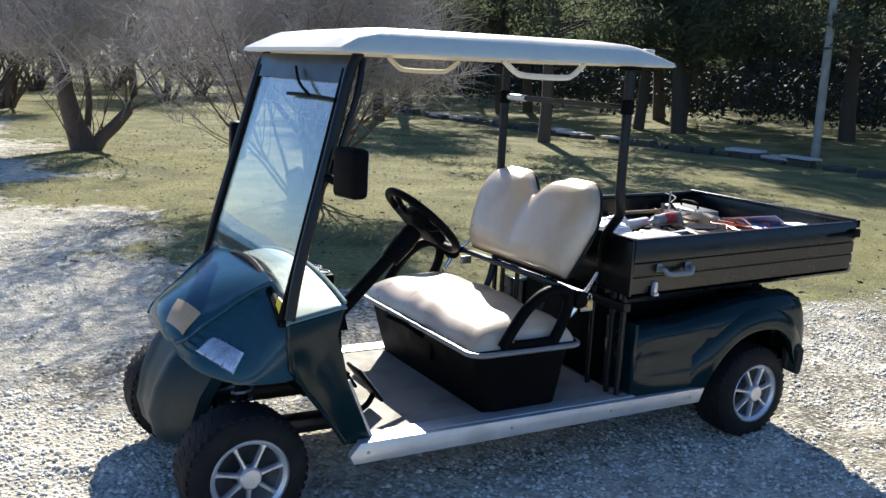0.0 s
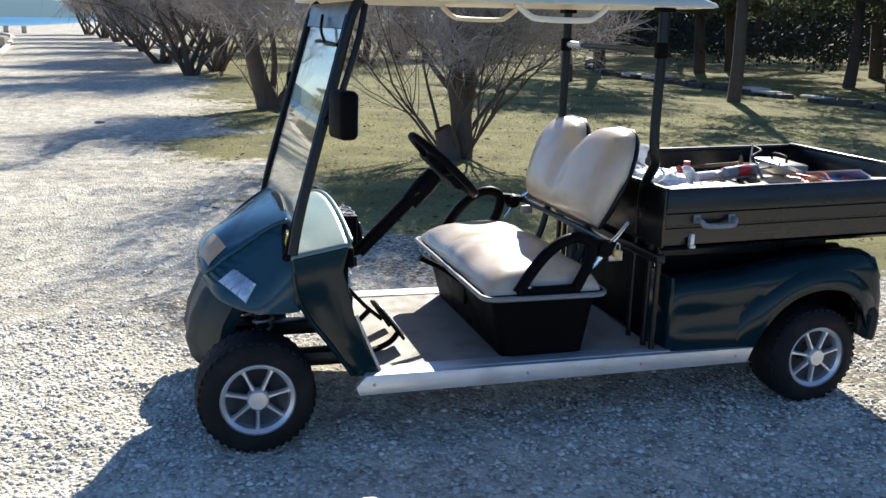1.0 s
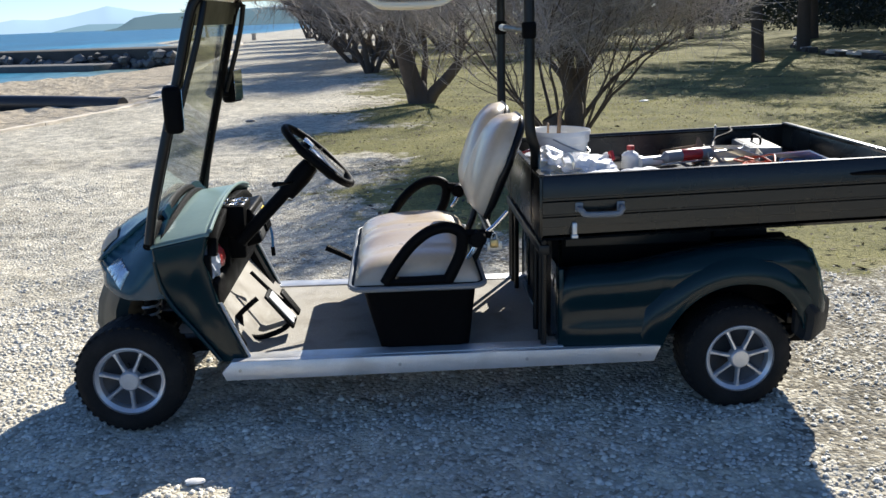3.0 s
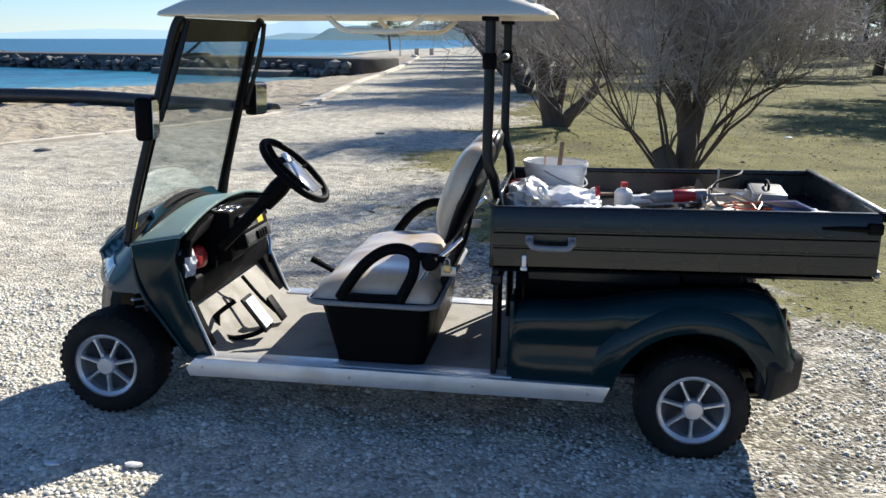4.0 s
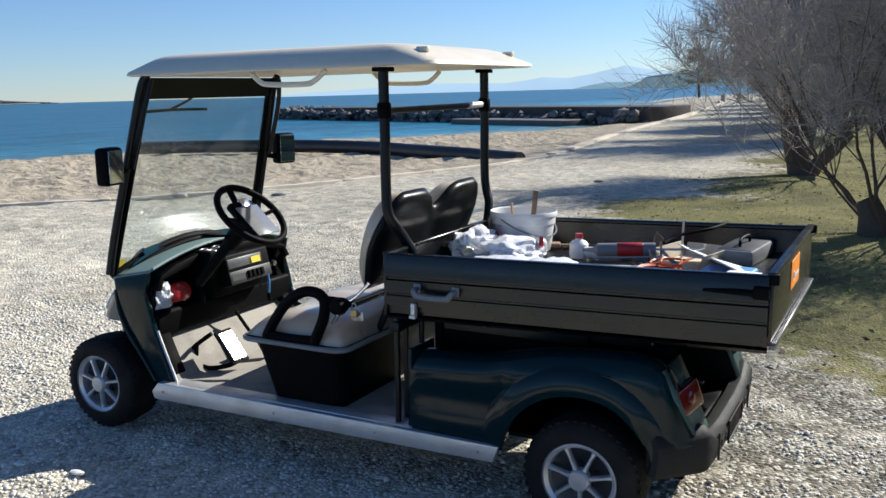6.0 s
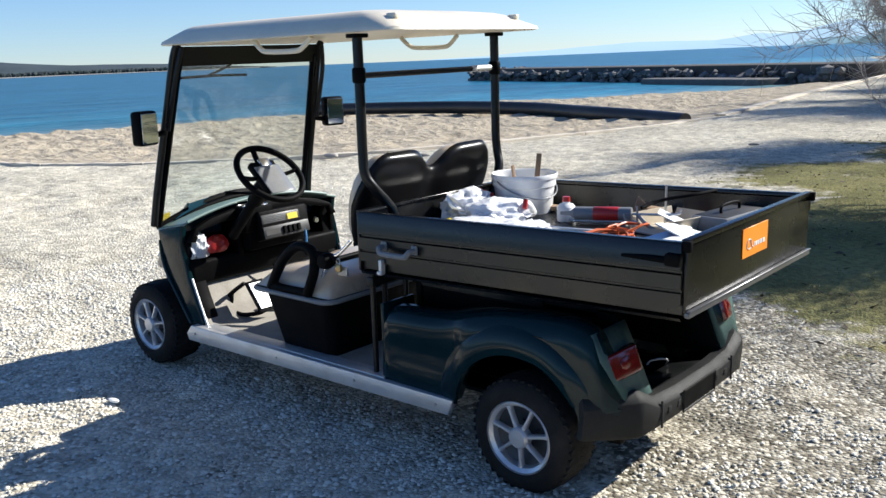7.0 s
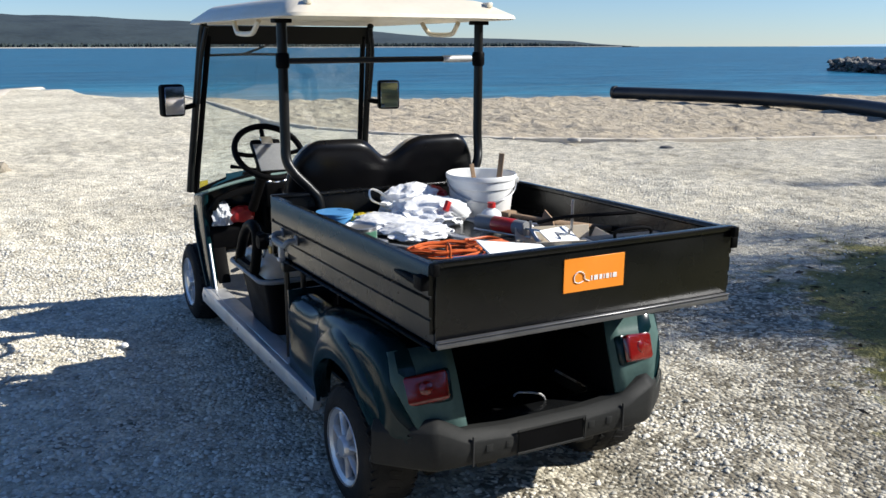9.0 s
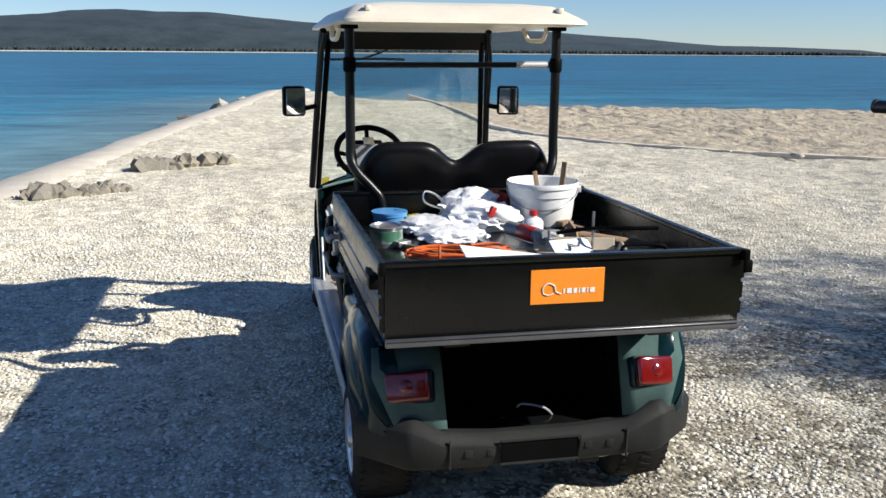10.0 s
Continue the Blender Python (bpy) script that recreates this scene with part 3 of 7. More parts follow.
def sea_material():
    m = bpy.data.materials.new("sea_water")
    m.use_nodes = True
    nt = m.node_tree
    L = nt.links.new
    b = nt.nodes["Principled BSDF"]
    b.inputs["Roughness"].default_value = 0.28
    b.inputs["Specular IOR Level"].default_value = 0.16
    b.inputs["IOR"].default_value = 1.33
    geo = nt.nodes.new("ShaderNodeNewGeometry")
    mp = nt.nodes.new("ShaderNodeMapping")
    mp.inputs["Rotation"].default_value = (0, 0, 0.5)
    mp.inputs["Scale"].default_value = (1.0, 0.42, 1)
    L(geo.outputs["Position"], mp.inputs["Vector"])
    n1, n2, n3 = (nt.nodes.new("ShaderNodeTexNoise") for _ in range(3))
    for n, s, d in ((n1, 1.6, 6), (n2, 0.05, 4), (n3, 0.28, 4)):
        n.inputs["Scale"].default_value, n.inputs["Detail"].default_value = s, d
        L(mp.outputs[0], n.inputs["Vector"])
    at = nt.nodes.new("ShaderNodeAttribute")
    at.attribute_name = "depth"
    r = nt.nodes.new("ShaderNodeValToRGB")
    for e, (p, c) in zip(r.color_ramp.elements, ((0.0, (0.16, 0.22, 0.20)), (1.0, (0.008, 0.086, 0.145)))):
        e.position, e.color = p, (*c, 1)
    mid = r.color_ramp.elements.new(0.35)
    mid.color = (0.024, 0.150, 0.222, 1)
    L(at.outputs["Fac"], r.inputs[0])
    r2 = nt.nodes.new("ShaderNodeMapRange")
    r2.inputs["From Min"].default_value, r2.inputs["From Max"].default_value = 0.3, 0.7
    r2.inputs["To Min"].default_value, r2.inputs["To Max"].default_value = 0.7, 1.3
    L(n2.outputs[0], r2.inputs["Value"])
    mx = nt.nodes.new("ShaderNodeMix")
    mx.data_type, mx.blend_type = "RGBA", "MULTIPLY"
    mx.inputs["Factor"].default_value = 1
    L(r.outputs[0], mx.inputs["A"])
    L(r2.outputs[0], mx.inputs["B"])
    rip = nt.nodes.new("ShaderNodeMapRange")
    rip.inputs["From Min"].default_value, rip.inputs["From Max"].default_value = 0.35, 0.65
    rip.inputs["To Min"].default_value, rip.inputs["To Max"].default_value = 0.55, 1.45
    both = nt.nodes.new("ShaderNodeMath")
    both.operation, both.inputs[1].default_value = "MULTIPLY_ADD", 0.5
    half = nt.nodes.new("ShaderNodeMath")
    half.operation, half.inputs[1].default_value = "MULTIPLY", 0.5
    L(n3.outputs[0], half.inputs[0])
    L(n1.outputs[0], both.inputs[0])
    L(half.outputs[0], both.inputs[2])
    L(both.outputs[0], rip.inputs["Value"])
    mr = nt.nodes.new("ShaderNodeMix")
    mr.data_type, mr.blend_type = "RGBA", "MULTIPLY"
    mr.inputs["Factor"].default_value = 1
    L(mx.outputs["Result"], mr.inputs["A"])
    L(rip.outputs[0], mr.inputs["B"])
    L(mr.outputs["Result"], b.inputs["Base Color"])
    ad = nt.nodes.new("ShaderNodeMath")
    ad.operation = "MULTIPLY_ADD"
    L(n3.outputs[0], ad.inputs[0])
    ad.inputs[1].default_value = 3.0
    L(n1.outputs[0], ad.inputs[2])
    bp = nt.nodes.new("ShaderNodeBump")
    bp.inputs["Strength"].default_value, bp.inputs["Distance"].default_value = 1.0, 0.16
    L(ad.outputs[0], bp.inputs["Height"])
    L(bp.outputs[0], b.inputs["Normal"])
    return m


sx = axis_steps(-4900, 300, -40, 10, 1.0, 1.25)
sy = axis_steps(-4900, 4900, -10, 60, 1.0, 1.25)
SX, SY = np.meshgrid(sx, sy, indexing="ij")
dep = np.clip(-inside_distance(SX, SY, SHORE) / 22, 0, 1)
n0, n1 = len(sx), len(sy)
ii, jj = np.meshgrid(np.arange(n0 - 1), np.arange(n1 - 1), indexing="ij")
quads = np.stack([ii * n1 + jj, (ii + 1) * n1 + jj, (ii + 1) * n1 + jj + 1, ii * n1 + jj + 1], -1).reshape(-1, 4)
sm = mass_mesh("sea", np.stack([SX, SY, np.full(SX.shape, SEA)], -1).reshape(-1, 3), quads, sea_material(), True)
sm.attributes.new("depth", "FLOAT", "POINT").data.foreach_set("value", np.asarray(dep, np.float32).ravel())
tagged(new("water", sm), "blue rippled sea reaching to the horizon", "sea", kind="structure")


def polar(az, d):
    return Vector((5 + d * math.cos(radians(az)), 1 + d * math.sin(radians(az)), 0))


def ridge(name, d, profile, depth, material, label, rough, seed, step=0.25):
    """A far range of hills: (bearing, height in degrees) pairs at a distance."""
    bm = bmesh.new()
    rows = []
    a0, a1 = profile[0][0], profile[-1][0]
    n = int((a1 - a0) / step) + 1
    for i in range(n + 1):
        az = a0 + (a1 - a0) * i / n
        hgt = (d + depth) * math.tan(radians(interp(az, profile)))
        row = []
        for k, f in enumerate((0, 0.12, 0.35, 0.7, 1.0)):
            q = polar(az, d + depth * f)
            bump_ = noise.fractal(Vector((q.x / 260, q.y / 260, seed)), 1.0, 2.0, 5) * rough * hgt * (1 if k else 0)
            row.append(bm.verts.new((q.x, q.y, SEA + hgt * (0, 0.28, 0.6, 0.9, 1.0)[k] + bump_)))
        rows.append(row)
    for a, b in zip(rows, rows[1:]):
        for k in range(4):
            bm.faces.new((a[k], a[k + 1], b[k + 1], b[k]))
    return tagged(finish(name, bm, material), label, "hills", kind="structure")


ridge("backdrop", 2100, [(140, 0.03), (142.7, 0.2), (144, 0.35), (148, 0.5), (151.6, 0.58), (154, 0.75), (157.3, 1.0), (159.5, 1.15), (162, 1.38), (168, 1.52), (172, 1.75), (176, 1.85),
                         (179.4, 2.1), (184.3, 2.35), (189, 2.22), (193.3, 1.95), (200, 1.6), (215, 1.1), (240, 0.7), (262, 0.2)], 900, FAR, "low wooded hills on the far shore", 0.07, 3)
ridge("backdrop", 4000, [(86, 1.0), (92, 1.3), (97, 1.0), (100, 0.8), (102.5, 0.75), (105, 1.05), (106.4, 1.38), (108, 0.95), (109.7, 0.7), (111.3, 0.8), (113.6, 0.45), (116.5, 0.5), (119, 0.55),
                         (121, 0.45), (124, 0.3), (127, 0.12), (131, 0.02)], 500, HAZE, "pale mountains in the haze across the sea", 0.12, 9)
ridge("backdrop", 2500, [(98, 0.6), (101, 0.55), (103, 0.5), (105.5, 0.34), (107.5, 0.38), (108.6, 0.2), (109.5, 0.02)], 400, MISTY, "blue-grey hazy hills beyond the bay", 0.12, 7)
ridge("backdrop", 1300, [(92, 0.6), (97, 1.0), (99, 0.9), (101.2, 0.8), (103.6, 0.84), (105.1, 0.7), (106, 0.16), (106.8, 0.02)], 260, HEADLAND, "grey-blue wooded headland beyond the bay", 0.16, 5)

ridge("backdrop", 95, [(-60, 4.2), (-20, 6.0), (30, 7.0), (55, 6.7), (66, 4.2), (74, 1.0), (79, 0.1)], 40, NEEDLE, "dark wooded slope behind the pines", 0.25, 12)

# a band of trees and a bright waterline along the far shore
r = np.random.RandomState(4)
ico = bmesh.new()
bmesh.ops.create_icosphere(ico, subdivisions=1, radius=1)
ICO_V = np.array([v.co[:] for v in ico.verts])
ICO_F = np.array([[v.index for v in f.verts] for f in ico.faces])
ico.free()


def lumps(centres, radii, seed, squash=(1, 1, 1), jitter=0.25):
    """Uneven lumps, one at each centre."""
    q = np.random.RandomState(seed)
    n = len(centres)
    v = ICO_V[None] * (1 + q.uniform(-jitter, jitter, (n, len(ICO_V), 1))) * np.asarray(squash)[None, None]
    a = q.uniform(0, 2 * math.pi, n)
    c, s = np.cos(a)[:, None], np.sin(a)[:, None]
    v = np.stack([v[..., 0] * c - v[..., 1] * s, v[..., 0] * s + v[..., 1] * c, v[..., 2]], -1)
    v = v * np.asarray(radii)[:, None, None] + np.asarray(centres)[:, None]
    f = ICO_F[None] + (np.arange(n) * len(ICO_V))[:, None, None]
    return v.reshape(-1, 3), f.reshape(-1, 3)


az = np.concatenate([r.uniform(140.5, 158, 2600), r.uniform(158, 235, 5200)])
dd = 2080 + r.uniform(0, 60, len(az)) + np.where(az < 143, 30, 0)
rad = r.uniform(1.8, 4.6, len(az)) * np.clip((az - 139.5) / 6, 0.3, 1)
c = np.stack([5 + dd * np.cos(np.radians(az)), 1 + dd * np.sin(np.radians(az)), SEA + rad * 0.9 + 1], -1)
v, f = lumps(c, rad, 6, (1, 1, 1.2))
tagged(new("far_shore_trees", mass_mesh("far_shore_trees", v, f, FARTREE)), "dark line of trees along the far shore", "woods", kind="stuff")
bm = bmesh.new()
tube([polar(a, 2060) + Vector((0, 0, SEA)) for a in np.arange(141, 236, 1.0)], 2.2, 6, 1, bm=bm)
tagged(finish("far_beach", bm, FARSAND), "pale stony waterline of the far shore", "beach", kind="structure")

# kerb between shingle and sand, laid as long concrete lengths
kp = spline([(x, y, 0) for x, y in KERB[:15]], 5)
seglen, acc, start = 1.9, 0.0, kp[0]
stones = []
for a, b in zip(kp, kp[1:]):
    acc += (b - a).length
    if acc > seglen:
        stones.append((start, b))
        start, acc = b, 0.0
kerb_root = tagged(empty("kerb", pose(-6, 12, 0)), "low pale concrete kerb between shingle and sand", "kerb", kind="structure")
for i, (a, b) in enumerate(stones):
    d = (b - a)
    m = Matrix.Translation((a + b) / 2 + Vector((0, 0, beach_fall(a.x)))) @ Matrix.Rotation(math.atan2(d.y, d.x), 4, "Z") @ Matrix.Rotation(0.01 * math.sin(i * 7), 4, "X")
    bm = box(-d.length / 2 + 0.004, d.length / 2 - 0.004, -0.06, 0.06, -0.2, 0.044, 0.012)
    bmesh.ops.subdivide_edges(bm, edges=[e_ for e_ in bm.edges if e_.calc_length() > 1.0], cuts=14)
    for v_ in bm.verts:
        if v_.co.z > -0.1:
            v_.co += Vector(noise.noise_vector(Vector((v_.co.x * 5 + i * 7, v_.co.y * 9, v_.co.z * 9)))) * 0.014
    ob = part("kerb_stone", bm, CONC, kerb_root)
    ob.matrix_parent_inverse = kerb_root.matrix_world.inverted()
    ob.matrix_world = m
# pale paved edge of the promenade
bm = bmesh.new()
rows = []
for q in spline([(x, y, 0) for x, y in KERB[14:]], 8):
    w = 0.12
    rows.append([bm.verts.new((q.x - w, q.y, -0.25)), bm.verts.new((q.x - w, q.y, 0.05)), bm.verts.new((q.x + w, q.y, 0.05)), bm.verts.new((q.x + w, q.y, -0.15))])
for a, b in zip(rows, rows[1:]):
    for k in range(3):
        bm.faces.new((a[k], a[k + 1], b[k + 1], b[k]))
bmesh.ops.translate(bm, verts=bm.verts, vec=(0, 0, beach_fall(-4)))
tagged(finish("pavement", bm, CONC), "pale concrete edge strip of the promenade", "pavement", kind="structure")

# quay edge: a worn lip along the water
bm = bmesh.new()
rows = []
for k in range(300):
    x = -32.0 + 52 * k / 299
    y = -0.45 - 0.138 * (x + 4)
    y = max(y, -3) if x > -30 else 3.14 + (-30 - x) * 0.6
    wob = noise.fractal(Vector((x * 0.45, 3.0, 0)), 1.0, 2.0, 3)
    top = beach_fall(x) + 0.025 + 0.012 * noise.noise(Vector((x * 0.8, 9.0, 0)))
    rows.append([bm.verts.new((x, y - 0.22 + 0.05 * wob, -0.9)), bm.verts.new((x, y - 0.16 + 0.05 * wob, top - 0.05)), bm.verts.new((x, y - 0.08 + 0.05 * wob, top)), bm.verts.new((x, y + 0.40 + 0.04 * wob, top)), bm.verts.new((x, y + 0.52 + 0.04 * wob, top - 0.085))])
for a, b in zip(rows, rows[1:]):
    for k in range(4):
        bm.faces.new((a[k], a[k + 1], b[k + 1], b[k]))
tagged(finish("quay_edge", bm, QUAY), "worn pale concrete edge of the quay", "quay", kind="structure")
q = np.random.RandomState(12)
for k, (x, y, s) in enumerate(((-3.6, 0.56, 0.8), (-6.1, 1.5, 1.0))):
    root = empty("stone_outcrop", pose(x, y, beach_fall(x) - 0.02, 0, 0, 116), "broken grey-brown quay stones showing through the shingle", "stone", "stones on the point")
    for i in range(30):
        u = -0.62 + 1.24 * i / 29
        bm = bmesh.new()
        bmesh.ops.create_icosphere(bm, subdivisions=2, radius=q.uniform(0.09, 0.15) * s * (1.15 - 0.5 * i / 29))
        at = Vector((u * s, q.normal(0, 0.05 * s), q.uniform(-0.03, 0.05)))
        for v in bm.verts:
            v.co = at + Vector((v.co.x * 1.1, v.co.y, v.co.z * 1.1)) * (1 + 0.7 * noise.fractal(v.co * 14 + Vector((i * 3.1, k * 7, 0)), 1.0, 2.0, 3))
        part("stone", bm, BROKEN, root, smooth=False)
for k in range(5):
    x = (-15.2, -16.1, -20.5, -21.4, -25)[k]
    v, f = lumps([(0, 0, 0.05)], [0.24 + 0.09 * math.sin(k * 3.1)], 40 + k, (1.2, 0.9, 0.7), 0.3)
    ob = tagged(new("shore_rock", mass_mesh("shore_rock", v, f, ROCK if k % 2 else STONE)), "rough rock lying against the quay by the water", "rock", "rocks along the quay")
    ob.matrix_world = pose(x, -0.75 - 0.138 * (x + 4), -0.2 + 0.1 * (k % 3))

# breakwater
bm = bmesh.new()
a, b = Vector((-45.5, 68.6, 0)), Vector((-7.5, 49.0, 0))
d = b - a
m = Matrix.Translation((a + b) / 2) @ Matrix.Rotation(math.atan2(d.y, d.x), 4, "Z")
bw = empty("breakwater", m, "dark stone breakwater with rocks piled at its end", "breakwater")
part("wall", box(-d.length / 2 + 3, d.length / 2, -1.6, 1.6, -1.5, 0.55, 0.12), WALLSTONE, bw)
part("lower_ledge", box(7, d.length / 2 - 4, -4.2, -1.7, -1.5, -0.12, 0.1), ROCK, bw)
q = np.random.RandomState(5)
n = 820
u = np.concatenate([-d.length / 2 + q.uniform(-1.5, 7, 390), q.uniform(-d.length / 2, d.length / 2, n - 390)])
w = np.concatenate([q.uniform(-2.6, 2.6, 390), q.uniform(-2.4, -1.4, n - 390)])
h = np.where(np.arange(n) < 390, q.uniform(-0.7, 0.6, n) * np.clip(1 - np.abs(np.concatenate([(u[:390] + d.length / 2) / 7, np.zeros(n - 390)])), 0.2, 1), q.uniform(-0.7, 0.25, n))
v, f = lumps(np.stack([u, w, h], -1), q.uniform(0.14, 0.36, n), 8, (1.2, 1, 0.8), 0.35)
ob = new("rock_armour", mass_mesh("rock_armour", v, f, ROCK))
ob.parent = bw
tagged(ob, "", "", "", "stuff")

# the long black pipe on the sand
pp = [(-16.1, 19.3, 0.12), (-13.5, 20.1, 0.13), (-11.2, 20.6, 0.12), (-8.8, 20.5, 0.09), (-7.0, 19.9, 0.05), (-5.2, 19.3, 0.01), (-3.5, 18.6, -0.04)]
bm = tube([(x, y, z + beach_fall(x)) for x, y, z in pp], 0.18, 20, 8)
pipe = thing("pipe", bm, PIPE, "long black plastic pipe lying on the sand", "pipe")
bm = lathe([(0.180, 0), (0.193, 0.0), (0.193, 0.10), (0.180, 0.10)], 24, "x")
col_ = part("collar", bm, PIPE, pipe)
col_.matrix_world = Matrix.Translation((-16.09, 19.3, 0.13 + beach_fall(-15))) @ Matrix.Rotation(0.3, 4, "Z")
# ---- the utility cart ----
CX, CY = 2.2, 3.22
STAND = pose(CX, CY, -0.006, 0, 1.0, 0)
cart = empty("utility_cart", STAND, "dark green utility golf cart with black cargo bed on shingle", "golf cart")


def cp(name, bm, material, parent=None, label="", smooth=True):
    """A part of the cart, modelled at (x, sideways from its middle, z)."""
    bmesh.ops.translate(bm, verts=bm.verts, vec=(-CX, 0, 0))
    return part(name, bm, material, parent or cart, label, smooth)


def mirror_y(bm):
    bmesh.ops.scale(bm, vec=(1, -1, 1), verts=bm.verts)
    bmesh.ops.reverse_faces(bm, faces=bm.faces)
    return bm


SIDES = (-1, 1)


def rounded(x0, x1, hw0, hw1, rad, z, n=5):
    """A rounded plan outline at a height, half widths at both ends."""
    out = []
    for cx, cy, a0 in ((x1 - rad, hw1 - rad, 0), (x0 + rad, hw0 - rad, 90), (x0 + rad, -hw0 + rad, 180), (x1 - rad, -hw1 + rad, 270)):
        for k in range(n + 1):
            a = radians(a0 + 90 * k / n)
            out.append(Vector((cx + rad * math.cos(a), cy + rad * math.sin(a), z(cx + rad * math.cos(a)) if callable(z) else z)))
    return out


# roof
def rz(dz):
    return lambda x: 1.652 + (x - 1.27) * 0.016 + dz


rings = [rounded(1.33, 2.735, 0.475, 0.46, 0.06, rz(0.02)), rounded(1.285, 2.785, 0.52, 0.505, 0.07, rz(0.0)), rounded(1.27, 2.805, 0.53, 0.518, 0.08, rz(0.004)),
         rounded(1.275, 2.80, 0.525, 0.512, 0.08, rz(0.018)), rounded(1.37, 2.675, 0.46, 0.445, 0.09, rz(0.072)), rounded(1.40, 2.63, 0.44, 0.425, 0.09, rz(0.083)),
         rounded(1.50, 2.54, 0.35, 0.33, 0.09, rz(0.095))]
for ring_ in rings:
    for p_ in ring_:
        p_.y -= 0.010
roof = cp("roof", loft(rings), ROOF, label="cream moulded plastic roof")
for s in SIDES:
    x = 2.685
    cp("roof_pad", box(x, x + 0.05, s * 0.40 - 0.022, s * 0.40 + 0.002, rz(0.050)(x), rz(0.072)(x), 0.005, 2), ROOF, roof)
for s in SIDES:
    pts = [(1.95, s * 0.475 - 0.01, 1.665), (2.0, s * 0.48 - 0.01, 1.625), (2.05, s * 0.482 - 0.01, 1.612), (2.22, s * 0.482 - 0.01, 1.612), (2.27, s * 0.48 - 0.01, 1.625), (2.32, s * 0.475 - 0.01, 1.665)]
    cp("grab_handle", tube(pts, 0.011, 8, 4), ROOF, roof, "cream grab handle under the roof edge")

# windscreen and its frame
def screen(v, z):
    return Vector((1.115 + (z - 0.76) * 0.272, v - 0.022, z))


for s in SIDES:
    bm = tube([screen(s * 0.520, 0.765) + Vector((0.012, 0, 0)), screen(s * 0.507, 0.95), screen(s * 0.482, 1.35), screen(s * 0.466, 1.60), screen(s * 0.458, 1.655) + Vector((0.02, 0, 0))], 0.0185, 10, 5)
    cp("front_post", bm, SATIN, label="black front roof post")
    cp("front_strut", tube([screen(s * 0.45, 1.62) + Vector((0.045, 0, 0.02)), screen(s * 0.475, 1.5) + Vector((0.045, 0, 0)), screen(s * 0.487, 1.25) + Vector((0.03, 0, 0))], 0.012, 8), SATIN)
    bm = tube([screen(s * 0.483, 0.755), screen(s * 0.472, 0.95), screen(s * 0.445, 1.35), screen(s * 0.428, 1.60)], 0.0155, 8, 4)
    cp("screen_edge", bm, BLACK, label="black rubber edge of the windscreen")
pts = [(-0.49, 0.742), (-0.41, 0.778), (-0.28, 0.824), (-0.14, 0.855), (0, 0.866), (0.14, 0.855), (0.28, 0.824), (0.41, 0.778), (0.49, 0.742), (0.44, 1.60), (-0.44, 1.60)]
bm = bmesh.new()
lay = []
for off in (0.0, 0.004):
    lay.append([bm.verts.new(screen(a, z) + Vector((-off, 0, 0))) for a, z in pts])
bm.faces.new(lay[0])
bm.faces.new(list(reversed(lay[1])))
for i in range(len(pts)):
    j = (i + 1) % len(pts)
    bm.faces.new((lay[0][i], lay[0][j], lay[1][j], lay[1][i]))
ws = cp("windscreen", bm, GLASS, label="clear windscreen", smooth=False)
ws.visible_shadow = False
bm = bmesh.new()
for z0, z1, w in ((1.555, 1.648, 0.46),):
    loft([[screen(-w, z0) + Vector((0.012, 0, 0)), screen(-w, z1) + Vector((0.012, 0, 0)), screen(-w, z1) - Vector((0.012, 0, 0)), screen(-w, z0) - Vector((0.012, 0, 0))],
          [screen(w, z0) + Vector((0.012, 0, 0)), screen(w, z1) + Vector((0.012, 0, 0)), screen(w, z1) - Vector((0.012, 0, 0)), screen(w, z0) - Vector((0.012, 0, 0))]], bm=bm)
cp("windscreen_header", bm, SATIN, label="black band over the windscreen")
cp("windscreen_seal", tube([screen(a, z + 0.004) for a, z in pts[:9]], 0.017, 8, 4), BLACK)
cp("windscreen_gasket", tube([screen(a * 1.01, z - 0.008) + Vector((0.042, 0, 0)) for a, z in pts[:9]], 0.013, 8, 4), BLACK)
bm = tube([screen(-0.455, 1.498) - Vector((0.02, 0, 0)), screen(-0.20, 1.503) - Vector((0.025, 0, 0)), screen(0.0, 1.50) - Vector((0.022, 0, 0))], 0.007, 6)
wiper = cp("wiper", bm, BLACK, label="black windscreen wiper")
cp("wiper_arm", tube([screen(-0.24, 1.503) - Vector((0.03, 0, 0)), screen(-0.12, 1.545) - Vector((0.035, 0, 0)), screen(-0.03, 1.60) - Vector((0.03, 0, 0))], 0.006, 6), BLACK, wiper)

# hood: cross-sections from nose to dash
W = [(0.825, 0.13), (0.84, 0.215), (0.862, 0.29), (0.882, 0.33), (0.945, 0.41), (0.972, 0.445), (1.012, 0.472), (1.08, 0.49), (1.14, 0.502), (1.28, 0.515), (1.42, 0.52)]
ZT = [(0.825, 0.635), (0.84, 0.662), (0.865, 0.690), (0.905, 0.718), (0.96, 0.752), (1.04, 0.795), (1.14, 0.838), (1.28, 0.885), (1.40, 0.915), (1.42, 0.913)]
ZB = [(0.825, 0.595), (0.84, 0.575), (0.865, 0.553), (0.90, 0.538), (0.95, 0.530), (1.04, 0.527), (1.14, 0.535), (1.28, 0.57), (1.42, 0.60)]
EC, ES = [(0.98, 1.0), (1.12, 0.60)], [(0.98, 1.25), (1.12, 0.45)]


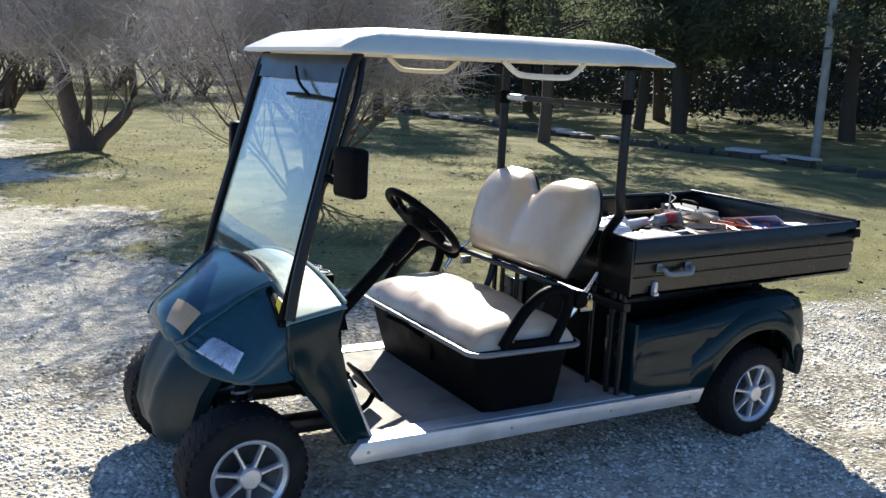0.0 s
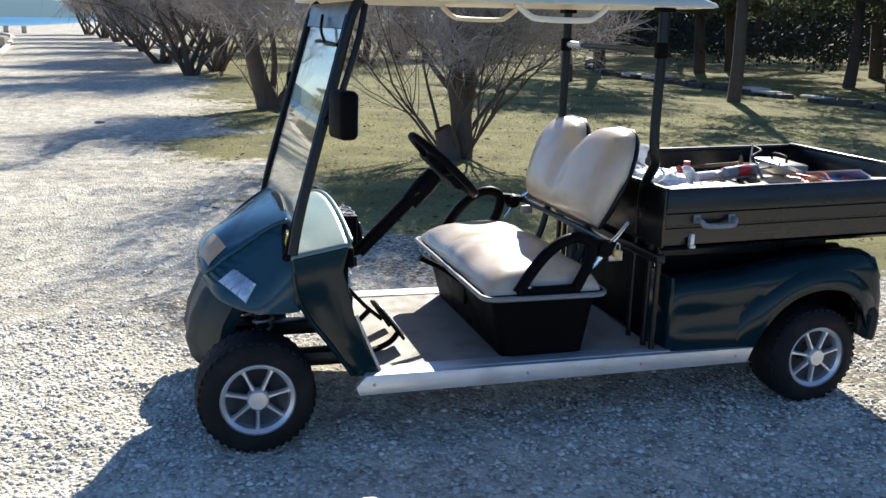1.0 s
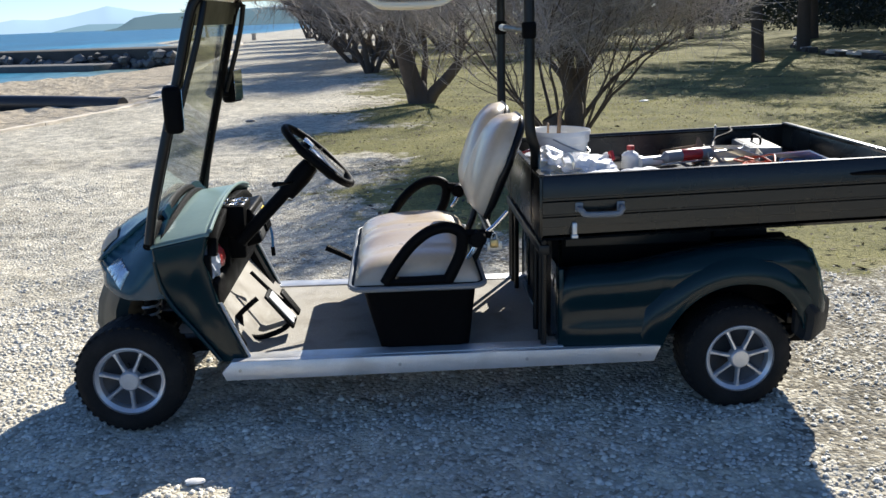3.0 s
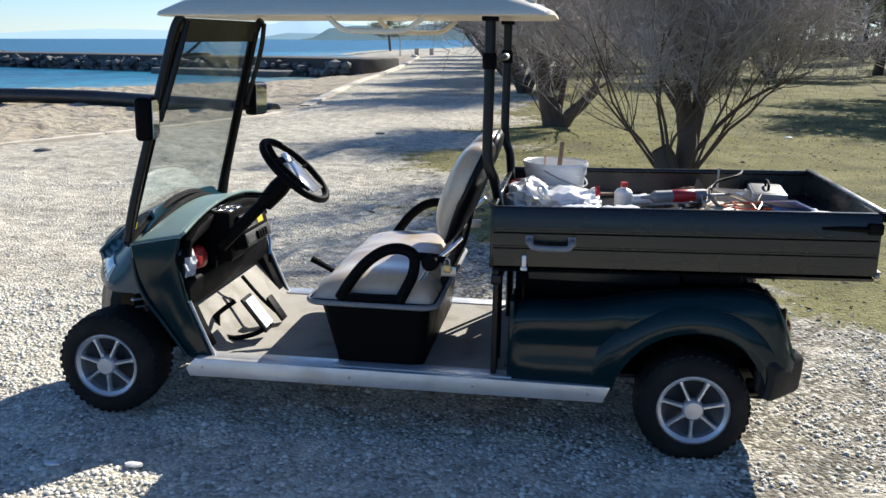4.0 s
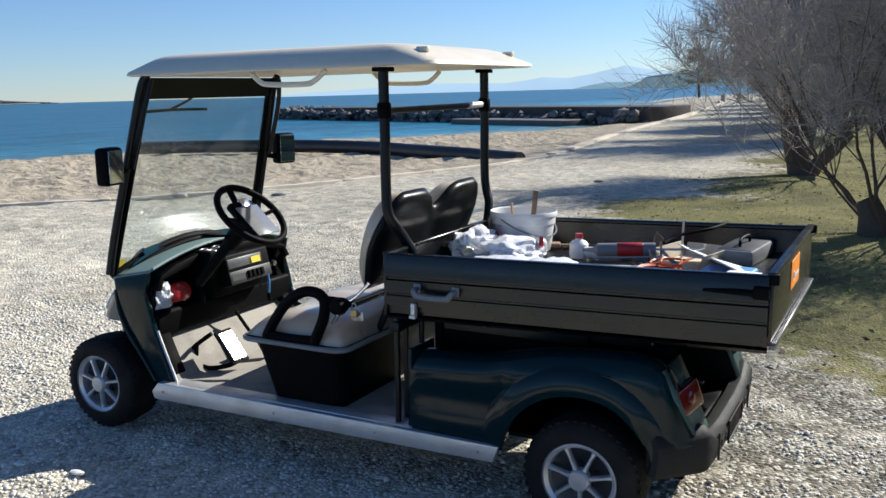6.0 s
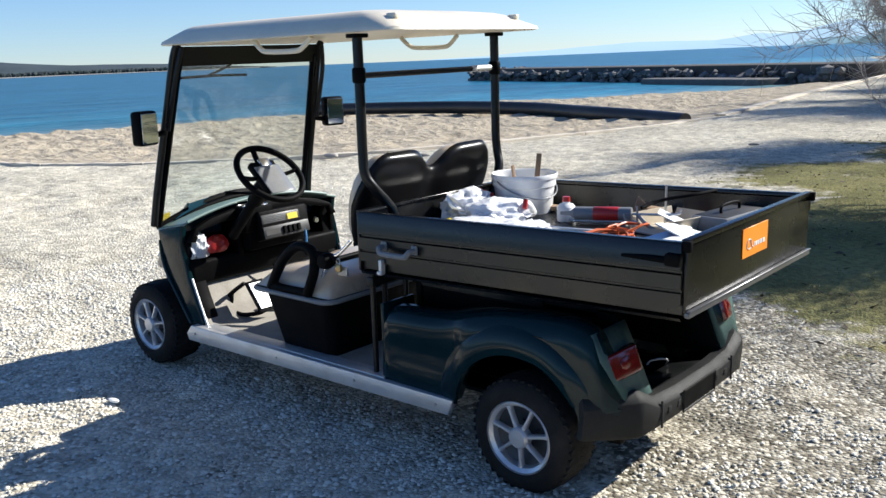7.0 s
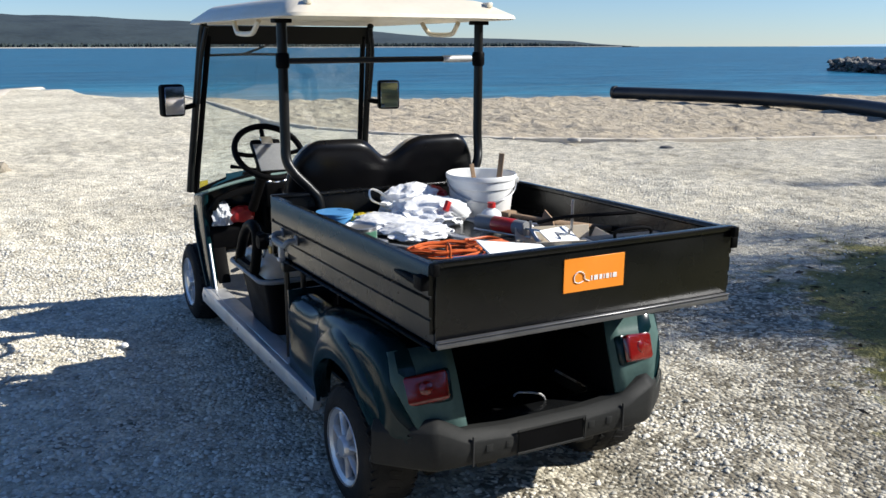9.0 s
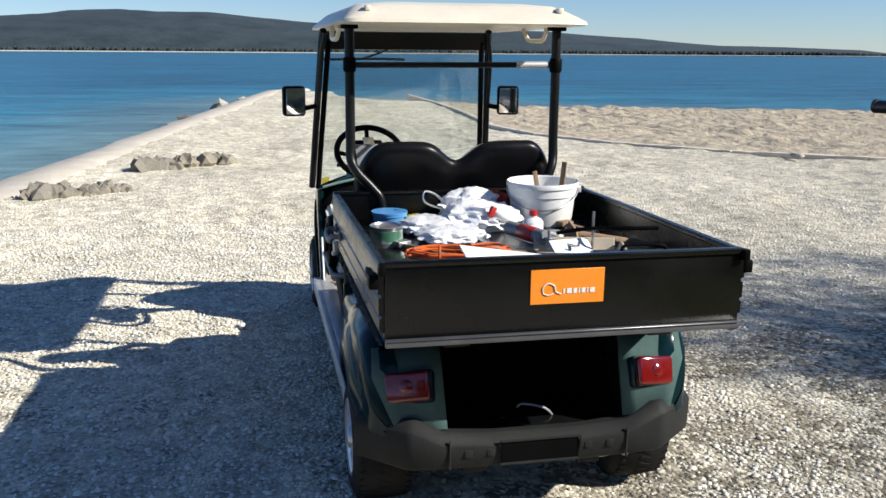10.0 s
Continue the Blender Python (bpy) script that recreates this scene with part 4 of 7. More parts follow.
def hood_point(x, a, out=0.0):
    w, zt, zb = interp(x, W) + out, interp(x, ZT) + out, interp(x, ZB)
    c, s = math.cos(a), math.sin(a)
    ridge_ = 0.012 * math.exp(-((abs(c) - 0.62) / 0.10) ** 2) * max(0, 1 - abs(x - 1.0) / 0.22)
    return Vector((x, w * math.copysign(abs(c) ** interp(x, EC), c), zb + (zt - zb + ridge_) * abs(s) ** interp(x, ES)))


def hood_panel(x, y):
    """Step up to the raised middle panel."""
    edge = interp(x, [(0.825, 0.16), (0.85, 0.235), (0.87, 0.262), (0.94, 0.276), (1.16, 0.345)])
    f_ = min(1.0, max(0.0, (edge - abs(y)) / 0.014 + 0.5))
    return 0.026 * f_ * f_ * (3 - 2 * f_)


xs = [0.825, 0.829, 0.834, 0.842, 0.853, 0.868, 0.888, 0.915, 0.95, 0.985, 1.02, 1.06, 1.10, 1.13, 1.16]
rings = [[hood_point(x, math.pi * k / 120) for k in range(121)] for x in xs]
for r_ in rings:
    for p_ in r_:
        p_.z += hood_panel(p_.x, p_.y)
        p_.x -= hood_panel(p_.x, p_.y) * 0.6
rings = [r_ + [Vector((r_[0].x, -r_[0].y * 0.2, r_[0].z + 0.01)), Vector((r_[0].x, r_[0].y * 0.2, r_[0].z + 0.01))] for r_ in rings]
hood = cp("hood", loft(rings), LITPAINT, label="glossy teal green front hood with raised middle panel")
for s in SIDES:
    pts_ = []
    for x in (0.845, 0.865, 0.89, 0.93, 0.98, 1.04, 1.10, 1.15):
        e_ = interp(x, [(0.825, 0.16), (0.85, 0.235), (0.87, 0.262), (0.94, 0.276), (1.16, 0.345)])
        k_ = min(range(240), key=lambda i: abs(hood_point(x, math.pi * i / 480).y - e_ + 0.008))
        p_ = hood_point(x, math.pi * k_ / 480)
        pts_.append(Vector((p_.x - 0.0156, s * p_.y, p_.z + 0.0235)))
    cp("hood_bead", tube(pts_, 0.0095, 8, 4), LITPAINT, hood)
# headlights
for s in SIDES:
    c4 = [Vector((0.882, -0.278, 0.603)), Vector((0.945, -0.275, 0.656)), Vector((1.012, -0.425, 0.627)), Vector((0.972, -0.432, 0.558))]
    nrm = (c4[1] - c4[0]).cross(c4[3] - c4[0]).normalized()
    nrm = nrm if nrm.y < 0 else -nrm
    rings = []
    for off, ins in ((-0.05, 0.0), (0.006, 0.0), (0.013, 0.06), (0.016, 0.2)):
        mid_ = sum(c4, Vector()) / 4
        rings.append([c_ + (mid_ - c_) * ins + nrm * off for c_ in c4])
    bm = loft(rings)
    bm = bm if s < 0 else mirror_y(bm)
    lamp_ = cp("headlight", bm, LENS, label="clear headlight with bright reflector")
    mid_ = sum(c4, Vector()) / 4 + nrm * 0.017
    bm = bmesh.new()
    for f_ in (0.28, 0.5, 0.72):
        tube([c4[0].lerp(c4[3], f_) + nrm * 0.0165, c4[1].lerp(c4[2], f_) + nrm * 0.0165], 0.0018, 5, 1, bm=bm, smooth=False)
    cp("lens_ribs", bm if s < 0 else mirror_y(bm), GREY, lamp_)


def hood_top(x, y, out=0.0):
    """The hood's surface over a place."""
    w, zt, zb = interp(x, W), interp(x, ZT), interp(x, ZB)
    c_ = min(1.0, abs(y) / w) ** (1 / interp(x, EC))
    s_ = math.sqrt(max(0.0, 1 - c_ * c_))
    return Vector((x - out * 0.7, y, zb + (zt - zb) * s_ ** interp(x, ES) + out))


# orange sticker on the nose
g = bmesh.new()
corner = [Vector((0.897, -0.051)), Vector((0.936, -0.225)), Vector((0.839, -0.112)), Vector((0.867, -0.24))]
rows = []
for i in range(7):
    row = []
    for j in range(7):
        c_ = corner[0].lerp(corner[1], j / 6).lerp(corner[2].lerp(corner[3], j / 6), i / 6)
        row.append(g.verts.new(hood_top(c_.x, c_.y, 0.006) + Vector((-0.6, 0, 1)) * hood_panel(c_.x, c_.y)))
    rows.append(row)
for a, b in zip(rows, rows[1:]):
    for j in range(6):
        g.faces.new((a[j], a[j + 1], b[j + 1], b[j]))
cp("sticker", g, AMBER, hood, "faded amber sticker on the nose")
cp("inspection_label", loft([[screen(a_, z_) + Vector((o_, 0, 0)) for a_, z_ in ((-0.462, 0.772), (-0.418, 0.778), (-0.418, 0.822), (-0.462, 0.816))] for o_ in (-0.006, -0.010)]), YELLOW, label="yellow label inside the windscreen corner")
# lower front apron with two ribs
rings = []
for z, x, w in ((0.59, 0.875, 0.33), (0.53, 0.83, 0.31), (0.43, 0.785, 0.28), (0.33, 0.765, 0.25), (0.25, 0.785, 0.23), (0.215, 0.81, 0.215)):
    ring = []
    for k in range(21):
        u = -1 + 2 * k / 20
        rib = 0.024 * (math.exp(-((abs(u) - 0.45) / 0.12) ** 2))
        ring.append(Vector((x + 0.11 * abs(u) ** 2.6 - rib, w * u, z)))
    ring += [Vector((x + 0.16, w, z)), Vector((x + 0.16, -w, z))]
    rings.append(ring)
cp("front_apron", loft(rings), APRON, label="dark ribbed front apron")

# cowl sides running down to the sill
for s in SIDES:
    bm = slab([(1.128, 0.744), (1.14, 0.57), (1.20, 0.50), (1.27, 0.41), (1.36, 0.275), (1.462, 0.275), (1.41, 0.40), (1.362, 0.51), (1.342, 0.60), (1.318, 0.69), (1.338, 0.786)], -0.525, -0.492, "y", 0.010, 3)
    bm = bm if s < 0 else mirror_y(bm)
    side = cp("cowl_side", bm, PAINT, label="dark green cowl side")
    bm = slab([(1.17, 0.68), (1.18, 0.57), (1.30, 0.41), (1.38, 0.285), (1.455, 0.285), (1.40, 0.40), (1.35, 0.51), (1.332, 0.60), (1.308, 0.69), (1.325, 0.75)], -0.4905, -0.42, "y", 0.006)
    cp("cowl_liner", bm if s < 0 else mirror_y(bm), BLACK, side)
    bm = tube([(1.135, -0.52, 0.69), (1.15, -0.527, 0.60), (1.19, -0.53, 0.515), (1.26, -0.53, 0.42), (1.355, -0.528, 0.285)], 0.009, 8, 5)
    cp("cowl_lip", bm if s < 0 else mirror_y(bm), PAINT, side)
    bm = tube([(1.367, -0.508, 0.515), (1.415, -0.508, 0.40), (1.470, -0.508, 0.275)], 0.0065, 6, 5)
    cp("cowl_edging", bm if s < 0 else mirror_y(bm), ALU, side, "bright edging strip")

# sun-faded top of the cowl behind the windscreen
rings = []
for x in (1.125, 1.14, 1.16, 1.20, 1.24, 1.28, 1.32, 1.345):
    zc, zm = interp(x, [(1.125, 0.745), (1.345, 0.789)]), interp(x, [(1.125, 0.842), (1.345, 0.866)])
    rings.append([Vector((x, 0.522 * u, zc + (zm - zc) * (1 - abs(u) ** 2))) for u in np.linspace(-1, 1, 41)])
top_ = cp("cowl_top", loft(rings, False, False), FADED, label="sun-faded pale green cowl top behind the windscreen")
top_.modifiers.new("thickness", "SOLIDIFY").thickness = 0.008
cp("cowl_rim", tube([p_ + Vector((0.004, 0, 0.002)) for p_ in rings[-1][1:-1:3]], 0.0075, 8, 3), FADED, top_, "pale rim along the cowl")

# dash
bm = slab([(-0.50, 0.70), (-0.46, 0.79), (-0.36, 0.845), (-0.2, 0.885), (0, 0.90), (0.2, 0.885), (0.36, 0.845), (0.46, 0.79), (0.50, 0.70), (0.46, 0.69), (0.44, 0.765), (0.3, 0.80),
           (0.1, 0.815), (-0.1, 0.815), (-0.3, 0.80), (-0.44, 0.765), (-0.46, 0.69)], 1.328, 1.365, "x", 0.008)
for v_ in bm.verts:
    v_.co.z = 0.69 + (v_.co.z - 0.69) * 0.70
dash = cp("dashboard", bm, BLACK, label="black moulded dashboard with open pockets")
bm = box(1.20, 1.215, -0.50, 0.50, 0.47, 0.69, 0.003)
box(1.20, 1.36, -0.50, 0.50, 0.47, 0.595, 0.02, 3, bm)
box(1.21, 1.36, -0.20, -0.17, 0.55, 0.79, 0.008, 2, bm)
box(1.21, 1.36, 0.23, 0.26, 0.55, 0.79, 0.008, 2, bm)
box(1.24, 1.34, 0.47, 0.50, 0.50, 0.70, 0.008, 2, bm)
box(1.24, 1.34, -0.50, -0.47, 0.50, 0.70, 0.008, 2, bm)
box(1.30, 1.425, -0.175, 0.23, 0.60, 0.79, 0.012, 2, bm)
cp("pocket_tray", bm, BLACK, dash)
tilt = Matrix.Translation((1.455, 0.03, 0.705)) @ Matrix.Rotation(radians(-14), 4, "Y")
bm = box(-0.05, 0.018, -0.165, 0.165, -0.055, 0.10, 0.012, 3, m=tilt)
panel = cp("instrument_panel", bm, BLACK, dash)
bm = box(0.014, 0.024, -0.155, 0.10, 0.025, 0.075, 0.004, 2, m=tilt)
cp("radio", bm, PANEL, panel, "dark grey radio front")
cp("warning_label", box(0.022, 0.0265, 0.015, 0.085, 0.030, 0.062, 0.001, 1, m=tilt), YELLOW, panel, "yellow label on the panel")
bm = box(0.014, 0.022, -0.155, 0.155, -0.05, 0.012, 0.004, 2, m=tilt)
cp("switch_plate", bm, PANEL, panel, "dark grey switch plate")
for k in range(4):
    cp("switch", box(0.02, 0.034, -0.03 + 0.032 * k, -0.008 + 0.032 * k, -0.038, 0.0, 0.003, 1, m=tilt), BLACK, panel)
cp("slot", box(0.0215, 0.0235, -0.145, -0.05, -0.035, -0.005, 0.0005, 1, m=tilt), POCKET, panel)
for k in range(5):
    cp("radio_slot", box(0.0235, 0.0255, -0.148, 0.0, 0.032 + 0.008 * k, 0.034 + 0.008 * k, 0.0004, 1, m=tilt), GREY, panel)
cp("knob", lathe([(0.0, 0.0), (0.016, 0.0), (0.014, 0.016), (0.0, 0.016)], 14, "x", (1.40, 0.30, 0.69)), CHROME, dash, "bright ignition knob")
bm = tube([(1.475, 0.155, 0.69), (1.49, 0.15, 0.63), (1.49, 0.145, 0.57)], 0.006, 6)
key = cp("key_fob", bm, BLUE, dash, "blue key ribbon hanging from the dash")
cp("key", tube([(1.49, 0.145, 0.57), (1.492, 0.146, 0.53)], 0.010, 6), BLACK, key)
# cup holders on top of the dash, both sides of the middle
bm = bmesh.new()
box(1.33, 1.432, -0.205, -0.02, 0.70, 0.832, 0.01, 2, bm)
ch = cp("cup_holder", bm, BLACK, dash, "black cup holder on the dash")
for yy in (-0.155, -0.07):
    for xx in (1.356, 1.406):
        cp("cup_rim", tube([(xx + 0.021 * math.cos(a), yy + 0.034 * math.sin(a), 0.833) for a in np.linspace(0, 2 * math.pi, 16, endpoint=False)], 0.004, 6, 1, True), CHROME, ch)

# floor, toe board, sills
bm = slab([(1.22, 0.58), (1.22, 0.565), (1.44, 0.275), (1.47, 0.262), (2.70, 0.262), (2.70, 0.285), (1.475, 0.285), (1.455, 0.295), (1.235, 0.585)], -0.50, 0.50, "y", 0.002, 1)
floor_pan = cp("floor_pan", bm, MATF, label="worn light floor mat and toe board")
for s in SIDES:
    bm = slab([(1.375, 0.212), (1.36, 0.245), (1.40, 0.290), (3.085, 0.285), (3.058, 0.221)], -0.562, -0.53, "y", 0.003)
    sill = cp("sill_strip", bm if s < 0 else mirror_y(bm), ALU, label="bright aluminium sill strip")
    bm = box(1.40, 2.70, -0.535, -0.46, 0.284, 0.2905, 0.002)
    cp("tread_edge", bm if s < 0 else mirror_y(bm), ALU, sill)
    for x in (1.43, 2.05, 2.55, 3.0):
        bm = lathe([(0.0, -0.566), (0.006, -0.565), (0.007, -0.561), (0.007, -0.558)], 10, "y", (x, 0, 0.252))
        cp("screw", bm if s < 0 else mirror_y(bm), STEEL, sill)

# pedals
bm = tube([(1.35, -0.33, 0.34), (1.40, -0.30, 0.40), (1.47, -0.27, 0.455)], 0.011, 8)
tube([(1.40, -0.31, 0.315), (1.47, -0.30, 0.295), (1.56, -0.26, 0.31), (1.61, -0.22, 0.345)], 0.012, 8, bm=bm)
tube([(1.40, -0.30, 0.40), (1.405, -0.31, 0.34), (1.42, -0.31, 0.31)], 0.011, 8, bm=bm)
pedals = cp("brake_pedal", bm, BLACK, label="black brake pedal with light pad")
cp("pedal_pad", box(-0.006, 0.008, -0.06, 0.055, -0.095, 0.085, 0.006, 2, m=Matrix.Translation((1.555, -0.235, 0.40)) @ Matrix.Rotation(radians(-38), 4, "Y")), BLACK, pedals)
cp("pad_face", box(0.009, 0.014, -0.05, 0.045, -0.08, 0.07, 0.003, 1, m=Matrix.Translation((1.555, -0.235, 0.40)) @ Matrix.Rotation(radians(-38), 4, "Y")), ALU, pedals)
bm = tube([(1.41, -0.02, 0.5), (1.50, -0.02, 0.40), (1.58, -0.02, 0.33)], 0.009, 8)
acc = cp("accelerator_pedal", bm, BLACK)
cp("pedal_pad", box(-0.006, 0.008, -0.035, 0.035, -0.07, 0.06, 0.006, 2, m=Matrix.Translation((1.57, -0.02, 0.36)) @ Matrix.Rotation(radians(-35), 4, "Y")), BLACK, acc)

# steering
hub = Vector((1.755, -0.285, 1.042))
axis = Vector((0.92, 0, 1.0)).normalized()
bm = tube([(1.42, -0.28, 0.70), hub - axis * 0.045], 0.026, 12, 1, smooth=False)
column = cp("steering_column", bm, BLACK, label="black steering column")
cp("column_cover", tube([hub - axis * 0.20, hub - axis * 0.11, hub - axis * 0.05], [0.036, 0.042, 0.036], 12, 2), BLACK, column)
cp("light_stalk", tube([hub - axis * 0.14, hub - axis * 0.14 + Vector((-0.03, -0.08, 0.01)), hub - axis * 0.15 + Vector((-0.06, -0.15, 0.025))], [0.005, 0.006, 0.011], 8), BLACK, column)
turn = Matrix.Translation(hub) @ Vector((0, 0, 1)).rotation_difference(axis).to_matrix().to_4x4()
ring = [turn @ Vector((0.168 * math.cos(a), 0.168 * math.sin(a), 0.0)) for a in np.linspace(0, 2 * math.pi, 40, endpoint=False)]
wheel = cp("steering_wheel", tube(ring, 0.0155, 10, 1, True), BLACK, label="black steering wheel")
bm = bmesh.new()
for a in (0.0, math.pi * 0.5, -math.pi * 0.5):
    a += math.pi
    tube([turn @ Vector((0.04 * math.cos(a), 0.04 * math.sin(a), -0.02)), turn @ Vector((0.10 * math.cos(a), 0.10 * math.sin(a), -0.02)), turn @ Vector((0.165 * math.cos(a), 0.165 * math.sin(a), 0))], 0.014, 8, 3, bm=bm, flat=0.6)
cp("spokes", bm, BLACK, wheel)
pad = cp("centre_pad", box(-0.085, 0.10, -0.075, 0.075, -0.035, 0.004, 0.012, 3, m=turn), BLACK, wheel, "black centre pad")
cp("score_card", box(-0.045, 0.125, -0.072, 0.072, 0.006, 0.011, 0.002, 2, m=turn), CARDGREY, pad, "glossy grey card board fixed to the pad")
cp("clip", box(-0.085, -0.035, -0.030, 0.030, 0.008, 0.022, 0.006, 2, m=turn), CHROME, pad, "small bright clip on the pad")

# mirrors
for s in SIDES:
    m = Matrix.Translation((1.29, s * 0.612 - 0.03, 1.272)) @ Matrix.Rotation(radians(-s * 12), 4, "Z")
    mir = cp("side_mirror", box(-0.035, 0.03, -0.062, 0.062, -0.082, 0.082, 0.018, 3, m=m), BLACK, label="black side mirror")
    cp("mirror_face", box(0.0295, 0.0325, -0.05, 0.05, -0.07, 0.07, 0.001, 1, m=m), MIRROR, mir)
    cp("mirror_bracket", tube([screen(s * 0.485, 1.245), (1.265, s * 0.53 - 0.03, 1.235), (1.275, s * 0.57 - 0.03, 1.23)], 0.014, 8, 4), BLACK, mir)

# rear roof posts
for s in SIDES:
    bm = tube([(2.57, s * 0.450 - 0.02, 1.672), (2.572, s * 0.450 - 0.02, 1.45), (2.572, s * 0.450 - 0.02, 1.20), (2.58, s * 0.450 - 0.02, 1.115), (2.60, s * 0.43 - 0.015, 1.06), (2.61, s * 0.38, 0.99), (2.615, s * 0.345, 0.93), (2.618, s * 0.34, 0.75)], 0.0205, 12, 5)
    post = cp("rear_post", bm, SATIN, label="black bent rear roof post")
    cp("clamp", lathe([(0.024, -0.03), (0.0275, -0.022), (0.0275, 0.022), (0.024, 0.03)], 14, "z", (2.571, s * 0.450 - 0.02, 1.51)), BLACK, post)
    cp("post_bracket", box(2.54, 2.60, s * 0.45 - 0.02 - 0.035, s * 0.45 - 0.02 + 0.035, 1.655, 1.672, 0.004), BLACK, post)
bar = cp("cross_bar", tube([(2.571, -0.47, 1.508), (2.571, 0.43, 1.512)], 0.0125, 10, 1, smooth=False), SATIN, label="black cross bar between the rear posts")
cp("bar_sleeve", tube([(2.571, 0.25, 1.511), (2.571, 0.39, 1.512)], 0.0150, 10, 1, smooth=False), ALU, bar, "bright sleeve on the bar")

# seat
bm = loft([rounded(1.975, 2.335, 0.47, 0.47, 0.05, 0.285), rounded(1.915, 2.36, 0.505, 0.505, 0.05, 0.53), rounded(1.875, 2.385, 0.53, 0.53, 0.06, 0.542),
           rounded(1.87, 2.39, 0.535, 0.535, 0.06, 0.562), rounded(1.885, 2.375, 0.52, 0.52, 0.06, 0.563)])
tub = cp("seat_box", bm, BLACK, label="black plastic box under the seat")
ring = rounded(1.867, 2.393, 0.538, 0.538, 0.06, 0.553)
cp("box_rim", tube(ring, 0.011, 8, 1, True), GREY, tub, "grey rolled rim")


def cushion_z(u, v):
    """Height over the rim, u along from the front, v across."""
    e = max(0.0, 1 - abs(v) ** 5) ** 0.5
    f = max(0.0, 1 - abs(2 * u - 1) ** 4.5) ** 0.5
    swell = 0.088 + 0.028 * math.sin(math.pi * min(1, u * 0.75)) - 0.014 * math.exp(-(v / 0.10) ** 2) + 0.012 * math.cos(v * 7)
    return swell * e * f


bm = bmesh.new()
rows = []
for i in range(25):
    u = i / 24
    rows.append([bm.verts.new((1.88 + 0.50 * u, 0.515 * (-1 + 2 * j / 40), 0.558 + cushion_z(u, -1 + 2 * j / 40))) for j in range(41)])
for a, b in zip(rows, rows[1:]):
    for j in range(40):
        bm.faces.new((a[j], a[j + 1], b[j + 1], b[j]))
edge = [e_ for e_ in bm.edges if e_.is_boundary]
ex = bmesh.ops.extrude_edge_only(bm, edges=edge)
for g in ex["geom"]:
    if isinstance(g, bmesh.types.BMVert):
        g.co.z = 0.555
cushion = cp("seat_cushion", bm, VINYL, label="stained cream vinyl seat cushion")


def back_top(v):
    return 1.0 - 0.22 * math.exp(-(v / 0.19) ** 2) - 0.40 * max(0, (abs(v) - 0.72) / 0.28) ** 2.6


def back_point(u, v, off):
    """u up the seat back, v across, off forward."""
    t = u * back_top(v)
    half = 0.375 + 0.072 * math.sin(max(0, min(t, 1)) * 2.3)
    lean = 0.115 * t + 0.035 * t * t
    return Vector((2.405 + lean - off * 0.96, half * v, 0.785 + 0.395 * t + off * 0.22))


def seat_back(front, thick, grow, mat_, name, label, parent):
    bm = bmesh.new()
    rows = []
    nu, nv = 20, 44
    for i in range(nu + 1):
        u = i / nu
        row = []
        for j in range(nv + 1):
            v = -1 + 2 * j / nv
            e = (max(0, 1 - abs(2 * u - 1) ** 4) ** 0.5) * (max(0, 1 - abs(v) ** 5) ** 0.5)
            valley = 1 - 0.28 * math.exp(-(v / 0.16) ** 2) * (0.4 + 0.6 * u)
            row.append(bm.verts.new(back_point(u * (1 + grow) - grow / 2, v * (1 + grow), front + thick * e * valley)))
        rows.append(row)
    for a, b in zip(rows, rows[1:]):
        for j in range(nv):
            bm.faces.new((a[j], a[j + 1], b[j + 1], b[j]))
    ob = cp(name, bm, mat_, parent, label)
    ob.modifiers.new("thickness", "SOLIDIFY").thickness = 0.012
    return ob


